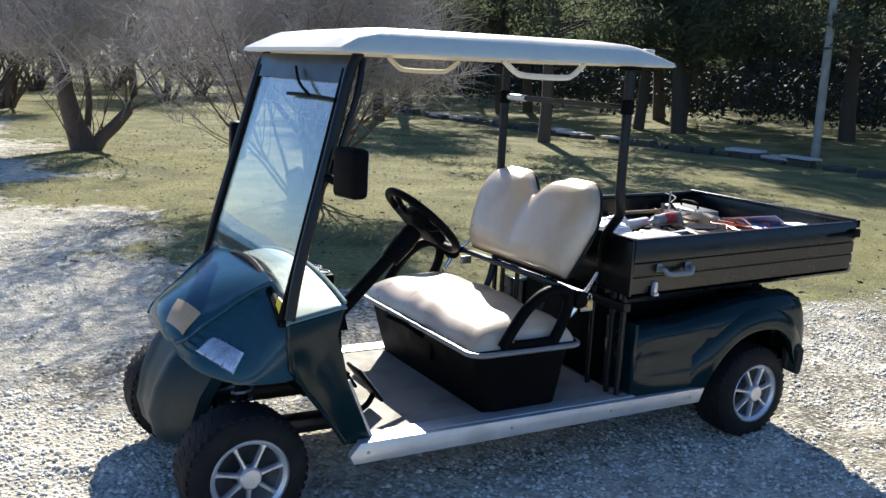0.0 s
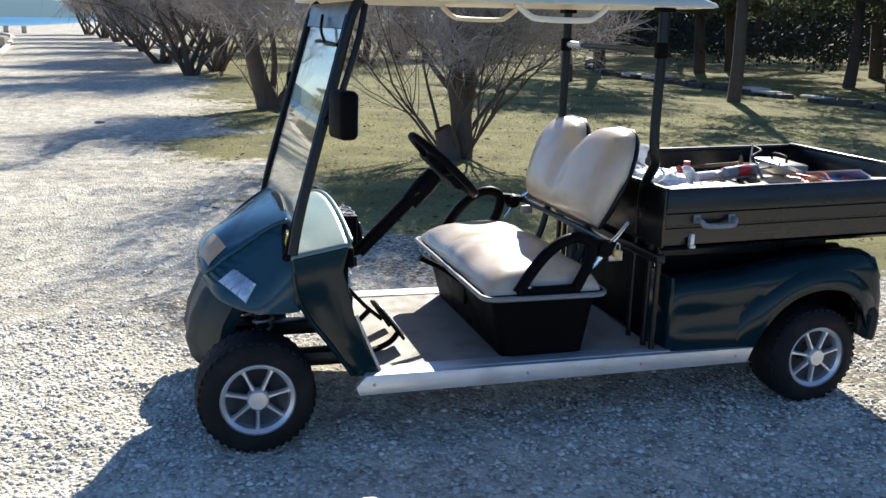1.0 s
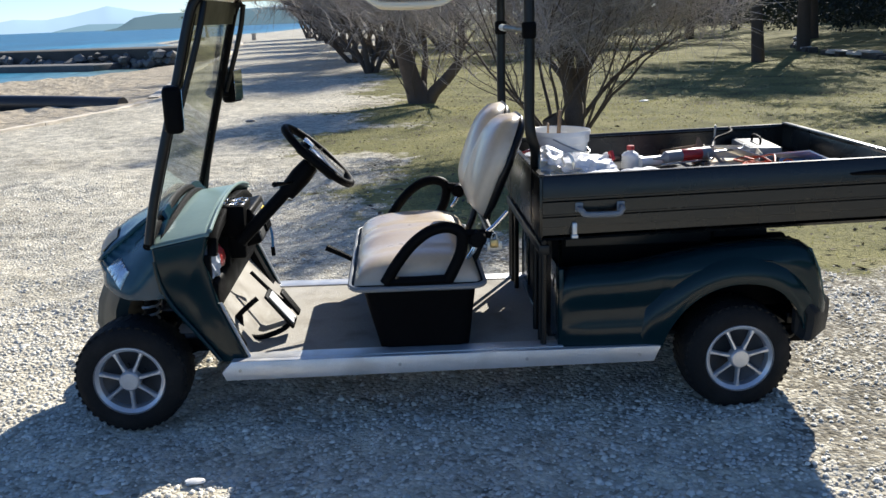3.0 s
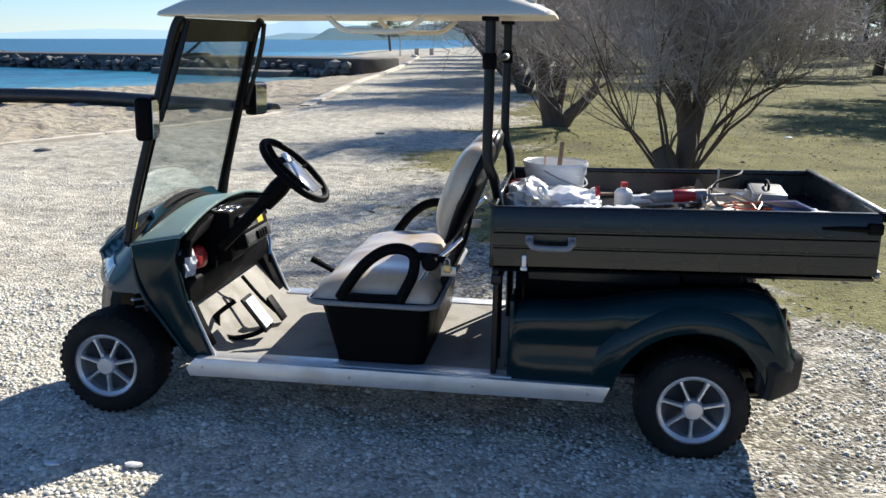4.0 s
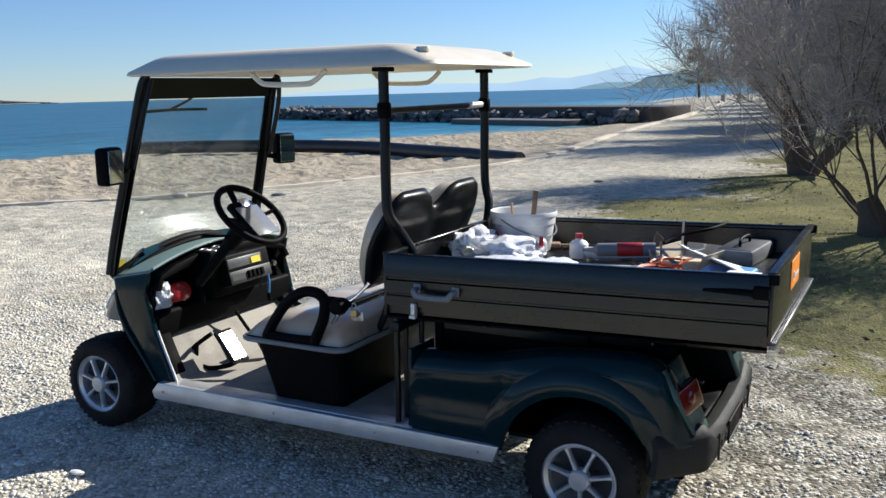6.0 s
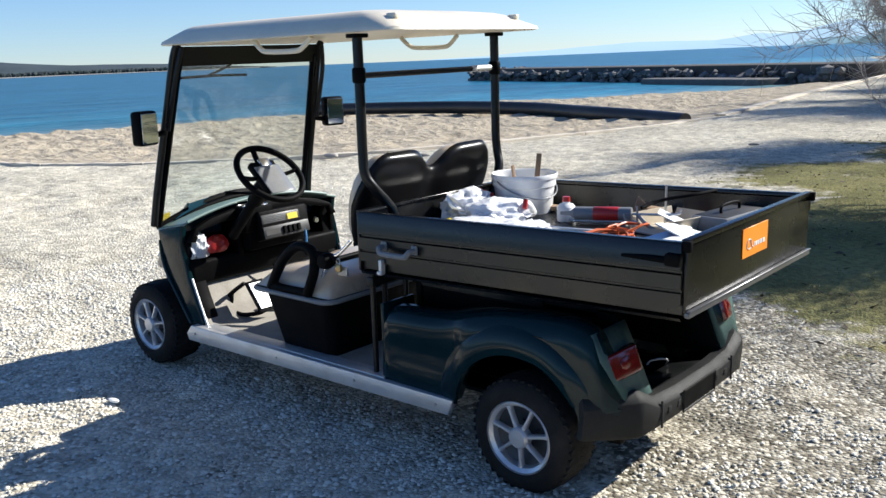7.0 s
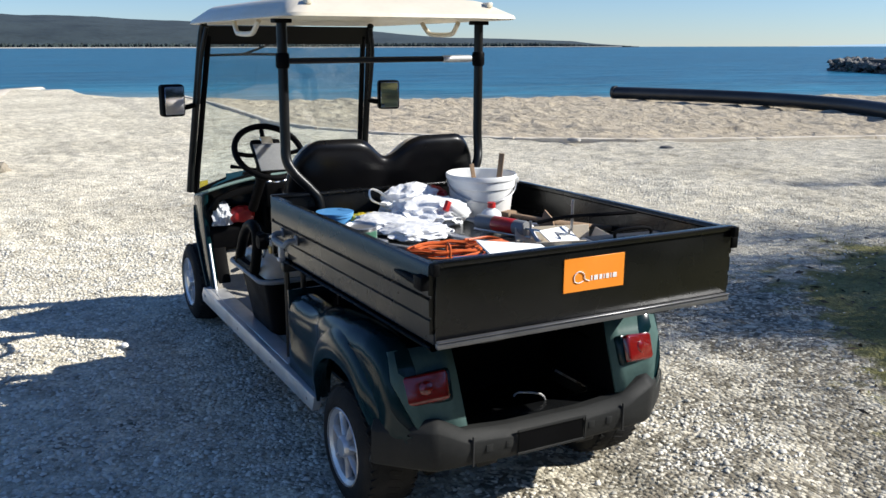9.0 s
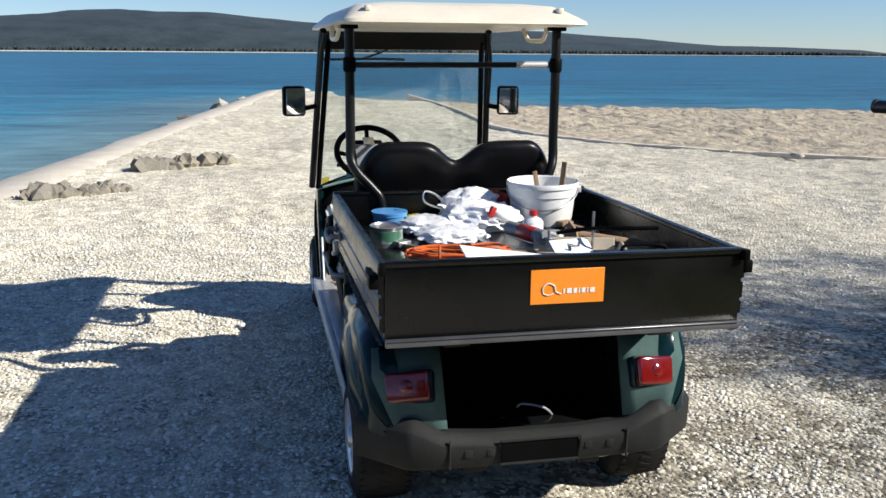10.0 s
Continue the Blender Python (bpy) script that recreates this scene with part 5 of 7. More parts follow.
back = seat_back(0.0, 0.095, 0.0, VINYL, "seat_back", "cream heart-shaped vinyl seat back", cart)
seat_back(-0.004, -0.05, 0.03, SHELL, "back_shell", "glossy black shell behind the seat back", back)
bm = bmesh.new()
for s in SIDES:
    tube([(2.36, s * 0.22, 0.55), (2.41, s * 0.22, 0.66), (2.44, s * 0.22, 0.80), (2.47, s * 0.22, 0.95)], 0.016, 8, bm=bm)
tube([(2.42, -0.50, 0.745), (2.42, 0.50, 0.745)], 0.015, 8, 1, bm=bm, smooth=False)
cp("back_frame", bm, SATIN, back)
for s in SIDES:
    y_ = s * 0.525
    bm = tube([(2.005, y_, 0.572), (2.05, y_, 0.645), (2.11, y_, 0.72), (2.18, y_, 0.772), (2.25, y_, 0.786), (2.302, y_, 0.76), (2.30, y_, 0.69), (2.27, y_, 0.62), (2.245, y_, 0.572)], 0.023, 10, 6)
    tube([(2.005, y_, 0.580), (2.12, y_, 0.577), (2.245, y_, 0.580)], 0.020, 8, 3, bm=bm)
    arm = cp("armrest", bm, BLACK, label="black hoop armrest")
    cp("armrest_link", tube([(2.285, y_, 0.76), (2.36, s * 0.51, 0.755), (2.42, s * 0.49, 0.745)], 0.017, 8), BLACK, arm)
    cp("lock_knob", lathe([(0, -0.035), (0.03, -0.03), (0.038, 0.0), (0.03, 0.03), (0, 0.035)], 14, "y", (2.365, s * 0.51, 0.735)), BLACK, arm)
    cp("bracket_plate", box(2.405, 2.465, s * 0.485 - 0.004, s * 0.485 + 0.004, 0.675, 0.715, 0.002), STEEL, arm, "steel bracket")
    cp("bent_strip", tube([(2.325, s * 0.505, 0.655), (2.352, s * 0.507, 0.69), (2.372, s * 0.507, 0.735), (2.43, s * 0.49, 0.775), (2.485, s * 0.475, 0.83)], [0.006, 0.011, 0.010, 0.008, 0.008], 8, 4), CHROME, arm, "bent bright steel strip")
    if s < 0:
        lock = cp("padlock", box(2.415, 2.447, -0.512, -0.496, 0.695, 0.727, 0.004, 2), BRASS, arm, "small brass padlock")
        cp("shackle", tube([(2.421, -0.504, 0.727), (2.422, -0.504, 0.745), (2.431, -0.504, 0.752), (2.440, -0.504, 0.745), (2.441, -0.504, 0.727)], 0.003, 6, 3), STEEL, lock)
bm = tube([(1.94, -0.02, 0.48), (1.85, -0.02, 0.545), (1.745, -0.02, 0.60)], [0.013, 0.012, 0.016], 8)
cp("handbrake", bm, BLACK, label="black handbrake lever in front of the seat")
cp("lever_plate", box(1.925, 1.94, -0.10, 0.10, 0.40, 0.50, 0.004), BLACK, tub)
# rack of uprights behind the seat
for yy in (-0.50, -0.43, -0.30, 0.30, 0.43, 0.50):
    cp("bulkhead_bar", tube([(2.625, yy, 0.285), (2.625, yy, 0.74)], 0.012, 8, 1, smooth=False), SATIN)
cp("bulkhead_rail", box(2.605, 2.645, -0.52, 0.52, 0.66, 0.70, 0.006), SATIN)

# rear body sides
def zbot(x):
    d_ = abs(x - 3.40)
    if d_ < 0.305:
        return 0.222 + math.sqrt(0.315 ** 2 - d_ ** 2)
    return 0.275 if x < 3.4 else 0.385


WO = [(2.68, 0.515), (2.72, 0.53), (2.95, 0.535), (3.06, 0.54), (3.14, 0.562), (3.4, 0.578), (3.62, 0.575), (3.72, 0.565), (3.78, 0.55), (3.82, 0.52), (3.86, 0.47)]
ZTOP = [(2.68, 0.555), (2.70, 0.585), (2.76, 0.597), (2.93, 0.602), (3.03, 0.616), (3.12, 0.640), (3.25, 0.668), (3.45, 0.69), (3.60, 0.692), (3.68, 0.68), (3.73, 0.655), (3.78, 0.57), (3.82, 0.47), (3.86, 0.40)]
body_x = [2.68, 2.69, 2.70, 2.73, 2.80, 2.88, 2.96, 3.03, 3.08, 3.096, 3.12, 3.15, 3.19, 3.24, 3.30, 3.36, 3.40, 3.45, 3.51, 3.56, 3.60, 3.63, 3.66, 3.685, 3.703, 3.73, 3.765, 3.79, 3.81, 3.835, 3.86]
for s in SIDES:
    rings = []
    for x in body_x:
        wo, zt, zb = interp(x, WO), interp(x, ZTOP), min(zbot(x), interp(x, ZTOP) - 0.02)
        arch = 0.03 * max(0, 1 - abs(math.hypot(x - 3.4, 0.5 * (zb - 0.222)) - 0.0) / 0.5)
        crease = 0.018 if 2.72 < x < 3.12 else 0.0
        row = [(wo - 0.125, zt - 0.06), (wo - 0.115, zt - 0.012), (wo - 0.09, zt), (wo - 0.045, zt - 0.008), (wo - 0.015, zt - 0.032), (wo - 0.002, zt - 0.07)]
        row += [(wo - crease * 0.6, zt + (zb - zt) * 0.42), (wo - crease, zt + (zb - zt) * 0.55), (wo - crease * 0.2, zt + (zb - zt) * 0.72), (wo + 0.004, zb + 0.012), (wo, zb), (wo - 0.05, zb + 0.004)]
        rings.append([Vector((x, s * a, b)) for a, b in row])
    bm = loft(rings, closed=False, caps=False)
    fender = cp("rear_fender", bm, PAINT, label="dark green rear fender")
    fender.modifiers.new("thickness", "SOLIDIFY").thickness = 0.008
    rings = []
    for a in range(33, 177, 6):
        ca, sa = math.cos(radians(a)), math.sin(radians(a))
        fade = min(1.0, (a - 29) / 20, (178 - a) / 26)
        ring = []
        for r_, out in ((0.425, -0.012), (0.405, 0.001), (0.385, 0.012), (0.355, 0.021), (0.326, 0.023), (0.313, 0.017), (0.312, -0.004), (0.36, -0.02)):
            x_ = 3.4 + r_ * ca
            ring.append(Vector((x_, s * (interp(x_, WO) + out * fade - (0.006 if out < 0 else 0)), min(0.222 + r_ * sa, interp(x_, ZTOP) - 0.025))))
        rings.append(ring)
    cp("arch_flare", loft(rings), PAINT, fender, "flared green lip round the wheel arch")
    bm = slab([(2.683, 0.285), (2.683, 0.60), (2.70, 0.60), (2.70, 0.285)], s * 0.33, s * 0.52, "y", 0.003)
    cp("front_panel", bm, PAINT, fender)
    cp("wheel_housing", slab([(2.72, 0.50), (2.72, 0.52), (3.05, 0.52), (3.18, 0.56), (3.62, 0.56), (3.62, 0.54), (3.19, 0.54), (3.06, 0.50)], s * 0.30, s * 0.48, "y", 0.003), BLACK, fender)
    cp("inner_wall", box(2.73, 3.36, s * 0.30 - 0.008, s * 0.30 + 0.008, 0.50, 0.715, 0.003), BLACK, fender)
    # tail lamp following the sloping corner
    m = Matrix.Translation((3.802, s * 0.425, 0.532)) @ Matrix.Rotation(radians(-24), 4, "Y") @ Matrix.Rotation(radians(s * 20), 4, "Z")
    lamp = cp("tail_light", box(-0.03, 0.018, -0.075, 0.075, -0.050, 0.050, 0.012, 3, m=m), RED, label="red tail light")
    cp("bulb_dome", lathe([(0.024, 0.016), (0.022, 0.022), (0.012, 0.026), (0.0, 0.027)], 16, "x"), RED, lamp).data.transform(Matrix.Translation((CX, 0, 0)))
    lamp.children[0].data.transform(m)
    lamp.children[0].data.transform(Matrix.Translation((-CX, 0, 0)))
    cp("lamp_backing", box(-0.06, -0.005, -0.085, 0.085, -0.055, 0.055, 0.012, 2, m=m), PAINT, lamp)
    # closing panel beside the opening
    bm = slab([(3.35, 0.67), (3.69, 0.67), (3.735, 0.63), (3.84, 0.41), (3.84, 0.36), (3.35, 0.36)], s * 0.30, s * 0.33, "y", 0.008)
    cp("inner_panel", bm, BLACK, fender)
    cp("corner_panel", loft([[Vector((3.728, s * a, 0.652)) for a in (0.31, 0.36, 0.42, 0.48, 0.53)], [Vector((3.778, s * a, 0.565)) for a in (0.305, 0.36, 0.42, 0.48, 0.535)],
                             [Vector((3.862, s * a, 0.40)) for a in (0.30, 0.35, 0.40, 0.44, 0.465)]], False, False), SUNNED, fender, "green corner panel, painted as if sunlit").modifiers.new("thickness", "SOLIDIFY").thickness = 0.01

# bumper
half_ = [(0.535, 3.715, 0.43, 0.31), (0.555, 3.722, 0.435, 0.305), (0.565, 3.75, 0.44, 0.30), (0.555, 3.772, 0.442, 0.297), (0.425, 3.912, 0.45, 0.287), (0.40, 3.926, 0.448, 0.285), (0.31, 3.93, 0.40, 0.283), (0.15, 3.932, 0.388, 0.28)]
sta_ = [(-a, b, c, d) for a, b, c, d in half_] + half_[::-1]
rings = []
for y_, x_, zt, zb in [(a * 1.045, b - 0.022, c - 0.008, d - 0.012) for a, b, c, d in sta_]:
    deep = 0.085 if abs(y_) < 0.5 else 0.036
    rings.append([Vector((x_ - deep, y_ * 0.93, zt - 0.004)), Vector((x_ - deep * 0.47, y_ * 0.97, zt)), Vector((x_ - deep * 0.40, y_ * 0.972, zt - 0.001)), Vector((x_ + 0.001, y_, zt - 0.030)), Vector((x_ + 0.004, y_, zt - 0.036)), Vector((x_ + 0.004, y_, (zt + zb) / 2)), Vector((x_ - 0.006, y_, zb + 0.012)), Vector((x_ - 0.02, y_, zb)), Vector((x_ - deep, y_ * 0.93, zb + 0.01))])
bumper = cp("rear_bumper", loft(rings), BUMPER, label="dark grey plastic rear bumper")
bm = tube([(3.919, -0.135, 0.362), (3.919, 0.135, 0.362), (3.917, 0.135, 0.282), (3.917, -0.135, 0.282)], 0.005, 6, 1, True, smooth=False)
cp("plate_frame", bm, BUMPER, bumper)
cp("plate_recess", box(3.910, 3.9165, -0.13, 0.13, 0.287, 0.357, 0.001, 1), BLACK, bumper)
bm = tube([(3.70, -0.40, 0.30), (3.66, -0.44, 0.262), (3.60, -0.44, 0.258)], 0.012, 8, 3)
tube([(3.70, -0.40, 0.30), (3.71, -0.40, 0.255)], 0.014, 8, 1, bm=bm, smooth=False)
cp("bumper_bracket", bm, SATIN, bumper, "black bracket under the bumper")
for yy in (-0.24, -0.165, 0.165, 0.24):
    cp("plug", box(3.905, 3.9165, yy - 0.013, yy + 0.013, 0.312, 0.338, 0.003, 2), BUMPER, bumper)
for yy in (-0.30, 0.30):
    cp("bumper_seam", box(3.908, 3.9185, yy - 0.002, yy + 0.002, 0.275, 0.375, 0.0005, 1), POCKET, bumper)

for ob in [o for o in cart.children_recursive if o.name.split(".")[0] in ("rear_fender", "arch_flare", "tail_light", "bulb_dome", "lamp_backing", "inner_panel", "corner_panel", "rear_bumper", "plate_frame", "plug", "bumper_seam", "plate_recess")]:
    for v_ in ob.data.vertices:
        if v_.co.x + CX > 3.50:
            v_.co.x = 3.50 - CX + (v_.co.x + CX - 3.50) * 0.79

# chassis, engine bay, axles
cp("tailpipe", tube([(3.30, 0.30, 0.25), (3.55, 0.34, 0.235), (3.69, 0.36, 0.225)], 0.022, 12, 3), STEEL, label="dull steel tailpipe under the bumper")
bm = box(0.95, 3.75, -0.24, -0.16, 0.22, 0.28, 0.008)
box(0.95, 3.75, 0.16, 0.24, 0.22, 0.28, 0.008, 2, bm)
box(2.66, 3.60, -0.40, 0.40, 0.27, 0.29, 0.004, 1, bm)
box(3.64, 3.74, -0.44, 0.44, 0.31, 0.36, 0.01, 2, bm)
for s in SIDES:
    box(2.74, 3.58, s * 0.31 - 0.02, s * 0.31 + 0.02, 0.64, 0.766, 0.004, 1, bm)
cp("chassis", bm, SATIN, label="black steel chassis rails")
# Black walls and floor added to make the open rear bay dark
bm = box(2.69, 2.72, -0.31, 0.31, 0.285, 0.71, 0.004)
box(2.72, 3.72, -0.30, 0.30, 0.30, 0.315, 0.004, 1, bm)
box(3.34, 3.36, -0.33, 0.33, 0.30, 0.735, 0.004, 1, bm)
cp("engine_cover", bm, BLACK, label="added black walls that darken the open rear bay")
bm = tube([(3.62, 0.12, 0.33), (3.66, 0.07, 0.39), (3.63, 0.0, 0.40), (3.62, -0.02, 0.385)], 0.004, 6)
cp("loose_cable", bm, ALU, label="loose pale cable in the rear bay")
bm = tube([(1.0, -0.42, 0.222), (1.0, 0.42, 0.222)], 0.022, 10, 1, smooth=False)
tube([(1.0, -0.38, 0.20), (1.28, -0.18, 0.25)], 0.014, 8, 1, bm=bm, smooth=False)
tube([(1.0, 0.38, 0.20), (1.28, 0.18, 0.25)], 0.014, 8, 1, bm=bm, smooth=False)
tube([(1.06, -0.36, 0.25), (1.06, 0.36, 0.25)], 0.009, 8, 1, bm=bm, smooth=False)
for s in SIDES:
    tube([(1.02, s * 0.33, 0.22), (1.05, s * 0.29, 0.56)], 0.024, 10, 1, bm=bm, smooth=False)
front_axle = cp("front_axle", bm, BLACK, label="black front axle and links")
for s in SIDES:
    coil = [Vector((1.022 + 0.03 * i / 60, s * (0.328 - 0.038 * i / 60), 0.26 + 0.24 * i / 60)) + Vector((0.036 * math.cos(i * 0.75), 0.036 * math.sin(i * 0.75), 0)) for i in range(61)]
    cp("coil_spring", tube(coil, 0.006, 6, 1), STEEL, front_axle)
bm = tube([(3.40, -0.46, 0.222), (3.40, 0.46, 0.222)], 0.032, 12, 1, smooth=False)
lathe([(0.03, -0.11), (0.10, -0.06), (0.11, 0.0), (0.10, 0.06), (0.03, 0.11)], 18, "y", (3.40, 0.05, 0.222), bm)
cp("rear_axle", bm, BLACK, label="black rear axle")
cp("exhaust", lathe([(0.0, -0.07), (0.035, -0.06), (0.04, 0.0), (0.035, 0.06), (0.0, 0.07)], 14, "y", (3.66, 0.27, 0.235)), STEEL, label="small steel silencer under the bumper")
for s in SIDES:
    cp("tow_bracket", box(3.62, 3.73, s * 0.40 - 0.02, s * 0.40 + 0.02, 0.225, 0.30, 0.006), BLACK)

# wheels
TYRE = [(0.135, 0.0), (0.150, -0.006), (0.175, -0.004), (0.198, 0.006), (0.212, 0.022), (0.2185, 0.042), (0.221, 0.075), (0.221, 0.125), (0.2185, 0.158), (0.212, 0.178), (0.198, 0.194), (0.175, 0.203), (0.15, 0.2), (0.135, 0.19)]
RIMP = [(0.136, -0.005), (0.141, 0.002), (0.132, 0.0), (0.119, 0.010), (0.114, 0.03), (0.118, 0.16), (0.138, 0.19), (0.141, 0.195)]


def build_wheel(x, s, ly):
    m = Matrix.Translation((x, 0, 0.222))
    out = s * ly
    hubw = empty("wheel", pose(0, 0, 0))
    hubw.parent = cart
    hubw.location = (x - CX, s * ly, 0.222)
    if s > 0:
        hubw.rotation_euler = (0, 0, math.pi)
    return hubw


def ring_lathe(profile, seg):
    bm = bmesh.new()
    rings = [[bm.verts.new((r_ * math.cos(2 * math.pi * j / seg), h_, r_ * math.sin(2 * math.pi * j / seg))) for j in range(seg)] for r_, h_ in profile]
    for a, b in zip(rings, rings[1:] + rings[:1]):
        for j in range(seg):
            bm.faces.new((a[j], a[(j + 1) % seg], b[(j + 1) % seg], b[j]))
    return bm


def wheel_parts(w):
    tyre = part("tyre", ring_lathe(TYRE, 56), RUBBER, w, "black tyre, dusty tread")
    bm = bmesh.new()
    for k in range(40):
        a = 2 * math.pi * k / 40
        for h_, off in ((0.036, 0.0), (0.10, 0.5), (0.164, 0.0)):
            box(-0.0045, 0.0045 + 0.009, -0.024, 0.024, -0.004, 0.0045, 0.0015, 1, bm,
                Matrix.Rotation(a + off * 2 * math.pi / 40, 4, "Y") @ Matrix.Translation((0, h_, 0.2178 if h_ == 0.10 else 0.2118)) @ Matrix.Rotation(0.35 if h_ < 0.1 else -0.35, 4, "Z"))
    tagged(part("tread", bm, RUBBER, tyre), kind="stuff")
    rim = part("rim", ring_lathe(RIMP, 48), ALLOY, w, "silver alloy rim with seven spokes")
    bm = lathe([(0.0, 0.066), (0.06, 0.066), (0.085, 0.050), (0.118, 0.034), (0.118, 0.07), (0.0, 0.07)], 40, "y")
    part("wheel_dish", bm, DISH, w, "dull grey wheel dish behind the spokes")
    for k in range(7):
        a = 2 * math.pi * (k + 0.5) / 7 + math.pi / 2
        c_, s_ = math.cos(a), math.sin(a)
        outl = []
        for rr, hw, dep in ((0.030, 0.010, 0.004), (0.055, 0.0075, 0.005), (0.085, 0.0065, 0.007), (0.108, 0.008, 0.008), (0.124, 0.013, 0.009)):
            outl.append((rr, hw, dep))
        rings = []
        for rr, hw, dep in outl:
            ring = []
            for t_, d_ in ((-hw, dep + 0.006), (-hw * 0.45, dep), (hw * 0.45, dep), (hw, dep + 0.006), (hw, dep + 0.022), (-hw, dep + 0.022)):
                ring.append(Vector((rr * c_ - t_ * s_, d_, rr * s_ + t_ * c_)))
            rings.append(ring)
        part("spoke", loft(rings), ALLOY, rim)
    part("hub_cap", lathe([(0.0, -0.010), (0.033, -0.009), (0.039, -0.003), (0.041, 0.012), (0.041, 0.03)], 28, "y"), ALLOY, w, "round silver hub cap")
    for k in range(4):
        a = 2 * math.pi * k / 4 + 0.4
        part("wheel_nut", lathe([(0.0, 0.0), (0.007, 0.0), (0.008, 0.012)], 8, "y", (0.047 * math.cos(a), 0.055, 0.047 * math.sin(a))), POCKET, w)


first = None
for x, ly in ((1.0, 0.545), (3.40, 0.575)):
    for s in SIDES:
        w = build_wheel(x, s, ly)
        if first is None:
            wheel_parts(w)
            first = w
        else:
            made = {first: w}
            for o in first.children_recursive:
                c = o.copy()
                scene.collection.objects.link(c)
                c.parent = made[o.parent]
                made[o] = c
first.rotation_euler = (0, 0, 0)

# ---- cargo bed ----
def bz(x):
    return (x - 2.61) * 0.024 + 0.001


def shear(bm, k=0.024):
    for v in bm.verts:
        v.co.z += (v.co.x - 2.61) * k
    return bm


bm = box(2.63, 4.0, -0.54, 0.54, 0.765, 0.860, 0.002)
bed = cp("cargo_bed", shear(bm), BED, label="black sheet-metal cargo bed")
for s in SIDES:
    prof = [(0.0, 0.735), (0.012, 0.722), (0.030, 0.722), (0.030, 0.735), (0.018, 0.742), (0.018, 0.772), (0.004, 0.776), (0.004, 0.812), (0.010, 0.816), (0.010, 0.822), (0.002, 0.826), (0.002, 0.872), (0.010, 0.877), (0.010, 0.884), (0.0, 0.888), (0.0, 0.968), (0.006, 0.976), (0.026, 0.976), (0.030, 0.970), (0.030, 0.962), (0.020, 0.955), (0.024, 0.79), (0.030, 0.775), (0.034, 0.735)]
    pts = [(-(0.563 - a), z) for a, z in prof]
    bm = slab(pts, 2.612, 4.0, "x", 0.0, 1)
    bm = shear(bm)
    if s > 0:
        mirror_y(bm)
    sideb = cp("side_board", bm, BED, bed, "black ribbed side board")
    ux = tube([(2.748, -0.560, 0.850), (2.75, -0.592, 0.850), (2.757, -0.60, 0.843), (2.775, -0.603, 0.832), (2.885, -0.603, 0.832), (2.903, -0.60, 0.843), (2.91, -0.592, 0.852), (2.912, -0.560, 0.852)], 0.0115, 8, 4)
    cp("board_handle", ux if s < 0 else mirror_y(ux), GREY, sideb, "grey grab handle on the side board")
    for x in (2.735, 2.895):
        bm = box(x, x + 0.03, -0.569, -0.560, 0.835, 0.872, 0.004, 2)
        cp("handle_foot", bm if s < 0 else mirror_y(bm), GREY, sideb)
    bm = box(2.724, 2.742, -0.576, -0.552, 0.735, 0.795, 0.004)
    box(2.72, 2.746, -0.582, -0.56, 0.735, 0.75, 0.004, 2, bm)
    cp("latch", bm if s < 0 else mirror_y(bm), ALU, sideb, "bright latch")
    bm = tube([(3.80, -0.568, 0.948), (3.90, -0.575, 0.952), (3.985, -0.575, 0.95)], [0.005, 0.010, 0.012], 8)
    box(3.955, 4.005, -0.588, -0.56, 0.935, 0.975, 0.005, 2, bm)
    cp("tailgate_latch", bm if s < 0 else mirror_y(bm), BLACK, sideb)
bm = slab([(-0.56, 0.735), (0.56, 0.735), (0.56, 0.976), (-0.56, 0.976)], 2.60, 2.612, "x", 0.002)
box(2.596, 2.620, -0.56, 0.56, 0.966, 0.981, 0.003, 1, bm)
cp("front_board", bm, BED, bed)
bm = slab([(-0.545, 0.745), (0.545, 0.745), (0.545, 0.978), (-0.545, 0.978)], 3.998, 4.012, "x", 0.003)
box(3.992, 4.020, -0.548, 0.548, 0.966, 0.984, 0.004, 2, bm)
gate = cp("tailgate", shear(bm), BED, bed, "black tailgate")
bm = box(4.006, 4.024, -0.545, 0.545, 0.732, 0.750, 0.004)
box(4.012, 4.028, -0.545, 0.545, 0.751, 0.757, 0.002, 1, bm)
cp("gate_hinge_strip", shear(bm), HINGE, gate, "dull steel hinge strip along the tailgate")
for s in SIDES:
    cp("gate_catch", shear(box(4.0, 4.03, s * 0.552 - 0.010, s * 0.552 + 0.010, 0.945, 0.980, 0.004, 2)), BLACK, gate)
sign = cp("sign_plate", shear(box(4.0125, 4.0155, -0.121, 0.104, 0.838, 0.942, 0.001, 1)), ORANGE, gate, "orange sign plate with a white emblem")
bm = tube([(4.0165, -0.082, 0.905), (4.0172, -0.084, 0.922), (4.0172, -0.069, 0.934), (4.0172, -0.050, 0.927), (4.0172, -0.044, 0.909), (4.0172, -0.028, 0.902)], 0.0016, 6)
tube([(4.0165, -0.084, 0.905), (4.0172, -0.068, 0.899), (4.0172, -0.050, 0.904)], 0.0015, 6, bm=bm)
cp("emblem", bm, PAPER, sign)
for a, b in ((-0.022, -0.017), (-0.011, 0.004), (0.009, 0.020), (0.025, 0.029), (0.034, 0.046), (0.051, 0.055), (0.060, 0.075)):
    cp("lettering_bar", box(4.0152, 4.0168, a, b, 0.902, 0.917, 0.0005, 1), PAPER, sign)
bm = box(2.64, 3.95, -0.36, -0.28, 0.70, 0.765, 0.006)
box(2.64, 3.95, 0.28, 0.36, 0.70, 0.765, 0.006, 2, bm)
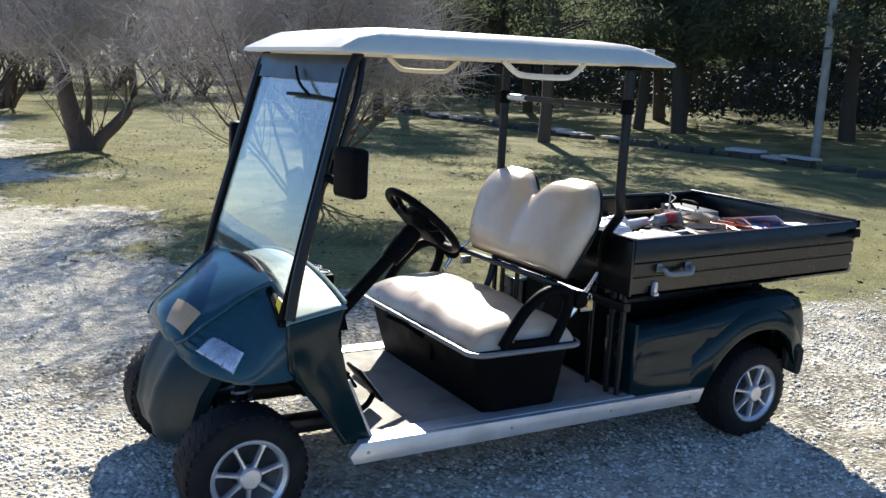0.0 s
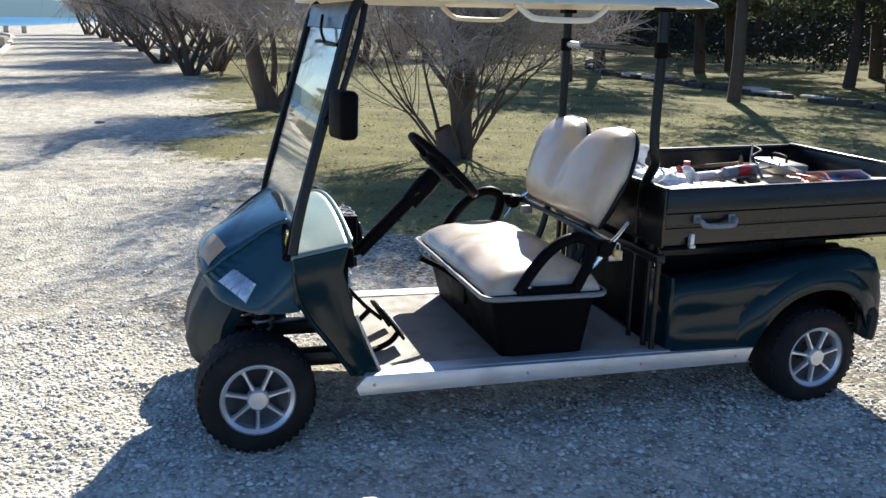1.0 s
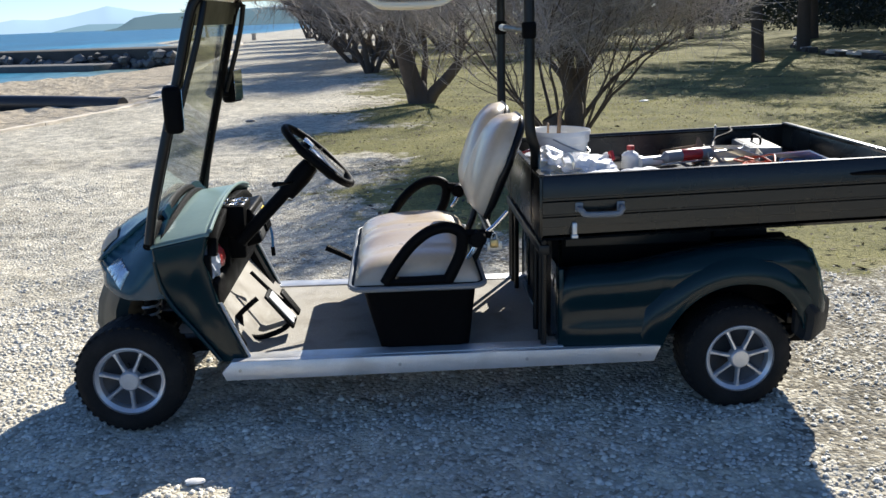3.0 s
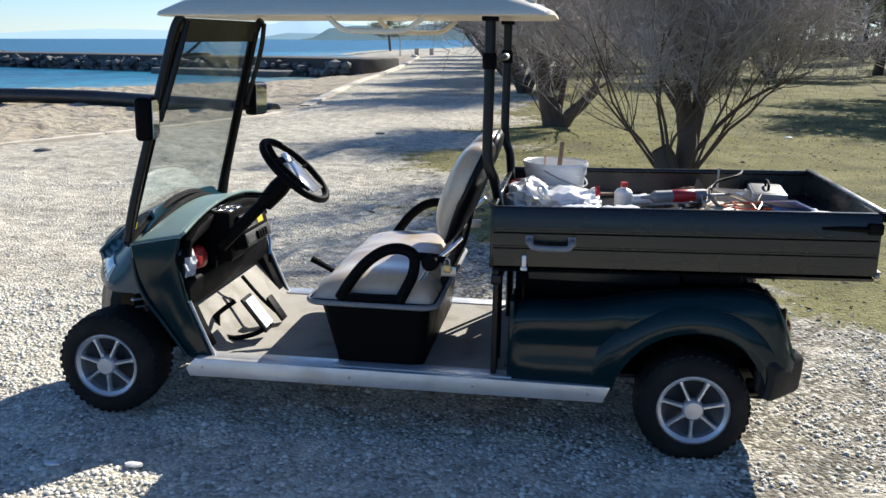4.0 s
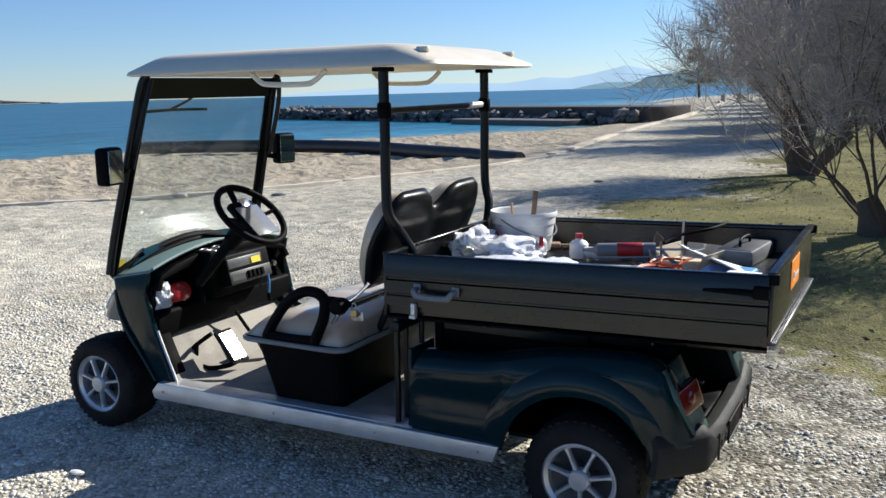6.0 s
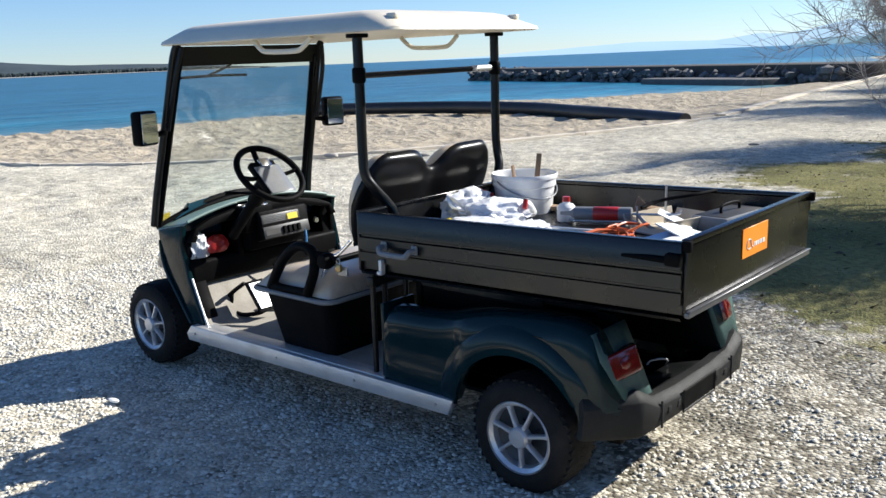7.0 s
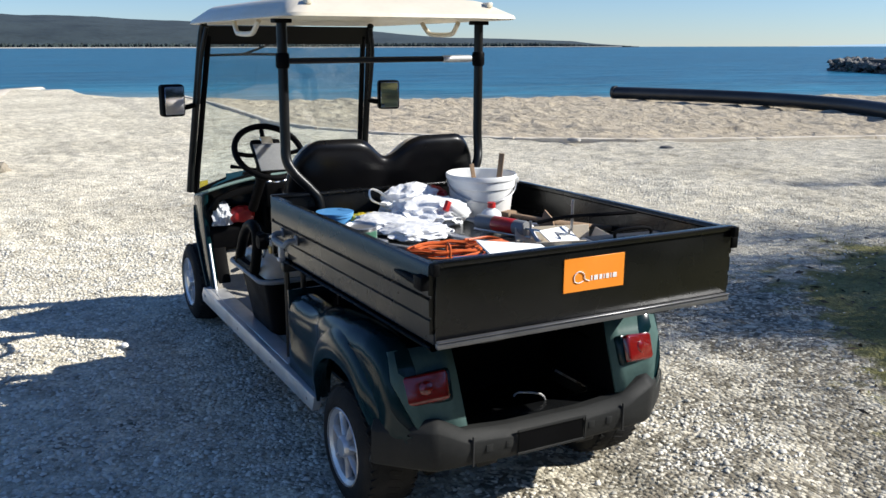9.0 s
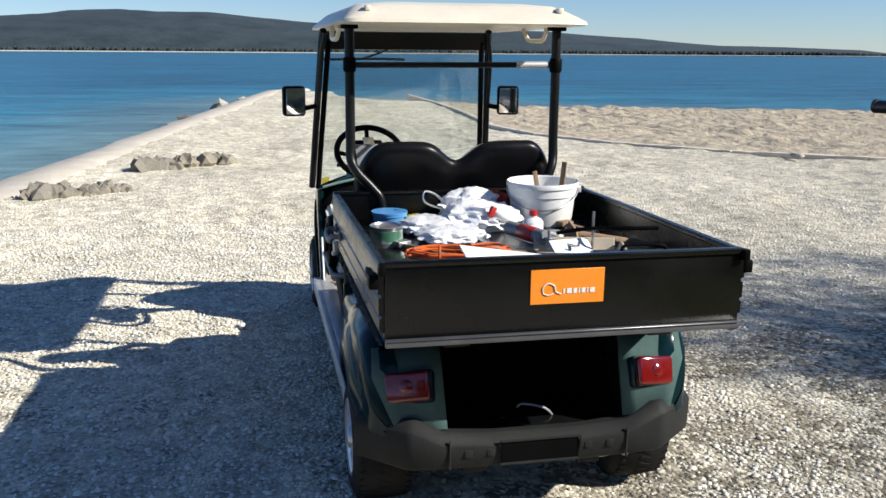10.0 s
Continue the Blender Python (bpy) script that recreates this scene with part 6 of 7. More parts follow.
for x in (2.70, 3.1, 3.5, 3.9):
    box(x, x + 0.05, -0.52, 0.52, 0.715, 0.765, 0.005, 1, bm)
cp("bed_frame", shear(bm), SATIN, bed)
bed.location.y = 0.010
# ---- trees, walls ----


def tube_mass(paths, seg):
    """Tapered bars as arrays: paths are (points (k, 3), radii (k,)), all of one k."""
    P = np.array([p for p, _ in paths])
    R = np.array([r_ for _, r_ in paths])
    n, k, _ = P.shape
    D = np.gradient(P, axis=1)
    D /= np.linalg.norm(D, axis=2, keepdims=True) + 1e-9
    ref = np.where(np.abs(D[..., 2:3]) > 0.9, np.array([1.0, 0, 0]), np.array([0, 0, 1.0]))
    S = np.cross(D, ref)
    S /= np.linalg.norm(S, axis=2, keepdims=True) + 1e-9
    U = np.cross(D, S)
    a = np.arange(seg) * 2 * math.pi / seg
    V = P[:, :, None] + R[:, :, None, None] * (S[:, :, None] * np.cos(a)[None, None, :, None] + U[:, :, None] * np.sin(a)[None, None, :, None])
    idx = np.arange(n * k * seg).reshape(n, k, seg)
    A, B = idx[:, :-1], idx[:, 1:]
    F = np.stack([A, np.roll(A, -1, 2), np.roll(B, -1, 2), B], -1).reshape(-1, 4)
    return V.reshape(-1, 3), F


def grow(rs, p, d, length, r0, level, limbs, tips, top, rise, spread):
    """One limb of eight points, then its side shoots."""
    pts, rad = [p], [r0]
    q, e = p.copy(), d / np.linalg.norm(d)
    for i in range(7):
        e = e + rs.normal(0, 0.13 + 0.03 * level, 3) + np.array([0, 0, rise])
        e = e / np.linalg.norm(e)
        q = q + e * length / 7
        pts.append(q.copy())
        rad.append(r0 * (1 - 0.72 * (i + 1) / 7))
    limbs[level].append((np.array(pts), np.array(rad)))
    if level >= top:
        tips.append((np.array(pts), e))
        return
    for _ in range(rs.randint(4, 7) if level else rs.randint(5, 8)):
        t = rs.uniform(0.25, 1.0)
        i = min(int(t * 7), 6)
        base = pts[i] + (pts[i + 1] - pts[i]) * (t * 7 - i)
        side = rs.normal(0, 1, 3)
        side[2] = abs(side[2]) * 0.5
        nd = (pts[i + 1] - pts[i]) / (length / 7) + side / np.linalg.norm(side) * spread
        grow(rs, base, nd, length * rs.uniform(0.45, 0.7), rad[i] * rs.uniform(0.36, 0.52), level + 1, limbs, tips, top, rise, spread)


def twigs(rs, tips, per, length, r0, fan, fine):
    out = []
    for pts, e in tips:
        for _ in range(per):
            t = rs.uniform(0.15, 1)
            i = min(int(t * 7), 6)
            b = pts[i] + (pts[i + 1] - pts[i]) * (t * 7 - i)
            d = e * 0.6 + rs.normal(0, fan, 3) + np.array([0, 0, 0.3])
            d /= np.linalg.norm(d)
            L = length * rs.uniform(0.5, 1.3)
            bend = rs.normal(0, 0.16, 3)
            if fine:
                out.append((np.array([b, b + d * L * 0.5 + bend * L * 0.3, b + d * L + bend * L]), np.array([r0, r0 * 0.75, r0 * 0.25])))
            else:
                out.append((np.array([b, b + d * L + bend * L]), np.array([r0, r0 * 0.3])))
    return out


def tamarisk(seed, stems, height, per, lean=0.55, rise=0.05, thick=0.11, bole=0.0, fine=True, bent=(), clear=0.5):
    """Trunk mesh and crown mesh of a leafless coastal shrub tree."""
    rs = np.random.RandomState(seed)
    limbs, tips = [[], [], [], []], []
    for k in range(stems):
        a = 2 * math.pi * (k + rs.uniform(-0.3, 0.3)) / stems
        d = np.array([math.cos(a) * lean, math.sin(a) * lean, 1.0])
        grow(rs, np.array([math.cos(a) * 0.12, math.sin(a) * 0.12, -0.08]), d, height * rs.uniform(0.5, 0.75), thick * rs.uniform(0.7, 1.2), 0, limbs, tips, 2, rise, 0.95)
    for r0, r1, *pts in bent:
        q_ = np.array([v_[:] for v_ in spline(pts, 7)])
        q_ = q_[np.linspace(0, len(q_) - 1, 8).astype(int)]
        limbs[0].append((q_, np.linspace(r0, r1, 8)))
        for _ in range(9 if q_[-1][2] > 1 else 0):
            i = rs.randint(3, 8)
            side = rs.normal(0, 1, 3)
            side[2] = abs(side[2]) + 0.4
            grow(rs, q_[i], side, height * rs.uniform(0.25, 0.42), r1 * rs.uniform(0.4, 0.6), 1, limbs, tips, 2, rise, 0.9)
    if bole:
        grow(rs, np.array([0.06, -0.05, -0.1]), np.array([0.04, 0.05, 1.0]), height * 0.6, bole, 0, limbs, tips, 2, rise, 0.8)
    tips = [t for t in tips if t[0][-1][2] > clear or rs.uniform() < 0.12]
    stump = [(np.array([(0, 0, -0.15), (0.02, 0, 0.05), (0.0, 0.03, 0.2), (0.05, 0.0, 0.38)]), np.array([thick * 2.0, thick * 1.6, thick * 1.2, thick * 0.3]))]
    parts = [tube_mass(limbs[0], 9), tube_mass(limbs[1], 6), tube_mass([(a_, b_ * 0.6) for a_, b_ in limbs[2]], 4)]
    sv, sf = tube_mass(stump, 12)
    V, F, o = [sv], [sf], len(sv)
    for v, f in parts:
        V.append(v)
        F.append(f + o)
        o += len(v)
    trunk = mass_mesh("trunk", np.vstack(V), np.vstack(F), BARK, True)
    v, f = tube_mass(twigs(rs, tips, per, height * 0.15, 0.0036 if fine else 0.0065, 0.75, fine), 3 if fine else 2)
    return trunk, mass_mesh("crown", v, f, TWIG)


TAM_LABEL = "leafless grey-brown tamarisk with a dense crown of fine twigs"


def plant(name, meshes, x, y, rz_=0.0, s=1.0, label="", category="tree", group=""):
    z = float(ground_height(np.array([x]), np.array([y]))[0])
    root = empty(name, Matrix.Translation((x, y, z)) @ Matrix.Rotation(rz_, 4, "Z") @ Matrix.Scale(s, 4), label, category, group)
    for nm, me in zip(("trunk", "crown"), meshes):
        ob = new(nm, me)
        ob.parent = root
    return root


tam_a = tamarisk(21, 12, 3.6, 34, 0.55, 0.06, 0.027, 0.16, clear=1.45, bent=(
    (0.19, 0.12, (-0.20, -0.1, -0.2), (-0.21, -0.1, 0.1), (-0.23, -0.08, 0.28), (-0.29, -0.05, 0.42)),
    (0.12, 0.06, (0.20, 0.1, -0.15), (0.24, 0.12, 0.5), (0.34, 0.1, 1.2), (0.30, 0.16, 2.0), (0.42, 0.1, 2.9)),
    (0.035, 0.015, (0.15, 0, 0.25), (0.55, -0.1, 0.75), (1.0, -0.2, 1.1), (1.6, -0.3, 1.35))))
far_a = tamarisk(22, 9, 4.3, 36, 0.7, 0.05, 0.05, 0.12, False)
tam_b = tamarisk(34, 6, 3.6, 34, 0.35, 0.08, 0.016, clear=1.7, bent=(
    (0.20, 0.09, (-0.04, 0, -0.15), (-0.16, 0.03, 0.4), (-0.30, 0.06, 0.95), (-0.36, 0.1, 1.6), (-0.32, 0.15, 2.4), (-0.36, 0.1, 3.5)),
    (0.13, 0.045, (0.06, 0, -0.10), (0.28, -0.03, 0.26), (0.55, -0.06, 0.5), (0.78, -0.1, 0.85), (0.80, -0.1, 1.3), (0.72, -0.05, 1.7), (0.82, 0.1, 2.2)),
    (0.26, 0.06, (0.02, 0, -0.25), (0.02, 0.02, 0.0), (0.0, 0.03, 0.25), (-0.02, 0.03, 0.42)),
    (0.07, 0.03, (0.0, 0.1, 0.1), (0.12, 0.3, 0.9), (0.05, 0.45, 1.7), (0.15, 0.5, 2.6))))
far_b = tamarisk(35, 5, 4.4, 70, 0.65, 0.06, 0.10, 0.0, False)
far_c = tamarisk(47, 6, 4.6, 60, 0.5, 0.04, 0.08, 0.0, False)
plant("tamarisk", tam_a, 4.15, 10.3, 0.4, 0.92, "leafless many-stemmed tamarisk behind the cart", "tree", "tamarisk row")
plant("tamarisk", tam_b, 2.6, 16.8, 0.0, 1.0, "leafless tamarisk with two thick pruned limbs", "tree", "tamarisk row")
q = np.random.RandomState(77)
for k, (x, y, s) in enumerate(((1.7, 28.5, 1.0), (2.6, 31, 1.1), (0.9, 36, 1.05), (1.6, 41, 1.15), (0.0, 48, 1.1), (-0.6, 56, 1.2), (-2.0, 65, 1.2), (-3.4, 76, 1.3), (-5.5, 90, 1.4),
                               (5.0, 46, 1.2), (9.5, 40, 1.2), (4.0, 60, 1.4), (10, 55, 1.4), (13, 48, 1.3), (2.0, 80, 1.6), (12.0, 64, 1.5))):
    plant("tamarisk", (far_c, far_a, far_b)[k % 3], x * 0.94 - 0.15, y * 0.94, q.uniform(0, 6.28), s, TAM_LABEL, "tree", "tamarisk row")


def pine(seed, height, low):
    """Trunk with limbs, and a crown of many small needle tufts."""
    rs = np.random.RandomState(seed)
    k = 8
    tp = np.array([(0.15 * math.sin(i * 0.7 + seed), 0.12 * math.cos(i * 0.9 + seed), height * 0.92 * i / (k - 1) - 0.2) for i in range(k)])
    paths = [(tp, np.linspace(0.26, 0.06, k))]
    centres = []
    for j in range(34):
        t = rs.uniform(low / height, 1.0)
        b = np.array([np.interp(t * height, tp[:, 2], tp[:, c]) for c in range(2)] + [t * height * 0.93])
        a = rs.uniform(0, 2 * math.pi)
        L = (1.15 - t) * height * 0.36 + 0.8
        d = np.array([math.cos(a), math.sin(a), rs.uniform(0.05, 0.4)])
        pts = np.array([b + d * L * i / (k - 1) + np.array([0, 0, 0.25 * math.sin(i * 0.8 + j)]) * (i / k) for i in range(k)])
        paths.append((pts, np.linspace(0.06, 0.012, k)))
        for f in (0.4, 0.6, 0.78, 0.92, 1.02):
            centres.append(b + d * L * f + rs.normal(0, 0.25, 3) * np.array([1, 1, 0.6]))
    tv, tf = tube_mass(paths, 7)
    C = np.array(centres)
    per = 52
    n = len(C) * per
    c = np.repeat(C, per, 0) + rs.normal(0, 0.30, (n, 3)) * np.array([1.1, 1.1, 0.6])
    d = rs.normal(0, 1, (n, 3)) + np.array([0, 0, 0.3])
    d /= np.linalg.norm(d, axis=1, keepdims=True)
    w = np.cross(d, rs.normal(0, 1, (n, 3)))
    w /= np.linalg.norm(w, axis=1, keepdims=True) + 1e-9
    L = rs.uniform(0.10, 0.22, (n, 1))
    B = rs.uniform(0.022, 0.05, (n, 1))
    v = np.stack([c - d * L - w * B * 0.4, c + w * B - d * L * 0.1, c + d * L, c - w * B + d * L * 0.1], 1).reshape(-1, 3)
    f = np.arange(n * 4).reshape(n, 4)
    return mass_mesh("trunk", tv, tf, PINEBARK, True), mass_mesh("crown", v, f, NEEDLE)


PINES = [pine(3, 10.5, 3.2), pine(9, 12.5, 4.0), pine(15, 9.0, 2.2)]
PINE_LABEL = "tall dark green pine with a bare lower trunk"
for x, y, k, s in ((14.1, 19.3, 1, 0.68), (13.2, 27.4, 0, 0.8), (17.5, 33.5, 1, 1.0)):
    plant("pine", PINES[k], x, y, x, s, PINE_LABEL, "tree", "pine wood")
for i in range(64):
    x, y = 21 + q.uniform(0, 44), -6 + (i + q.uniform(0, 1)) * 1.65
    if y > 50:
        x = 14 + q.uniform(0, 50)
    plant("pine", PINES[i % 3], x, y, q.uniform(0, 6.28), q.uniform(0.85, 1.25), PINE_LABEL, "tree", "pine wood")
for x, y, s in ((22, 7, 0.8), (23, 14, 0.9), (24.5, 18, 1.0), (21.5, 24, 0.8), (25, 27, 1.0), (23, 33, 0.9)):
    plant("pine", PINES[2], x, y, x * 3, s, "low-branched dark pine at the edge of the wood", "tree", "pine wood")
plant("pine", PINES[2], -21.5, 121, 0.6, 0.72, "lone pine standing on the point", "tree")

# undergrowth closing the wood, its shade painted into the leaf colour
n = 2600
cx_, cy_ = q.uniform(20.5, 75, n), q.uniform(-12, 110, n)
keep = ~((cx_ < 24) & (q.uniform(0, 1, n) < 0.6))
cx_, cy_ = cx_[keep], cy_[keep]
rr = q.uniform(0.5, 1.3, len(cx_)) * np.clip((cx_ - 16) / 14, 0.5, 2.6)
n = len(cx_)
per = 60
base = np.stack([cx_, cy_, 0.4 + rr * 0.5], -1)
c = np.repeat(base, per, 0) + q.normal(0, 0.5, (n * per, 3)) * np.repeat(rr, per)[:, None] * np.array([1, 1, 0.9])
c[:, 2] = np.maximum(c[:, 2], 0.2)
d = q.normal(0, 1, c.shape)
d /= np.linalg.norm(d, axis=1, keepdims=True)
w = np.cross(d, q.normal(0, 1, c.shape))
w /= np.linalg.norm(w, axis=1, keepdims=True)
L = q.uniform(0.08, 0.20, (len(c), 1)) * np.clip((c[:, :1] - 10) / 20, 0.7, 2.2)
v = np.stack([c - d * L, c + w * L * 0.45, c + d * L, c - w * L * 0.45], 1).reshape(-1, 3)
tagged(new("undergrowth", mass_mesh("undergrowth", v, np.arange(len(v)).reshape(-1, 4), SHRUB)), "undergrowth filling the pine wood, coloured dark for shade", "shrubs", kind="stuff")

# low dry-stone wall at the foot of the wood
line = spline([(13.5, 6.5, 0), (15.6, 9.4, 0), (17.1, 12.6, 0), (17.5, 15.3, 0), (16.9, 20, 0), (16.9, 24.6, 0), (16.9, 29, 0), (18, 35, 0), (22, 44, 0)], 10)
wall = tagged(empty("garden_wall", pose(17, 18, 0)), "low dry-stone wall with flat top stones painted as if sunlit", "wall", kind="structure")
blocks = [box(-0.29, 0.29, -0.2, 0.2, -0.16, 0.16, 0.05, 2) for _ in range(6)]
meshes = []
for k, bm in enumerate(blocks):
    for v_ in bm.verts:
        v_.co += Vector(noise.noise_vector(v_.co * 6 + Vector((k * 9, 0, 0)))) * 0.035
    me = bpy.data.meshes.new("stone")
    bm.to_mesh(me)
    bm.free()
    me.materials.append(WALLSTONE)
    meshes.append(me)
caps = []
for me in meshes[:3]:
    c = me.copy()
    c.materials[0] = LITCAP
    caps.append(c)
acc, nxt, j = 0.0, 0.0, 0
for a, b in zip(line, line[1:]):
    L = (b - a).length
    while nxt < acc + L:
        p = a + (b - a) * ((nxt - acc) / L)
        ang = math.atan2((b - a).y, (b - a).x)
        gz = float(ground_height(np.array([p.x]), np.array([p.y]))[0])
        for course in range(2):
            if course and math.sin(j * 1.9) + math.sin(j * 0.53) < 0.75:
                continue
            if not course and math.sin(j * 2.7) + math.sin(j * 0.41) < -1.1:
                continue
            ob = new("stone" if course == 0 else "cap_stone", meshes[(j * 5 + course * 2) % 6] if course == 0 else caps[j % 3])
            ob.parent = wall
            ob.matrix_parent_inverse = wall.matrix_world.inverted()
            tall = 0.62 + 0.28 * math.sin(j * 4.1)
            sc = (0.95 + 0.25 * math.sin(j * 2.3), 0.9 + 0.2 * math.sin(j * 3.9), tall) if course == 0 else (1.7, 1.0, 0.22 + 0.05 * math.sin(j * 1.7))
            ob.matrix_world = Matrix.Translation((p.x + 0.08 * math.sin(j * 5.3), p.y, gz + (0.05 if course == 0 else 0.07 + 0.16 * tall))) @ Matrix.Rotation(ang + 0.22 * math.sin(j * 3.3 + course) * (1 - 0.6 * course), 4, "Z") @ Matrix.Rotation(0.07 * math.sin(j * 2.9), 4, "X") @ Matrix.Diagonal((*sc, 1))
        nxt += 0.6
        j += 1
    acc += L

# a pale pole in the wood, gate pillars and a sign on the promenade
bm = tube([(0, 0, -0.2), (0.05, 0.02, 3.0), (0.16, 0.03, 6.5)], [0.11, 0.10, 0.08], 12)
thing("pole", bm, STONE, "pale slightly leaning pole at the edge of the wood", "pole", at=Matrix.Translation((19.8, 15.4, -0.2)))
for x, y in ((-12.2, 88.0), (-10.8, 88.3)):
    bm = box(-0.2, 0.2, -0.2, 0.2, -0.1, 0.55, 0.03)
    box(-0.24, 0.24, -0.24, 0.24, 0.55, 0.62, 0.02, 2, bm)
    thing("stone_pillar", bm, STONE, "pale stone pillar at the end of the promenade", "pillar", "promenade pillars", Matrix.Translation((x, y, 0.06)))
bm = tube([(0, 0, -0.1), (0, 0, 3.6)], 0.06, 10, 1, smooth=False)
post_ = thing("sign_post", bm, STEEL, "slim post with a flat board on the promenade", "sign post", at=Matrix.Translation((-14.6, 92, 0)))
part("board", box(-0.7, 0.7, -0.03, 0.03, 3.25, 3.6, 0.01), GREY, post_)
# ---- load in the cargo bed ----
IN_CART = STAND @ Matrix.Translation((-CX, -CY, 0))


def bed_z(x):
    return 0.861 + bz(x)


def crumpled(radius, seed, squash=(1, 1, 0.7), amount=0.34, sub=4):
    """A crumpled bag: a ball folded by ridged noise, flattened underneath."""
    bm = bmesh.new()
    bmesh.ops.create_icosphere(bm, subdivisions=sub, radius=1)
    for v in bm.verts:
        n_ = v.co.normalized()
        k = 0.0
        for f_, a_ in ((1.6, 1.0), (3.4, 0.6), (7.0, 0.35), (13.0, 0.16)):
            k += a_ * (0.5 - abs(noise.noise(n_ * f_ + Vector((seed * 3.1, seed, 0)))) * 1.6)
        v.co = n_ * (1 + amount * k)
        v.co = Vector((v.co.x * squash[0], v.co.y * squash[1], max(v.co.z, -0.55) * squash[2])) * radius
    return bm


def on_bed(x, y, dz=0.0, rz_=0.0):
    return IN_CART @ Matrix.Translation((x, y, bed_z(x) + dz)) @ Matrix.Rotation(radians(rz_), 4, "Z")


# white bucket
bm = lathe([(0.0, 0.0), (0.122, 0.0), (0.126, 0.006), (0.137, 0.120), (0.143, 0.123), (0.144, 0.155), (0.150, 0.158), (0.151, 0.172), (0.1475, 0.178), (0.142, 0.174), (0.135, 0.12), (0.121, 0.012), (0.0, 0.010)], 48)
bucket = thing("bucket", bm, WHITE, "white plastic bucket standing in the cargo bed", "bucket", at=on_bed(2.822, 3.526))
bm = tube([(0.148 * math.cos(a), 0.148 * math.sin(a), 0.150 - 0.075 * math.sin((a + 1.9) / 3.14 * math.pi) ** 1) for a in np.linspace(-1.9, 1.24, 16)], 0.0035, 6, 2)
part("bail", bm, STEEL, bucket, "thin wire handle")
part("bail_lug", box(-0.013, 0.013, -0.02, 0.02, 0.135, 0.158, 0.003, m=Matrix.Rotation(1.24, 4, "Z") @ Matrix.Translation((0.148, 0, 0))), WHITE, bucket)
for k, (a, r_, h_, lean_) in enumerate(((0.9, 0.012, 0.245, 0.10), (1.7, 0.010, 0.20, -0.2))):
    bm = box(-r_, r_, -0.004, 0.004, 0.0, h_, 0.003)
    thing("wooden_stick", bm, RUSTY, "weathered wooden stick standing in the bucket", "stick", "sticks in the bucket",
          on_bed(2.822, 3.526, 0.014, 40 + 50 * k) @ Matrix.Translation((0.05 - 0.03 * k, 0.05, 0)) @ Matrix.Rotation(lean_, 4, "Y"))

for x, y, r_, sd, sq in ((2.715, 3.245, 0.115, 2, (0.75, 1.1, 0.72)), (2.875, 3.24, 0.12, 5, (1.1, 1.2, 0.52)), (2.93, 3.03, 0.10, 8, (1.3, 1.2, 0.33)), (3.12, 3.07, 0.085, 11, (1.3, 1.4, 0.34))):
    thing("plastic_bag", crumpled(r_, sd, sq), BAGM, "crumpled white plastic bag lying in the cargo bed", "bag", "bags in the bed", on_bed(x, y, 0.55 * r_ * sq[2]))
bm = tube([(0.0, 0.0, 0), (-0.02, -0.05, 0.045), (0.0, -0.10, 0.06), (0.02, -0.10, 0.02), (0.03, -0.03, -0.01)], 0.007, 6, 5, flat=0.4)
thing("bag_handle", bm, BAGM, "looped handle of a white plastic bag", "bag", at=on_bed(2.78, 3.13, 0.075))
thing("cloth", crumpled(0.06, 17, (1.2, 0.9, 0.6)), REDP, "dark red rag tucked behind the bags", "cloth", at=on_bed(2.69, 3.36, 0.075))

# tub, tin, yellow cloth
bm = lathe([(0.0, 0.0), (0.066, 0.0), (0.070, 0.035), (0.074, 0.037), (0.074, 0.048), (0.0, 0.050)], 28)
tubb = thing("tub", bm, BLUE, "blue plastic tub standing in the cargo bed", "tub", at=on_bed(2.745, 2.89))
part("tub_rim", lathe([(0.066, 0.047), (0.076, 0.047), (0.076, 0.053), (0.066, 0.053)], 28), BLUE, tubb)
bm = lathe([(0.0, 0.0), (0.060, 0.0), (0.060, 0.070), (0.062, 0.073), (0.058, 0.076), (0.055, 0.069), (0.0, 0.067)], 28)
tin = thing("paint_tin", bm, STEEL, "used metal paint tin with a dark green label", "tin", at=on_bed(3.19, 2.81))
part("tin_label", lathe([(0.0602, 0.015), (0.0612, 0.016), (0.0612, 0.06), (0.0602, 0.061)], 28), TINGREEN, tin)
thing("cloth", crumpled(0.05, 23, (1.3, 1.0, 0.45)), YELLOW, "small yellow cloth beside the tub", "cloth", at=on_bed(2.80, 3.0, 0.02))

# coil of orange cable
q = np.random.RandomState(31)
bm = bmesh.new()
pts = []
for i in range(6 * 22):
    a = 2 * math.pi * i / 22
    w_ = 1 + 0.10 * math.sin(a * 0.37 + i * 0.013) + q.normal(0, 0.012)
    pts.append((0.085 * w_ * math.cos(a) + 0.012 * math.sin(i * 0.05), 0.135 * w_ * math.sin(a) + 0.01 * math.cos(i * 0.07), 0.010 + 0.030 * abs(math.sin(i * 0.021)) + q.uniform(0, 0.008)))
tube(pts, 0.0048, 6, 1, bm=bm)
coil_ = thing("extension_cable", bm, CABLE, "loosely coiled orange extension cable", "cable", at=on_bed(3.575, 2.95, 0.016, -12) @ Matrix.Scale(0.86, 4))
bm = tube([(0.05, 0.10, 0.05), (0.02, 0.20, 0.06), (-0.05, 0.24, 0.05), (-0.11, 0.20, 0.045), (-0.08, 0.10, 0.05)], 0.0048, 6, 8)
tube([(0.06, 0.06, 0.055), (0.07, 0.17, 0.075), (0.01, 0.25, 0.05), (-0.06, 0.20, 0.06), (-0.03, 0.10, 0.06)], 0.0048, 6, 8, bm=bm)
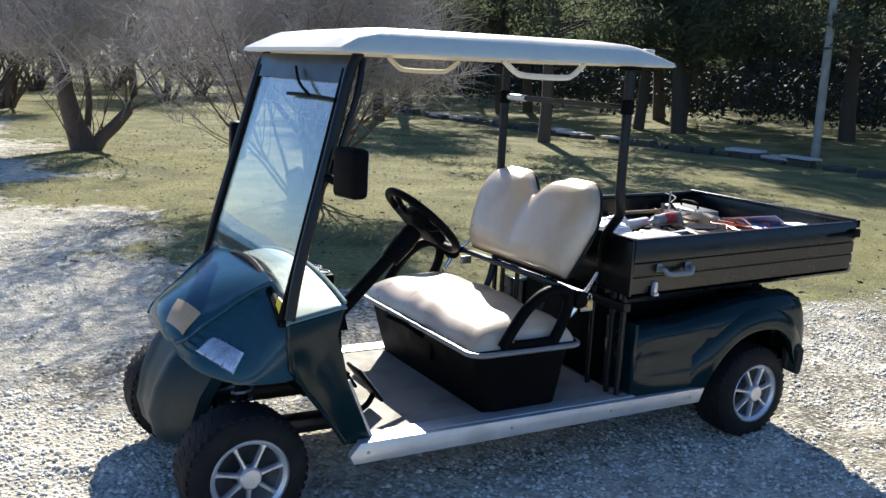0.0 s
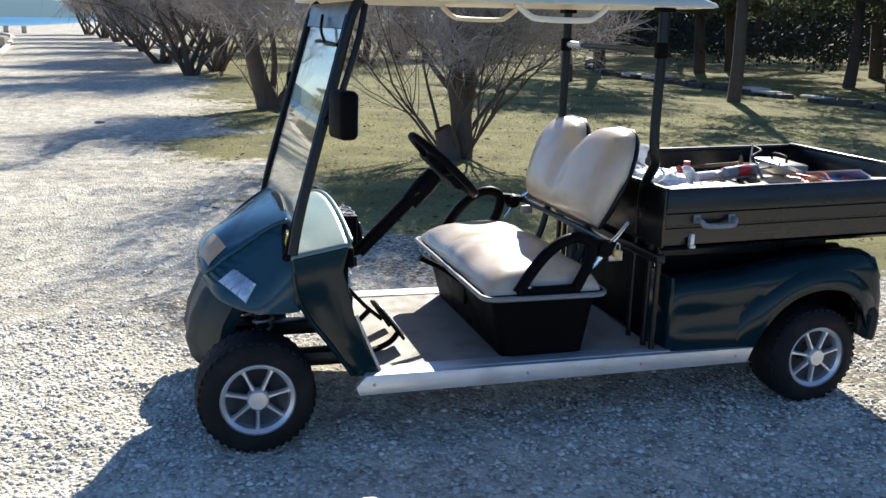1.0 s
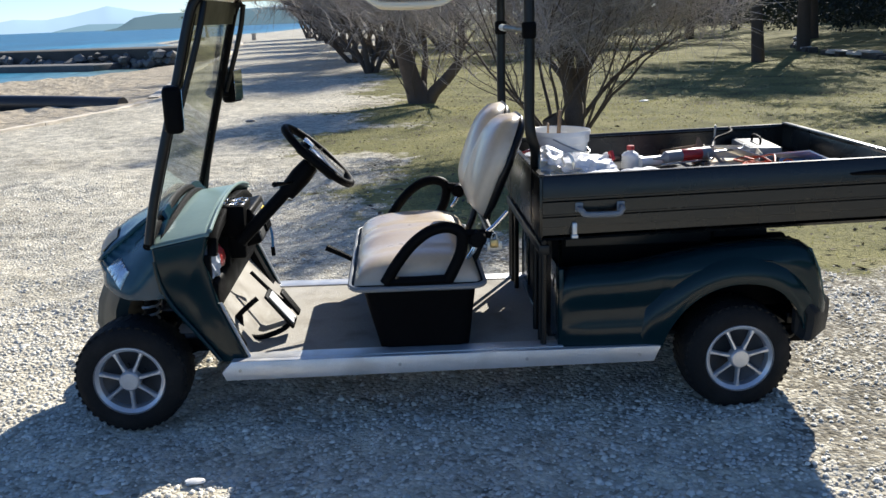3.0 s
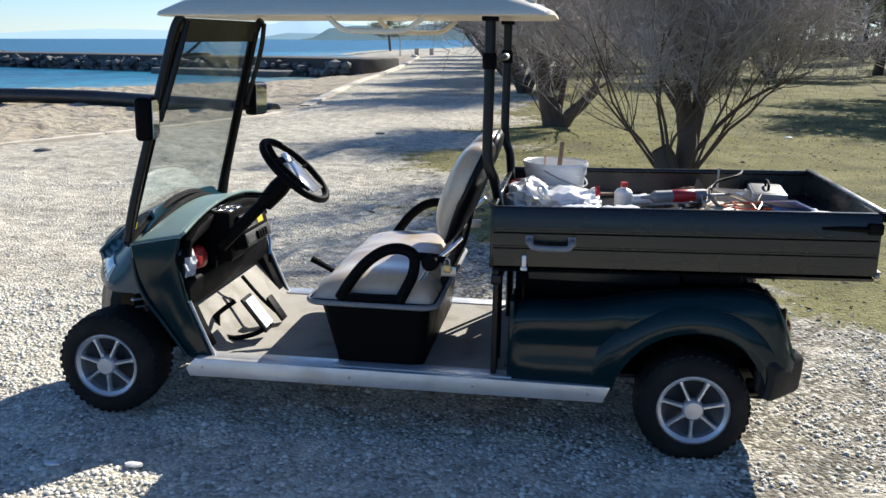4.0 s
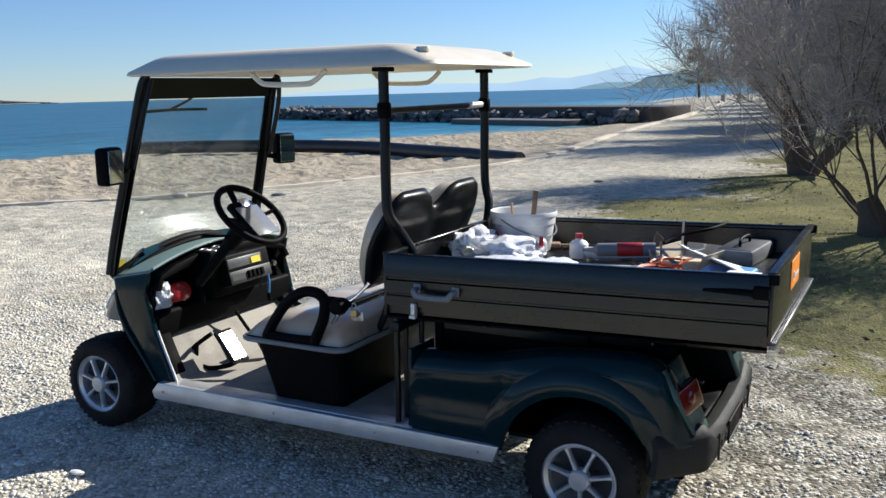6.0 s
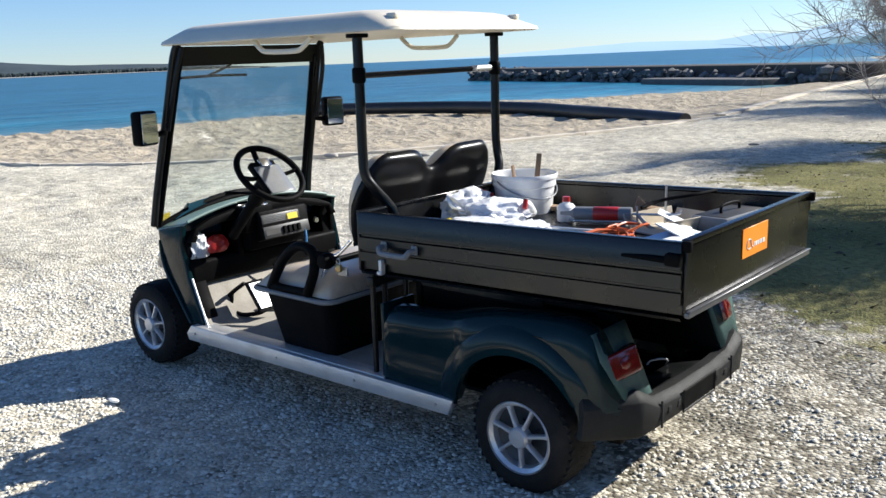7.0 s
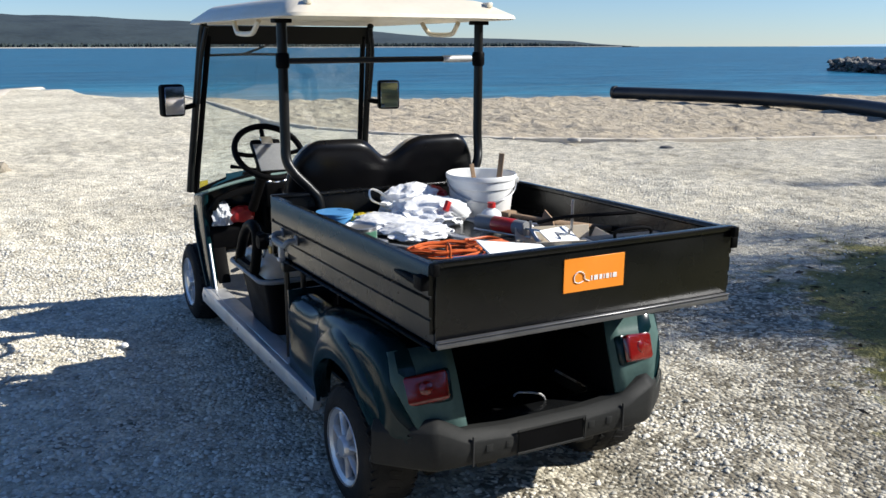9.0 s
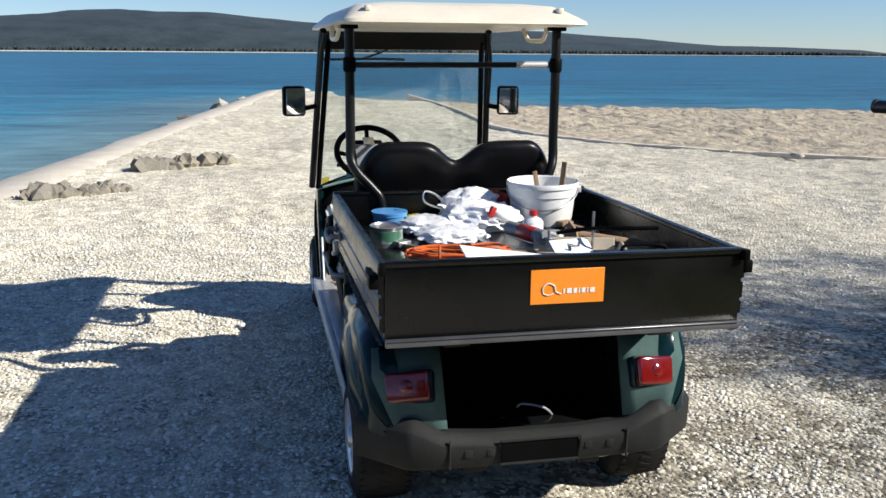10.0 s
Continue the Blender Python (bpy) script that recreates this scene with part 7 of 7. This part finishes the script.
part("loose_loop", bm, CABLE, coil_)
part("cable_tie", tube([(0.09, -0.02, 0.0), (0.085, -0.02, 0.075), (0.13, -0.02, 0.07), (0.13, -0.02, 0.01)], 0.005, 6, 3), CABLE, coil_)

# cartridges, spray bottle, caulking gun
bm = lathe([(0.0, 0.0), (0.038, 0.0), (0.040, 0.006), (0.040, 0.060), (0.030, 0.072), (0.015, 0.078), (0.015, 0.086), (0.0, 0.086)], 24)
bottle = thing("bottle", bm, WHITE, "translucent white bottle with a red cap", "bottle", at=on_bed(3.131, 3.392))
part("cap", lathe([(0.0, 0.084), (0.017, 0.084), (0.016, 0.104), (0.0, 0.105)], 18), REDP, bottle, "red screw cap")
bm = lathe([(0.0, 0.0), (0.028, 0.0), (0.030, 0.005), (0.030, 0.11), (0.012, 0.14), (0.0, 0.145)], 20)
spray = thing("spray_bottle", bm, WHITE, "white spray bottle with a red trigger leaning on the bags", "bottle", at=on_bed(2.975, 3.36, 0.03, 20) @ Matrix.Rotation(1.05, 4, "X") @ Matrix.Scale(0.8, 4))
part("trigger", box(-0.010, 0.012, -0.035, 0.018, 0.135, 0.165, 0.005), REDP, spray, "red trigger head")
bm = lathe([(0.0, -0.13), (0.026, -0.13), (0.027, -0.12), (0.027, 0.10), (0.010, 0.118), (0.006, 0.16), (0.0, 0.16)], 22, "x")
gun = thing("sealant_gun", bm, GREY, "grey sealant cartridge held in a caulking gun", "caulking gun", at=on_bed(3.35, 3.292, 0.062, 197) @ Matrix.Rotation(0.03, 4, "Y"))
part("cartridge_label", lathe([(0.0275, -0.08), (0.0282, -0.079), (0.0282, 0.02), (0.0275, 0.021)], 22, "x"), REDP, gun, "red printed band")
part("frame", tube([(0.12, 0.0, -0.030), (-0.13, 0, -0.030), (-0.15, 0, -0.02), (-0.15, 0, 0.03)], 0.005, 6, 3), STEEL, gun)
part("rod", tube([(-0.13, 0, 0), (-0.30, 0, 0.0), (-0.32, 0, 0.02)], 0.005, 6, 3), STEEL, gun)
part("trigger", tube([(-0.15, 0, 0.0), (-0.19, 0, -0.045), (-0.22, 0, -0.06)], 0.008, 6, 3), STEEL, gun)
bm = lathe([(0.0, -0.11), (0.024, -0.11), (0.024, 0.09), (0.008, 0.11), (0.0, 0.14)], 20, "x")
thing("cartridge", bm, WHITE, "white sealant cartridge lying in the bed", "cartridge", at=on_bed(3.27, 3.40, 0.026, 20))

# boards, boxes and tools towards the tailgate
bm = bmesh.new()
quad_ = [Vector((3.765, 2.955, 1.0)), Vector((3.70, 3.24, 0.945)), Vector((3.84, 3.25, 0.915)), Vector((3.89, 2.975, 0.945))]
loft([[p_ for p_ in quad_], [p_ - Vector((0, 0, 0.006)) for p_ in quad_]], bm=bm)
bmesh.ops.translate(bm, verts=bm.verts, vec=(-3.78, -3.1, -0.93))
thing("white_board", bm, PAPER, "white offcut board leaning over a blue-grey case", "board", at=IN_CART @ Matrix.Translation((3.78, 3.1, 0.93)))
bm = bmesh.new()
quad_ = [Vector((3.60, 3.30, 0.965)), Vector((3.53, 3.46, 0.955)), Vector((3.68, 3.45, 0.905)), Vector((3.74, 3.30, 0.915))]
loft([[p_ for p_ in quad_], [p_ - Vector((0, 0, 0.004)) for p_ in quad_]], bm=bm)
bmesh.ops.translate(bm, verts=bm.verts, vec=(-3.64, -3.38, -0.92))
thing("card_flap", bm, PAPER, "creased cream card flap standing over the tools", "card", at=IN_CART @ Matrix.Translation((3.64, 3.38, 0.92)))
bm = box(-0.13, 0.13, -0.09, 0.09, 0.0, 0.05, 0.012, 3)
case_ = thing("tool_case", bm, BLUE, "flat dark blue tool case under a white board", "case", at=on_bed(3.80, 3.02, 0.0, 85))
part("case_clasp", box(-0.03, 0.03, 0.088, 0.098, 0.02, 0.04, 0.003), BLACK, case_)
bm = box(-0.14, 0.14, -0.10, 0.10, 0, 0.006, 0.001)
for s, a in ((-1, 0.5), (1, -0.35)):
    box(-0.14, 0.14, -0.004, 0.0, 0.0, 0.065, 0.001, 1, bm, Matrix.Translation((0, s * 0.10, 0.0)) @ Matrix.Rotation(a * 0.6, 4, "X"))
box(-0.003, 0.003, -0.10, 0.10, 0.0, 0.06, 0.001, 1, bm, Matrix.Translation((0.14, 0, 0)) @ Matrix.Rotation(0.4, 4, "Y"))
thing("cardboard_tray", bm, CARD, "torn open cardboard tray with bent flaps", "box", at=on_bed(3.60, 3.40, 0.0, 75))
bm = box(-0.16, 0.16, -0.075, 0.075, 0, 0.06, 0.008, 2)
tb = thing("tool_box", bm, GREY, "open grey tool box with tools", "tool box", at=on_bed(3.78, 3.56, 0.0, 84))
part("inside", box(-0.15, 0.15, -0.065, 0.065, 0.058, 0.062, 0.001), POCKET, tb)
part("box_handle", tube([(-0.07, 0, 0.06), (-0.06, 0, 0.09), (0.06, 0, 0.09), (0.07, 0, 0.06)], 0.006, 8, 4), BLACK, tb)
bm = tube([(0, 0, 0), (0.004, 0, 0.165)], 0.005, 8, 1, smooth=False)
thing("steel_rod", bm, STEEL, "thin steel rod standing upright in the bed", "rod", at=on_bed(3.545, 3.475, 0.0))
bm = box(-0.20, 0.20, -0.012, 0.012, 0, 0.018, 0.004)
thing("wooden_bar", bm, RUSTY, "worn wooden bar among the tools", "bar", "loose tools", on_bed(3.42, 3.62, 0.03, 100) @ Matrix.Rotation(0.2, 4, "Y"))
bm = slab([(-0.05, 0.0), (0.02, 0.0), (0.035, 0.03), (0.02, 0.09), (-0.01, 0.12), (-0.03, 0.06)], -0.006, 0.006, "y", 0.002)
thing("trowel_blade", bm, RUSTY, "rusty brown scraper standing among the tools", "scraper", "loose tools", on_bed(3.46, 3.43, 0.0, 40))
bm = tube([(0, 0, 0.01), (0.10, 0.03, 0.03), (0.22, 0.0, 0.05), (0.34, 0.05, 0.055)], 0.007, 8, 4)
thing("hose_piece", bm, BLACK, "short black hose over the boxes", "hose", at=on_bed(3.50, 3.36, 0.075, 50))
for k, (x, y, rz_, L_, m_) in enumerate(((3.35, 2.92, 30, 0.24, STEEL), (3.40, 3.12, 70, 0.2, STEEL), (3.30, 3.18, 10, 0.26, ALU), (3.45, 3.22, 80, 0.22, RUSTY), (3.2, 3.55, 60, 0.18, STEEL), (3.05, 3.62, 20, 0.2, RUSTY))):
    bm = box(-L_ / 2, L_ / 2, -0.012, 0.012, 0, 0.016, 0.004)
    box(-L_ / 2 - 0.03, -L_ / 2 + 0.02, -0.03, 0.03, 0.0, 0.022, 0.005, 2, bm)
    thing("hand_tool", bm, m_, "used hand tool lying on the bed floor", "tool", "loose tools", on_bed(x, y, 0.002, rz_))
bm = slab([(-0.10, -0.06), (0.10, -0.05), (0.11, 0.06), (-0.09, 0.07)], 0.0, 0.012, "z", 0.002)
thing("paper_packet", bm, PAPER, "flat pale packet lying against the tailgate", "packet", at=on_bed(3.88, 2.86, 0.055, 85))

# rag and red purse in the dash pocket
thing("rag", crumpled(0.062, 41, (0.65, 0.95, 1.2)), CLOTH, "crumpled pale rag in the dash pocket", "cloth", at=IN_CART @ Matrix.Translation((1.315, CY - 0.43, 0.645)))
thing("pouch", crumpled(0.055, 47, (0.6, 1.2, 1.0), 0.15), REDP, "small dark red pouch in the dash pocket", "pouch", at=IN_CART @ Matrix.Translation((1.325, CY - 0.315, 0.645)))

# ---- loose ground cover ----
q = np.random.RandomState(99)


def scatter(n, x0, x1, y0, y1):
    return q.uniform(x0, x1, n), q.uniform(y0, y1, n)


# pebbles, thickest where the camera passes
px, py = np.hstack([scatter(70000, -1.5, 7.5, -0.6, 4.5), scatter(26000, -5, 9, -1.0, 9.0)])
free = (grass_amount(px, py) < q.uniform(0.2, 0.9, len(px))) & (kerb_side(px, py) < -0.2)
under = (px > 0.9) & (px < 3.6) & (py > 3.0) & (py < 3.6)
free &= ~(under & (q.uniform(0, 1, len(px)) < 0.6))
free &= ~((earth_amount(px, py) > 0.45) & (wave_noise(px, py, 31, ((0.7, 0.6), (0.3, 0.4))) > -0.05) & (q.uniform(0, 1, len(px)) < 0.85))
px, py = px[free], py[free]
n = len(px)
size = np.minimum(np.exp(q.normal(math.log(0.0078), 0.36, n)), 0.018)
sq = np.stack([np.ones(n), q.uniform(0.6, 1.0, n), q.uniform(0.35, 0.75, n)], -1)
a = q.uniform(0, 2 * math.pi, n)
OCT_V = np.array([(1, 0, 0), (0.31, 0.95, 0), (-0.81, 0.59, 0), (-0.81, -0.59, 0), (0.31, -0.95, 0), (0.55, 0.3, 0.8), (-0.5, 0.45, 0.85), (-0.1, -0.6, 0.85)])
OCT_F = np.array([(0, 1, 5), (1, 6, 5), (1, 2, 6), (2, 3, 6), (3, 7, 6), (3, 4, 7), (4, 0, 7), (0, 5, 7), (5, 6, 7)])
v = OCT_V[None] * (1 + q.uniform(-0.25, 0.25, (n, 8, 1))) * sq[:, None] * size[:, None, None]
v = np.stack([v[..., 0] * np.cos(a)[:, None] - v[..., 1] * np.sin(a)[:, None], v[..., 0] * np.sin(a)[:, None] + v[..., 1] * np.cos(a)[:, None], v[..., 2]], -1)
pz = ground_height(px, py) + size * 0.22
v = v + np.stack([px, py, pz], -1)[:, None]
f = OCT_F[None] + (np.arange(n) * 8)[:, None, None]
tagged(new("pebbles", mass_mesh("pebbles", v.reshape(-1, 3), f.reshape(-1, 3), PEBBLE, True)), "pale rounded pebbles loose on the shingle", "pebbles", kind="stuff")

# dry grass
gx_, gy_ = np.hstack([scatter(46000, 0.5, 13, 2.5, 16), scatter(20000, 0, 19, 14, 34)])
amt = grass_amount(gx_, gy_) * (0.55 + 0.45 * np.clip(wave_noise(gx_, gy_, 14, ((1.7, 0.9), (0.6, 0.6))) + 0.5, 0, 1))
keep = amt > q.uniform(0.12, 1.0, len(gx_))
gx_, gy_ = gx_[keep], gy_[keep]
n = len(gx_)
far_ = np.clip((gy_ - 6) / 14, 0.3, 0.8)
hgt = q.uniform(0.010, 0.032, n) * (0.7 + 0.6 * far_)
wid = q.uniform(0.0022, 0.005, n) * (0.8 + 1.3 * far_)
a = q.uniform(0, 2 * math.pi, n)
lean = q.normal(0, 0.6, (n, 2)) * hgt[:, None]
b0 = np.stack([gx_, gy_, ground_height(gx_, gy_) - 0.003], -1)
wv = np.stack([np.cos(a) * wid, np.sin(a) * wid, np.zeros(n)], -1)
tip = b0 + np.stack([lean[:, 0], lean[:, 1], hgt], -1)
mid = (b0 + tip) / 2 + np.stack([-lean[:, 0], -lean[:, 1], hgt], -1) * 0.12
v = np.stack([b0 - wv, b0 + wv, mid + wv * 0.7, mid - wv * 0.7, tip], 1).reshape(-1, 3)
o = np.arange(n) * 5
f = np.vstack([np.stack([o, o + 1, o + 2], -1), np.stack([o, o + 2, o + 3], -1), np.stack([o + 3, o + 2, o + 4], -1)])
tagged(new("grass", mass_mesh("grass", v, f, GRASSB)), "short dry yellow-green grass", "grass", kind="stuff")

# fallen twigs and leaves under the trees
lx, ly_ = scatter(7000, -1, 12, 4.5, 22)
keep = grass_amount(lx, ly_) > q.uniform(0.0, 0.6, len(lx))
lx, ly_ = lx[keep], ly_[keep]
n = len(lx)
a = q.uniform(0, 2 * math.pi, n)
L = q.uniform(0.012, 0.05, n)
W_ = q.uniform(0.004, 0.014, n)
c = np.stack([lx, ly_, ground_height(lx, ly_) + 0.008], -1)
u = np.stack([np.cos(a) * L, np.sin(a) * L, q.normal(0, 0.006, n)], -1)
w = np.stack([-np.sin(a) * W_, np.cos(a) * W_, q.normal(0, 0.004, n)], -1)
v = np.stack([c - u, c + w, c + u, c - w], 1).reshape(-1, 3)
tagged(new("leaf_litter", mass_mesh("leaf_litter", v, np.arange(n * 4).reshape(-1, 4), DRYLEAF)), "brown fallen leaves and twigs", "litter", kind="stuff")
for k, (x, y) in enumerate(((1.32, 2.25), (1.02, 2.2), (0.62, 2.05), (6.59, 15.74))):
    thing("paper_scrap", crumpled((0.022, 0.018, 0.014, 0.05)[k], 60 + k, (1.6, 0.8, 0.35), 0.3, 2), PAPER, "small white paper scrap on the shingle", "scrap", "paper scraps", Matrix.Translation((x, y, 0.008 + beach_fall(x))))
for k, (x, y, r_) in enumerate(((-4.3, 10.95, 0.10), (-0.23, 14.1, 0.06), (-5.6, 10.2, 0.11))):
    thing("dark_stone", crumpled(r_, 80 + k, (1.3, 0.7, 0.35), 0.2, 2), (ROCK, ROCK, STONE)[k], "flat grey-brown stone lying on the shingle", "stone", "loose stones", Matrix.Translation((x, y, 0.02 * k + beach_fall(x))))
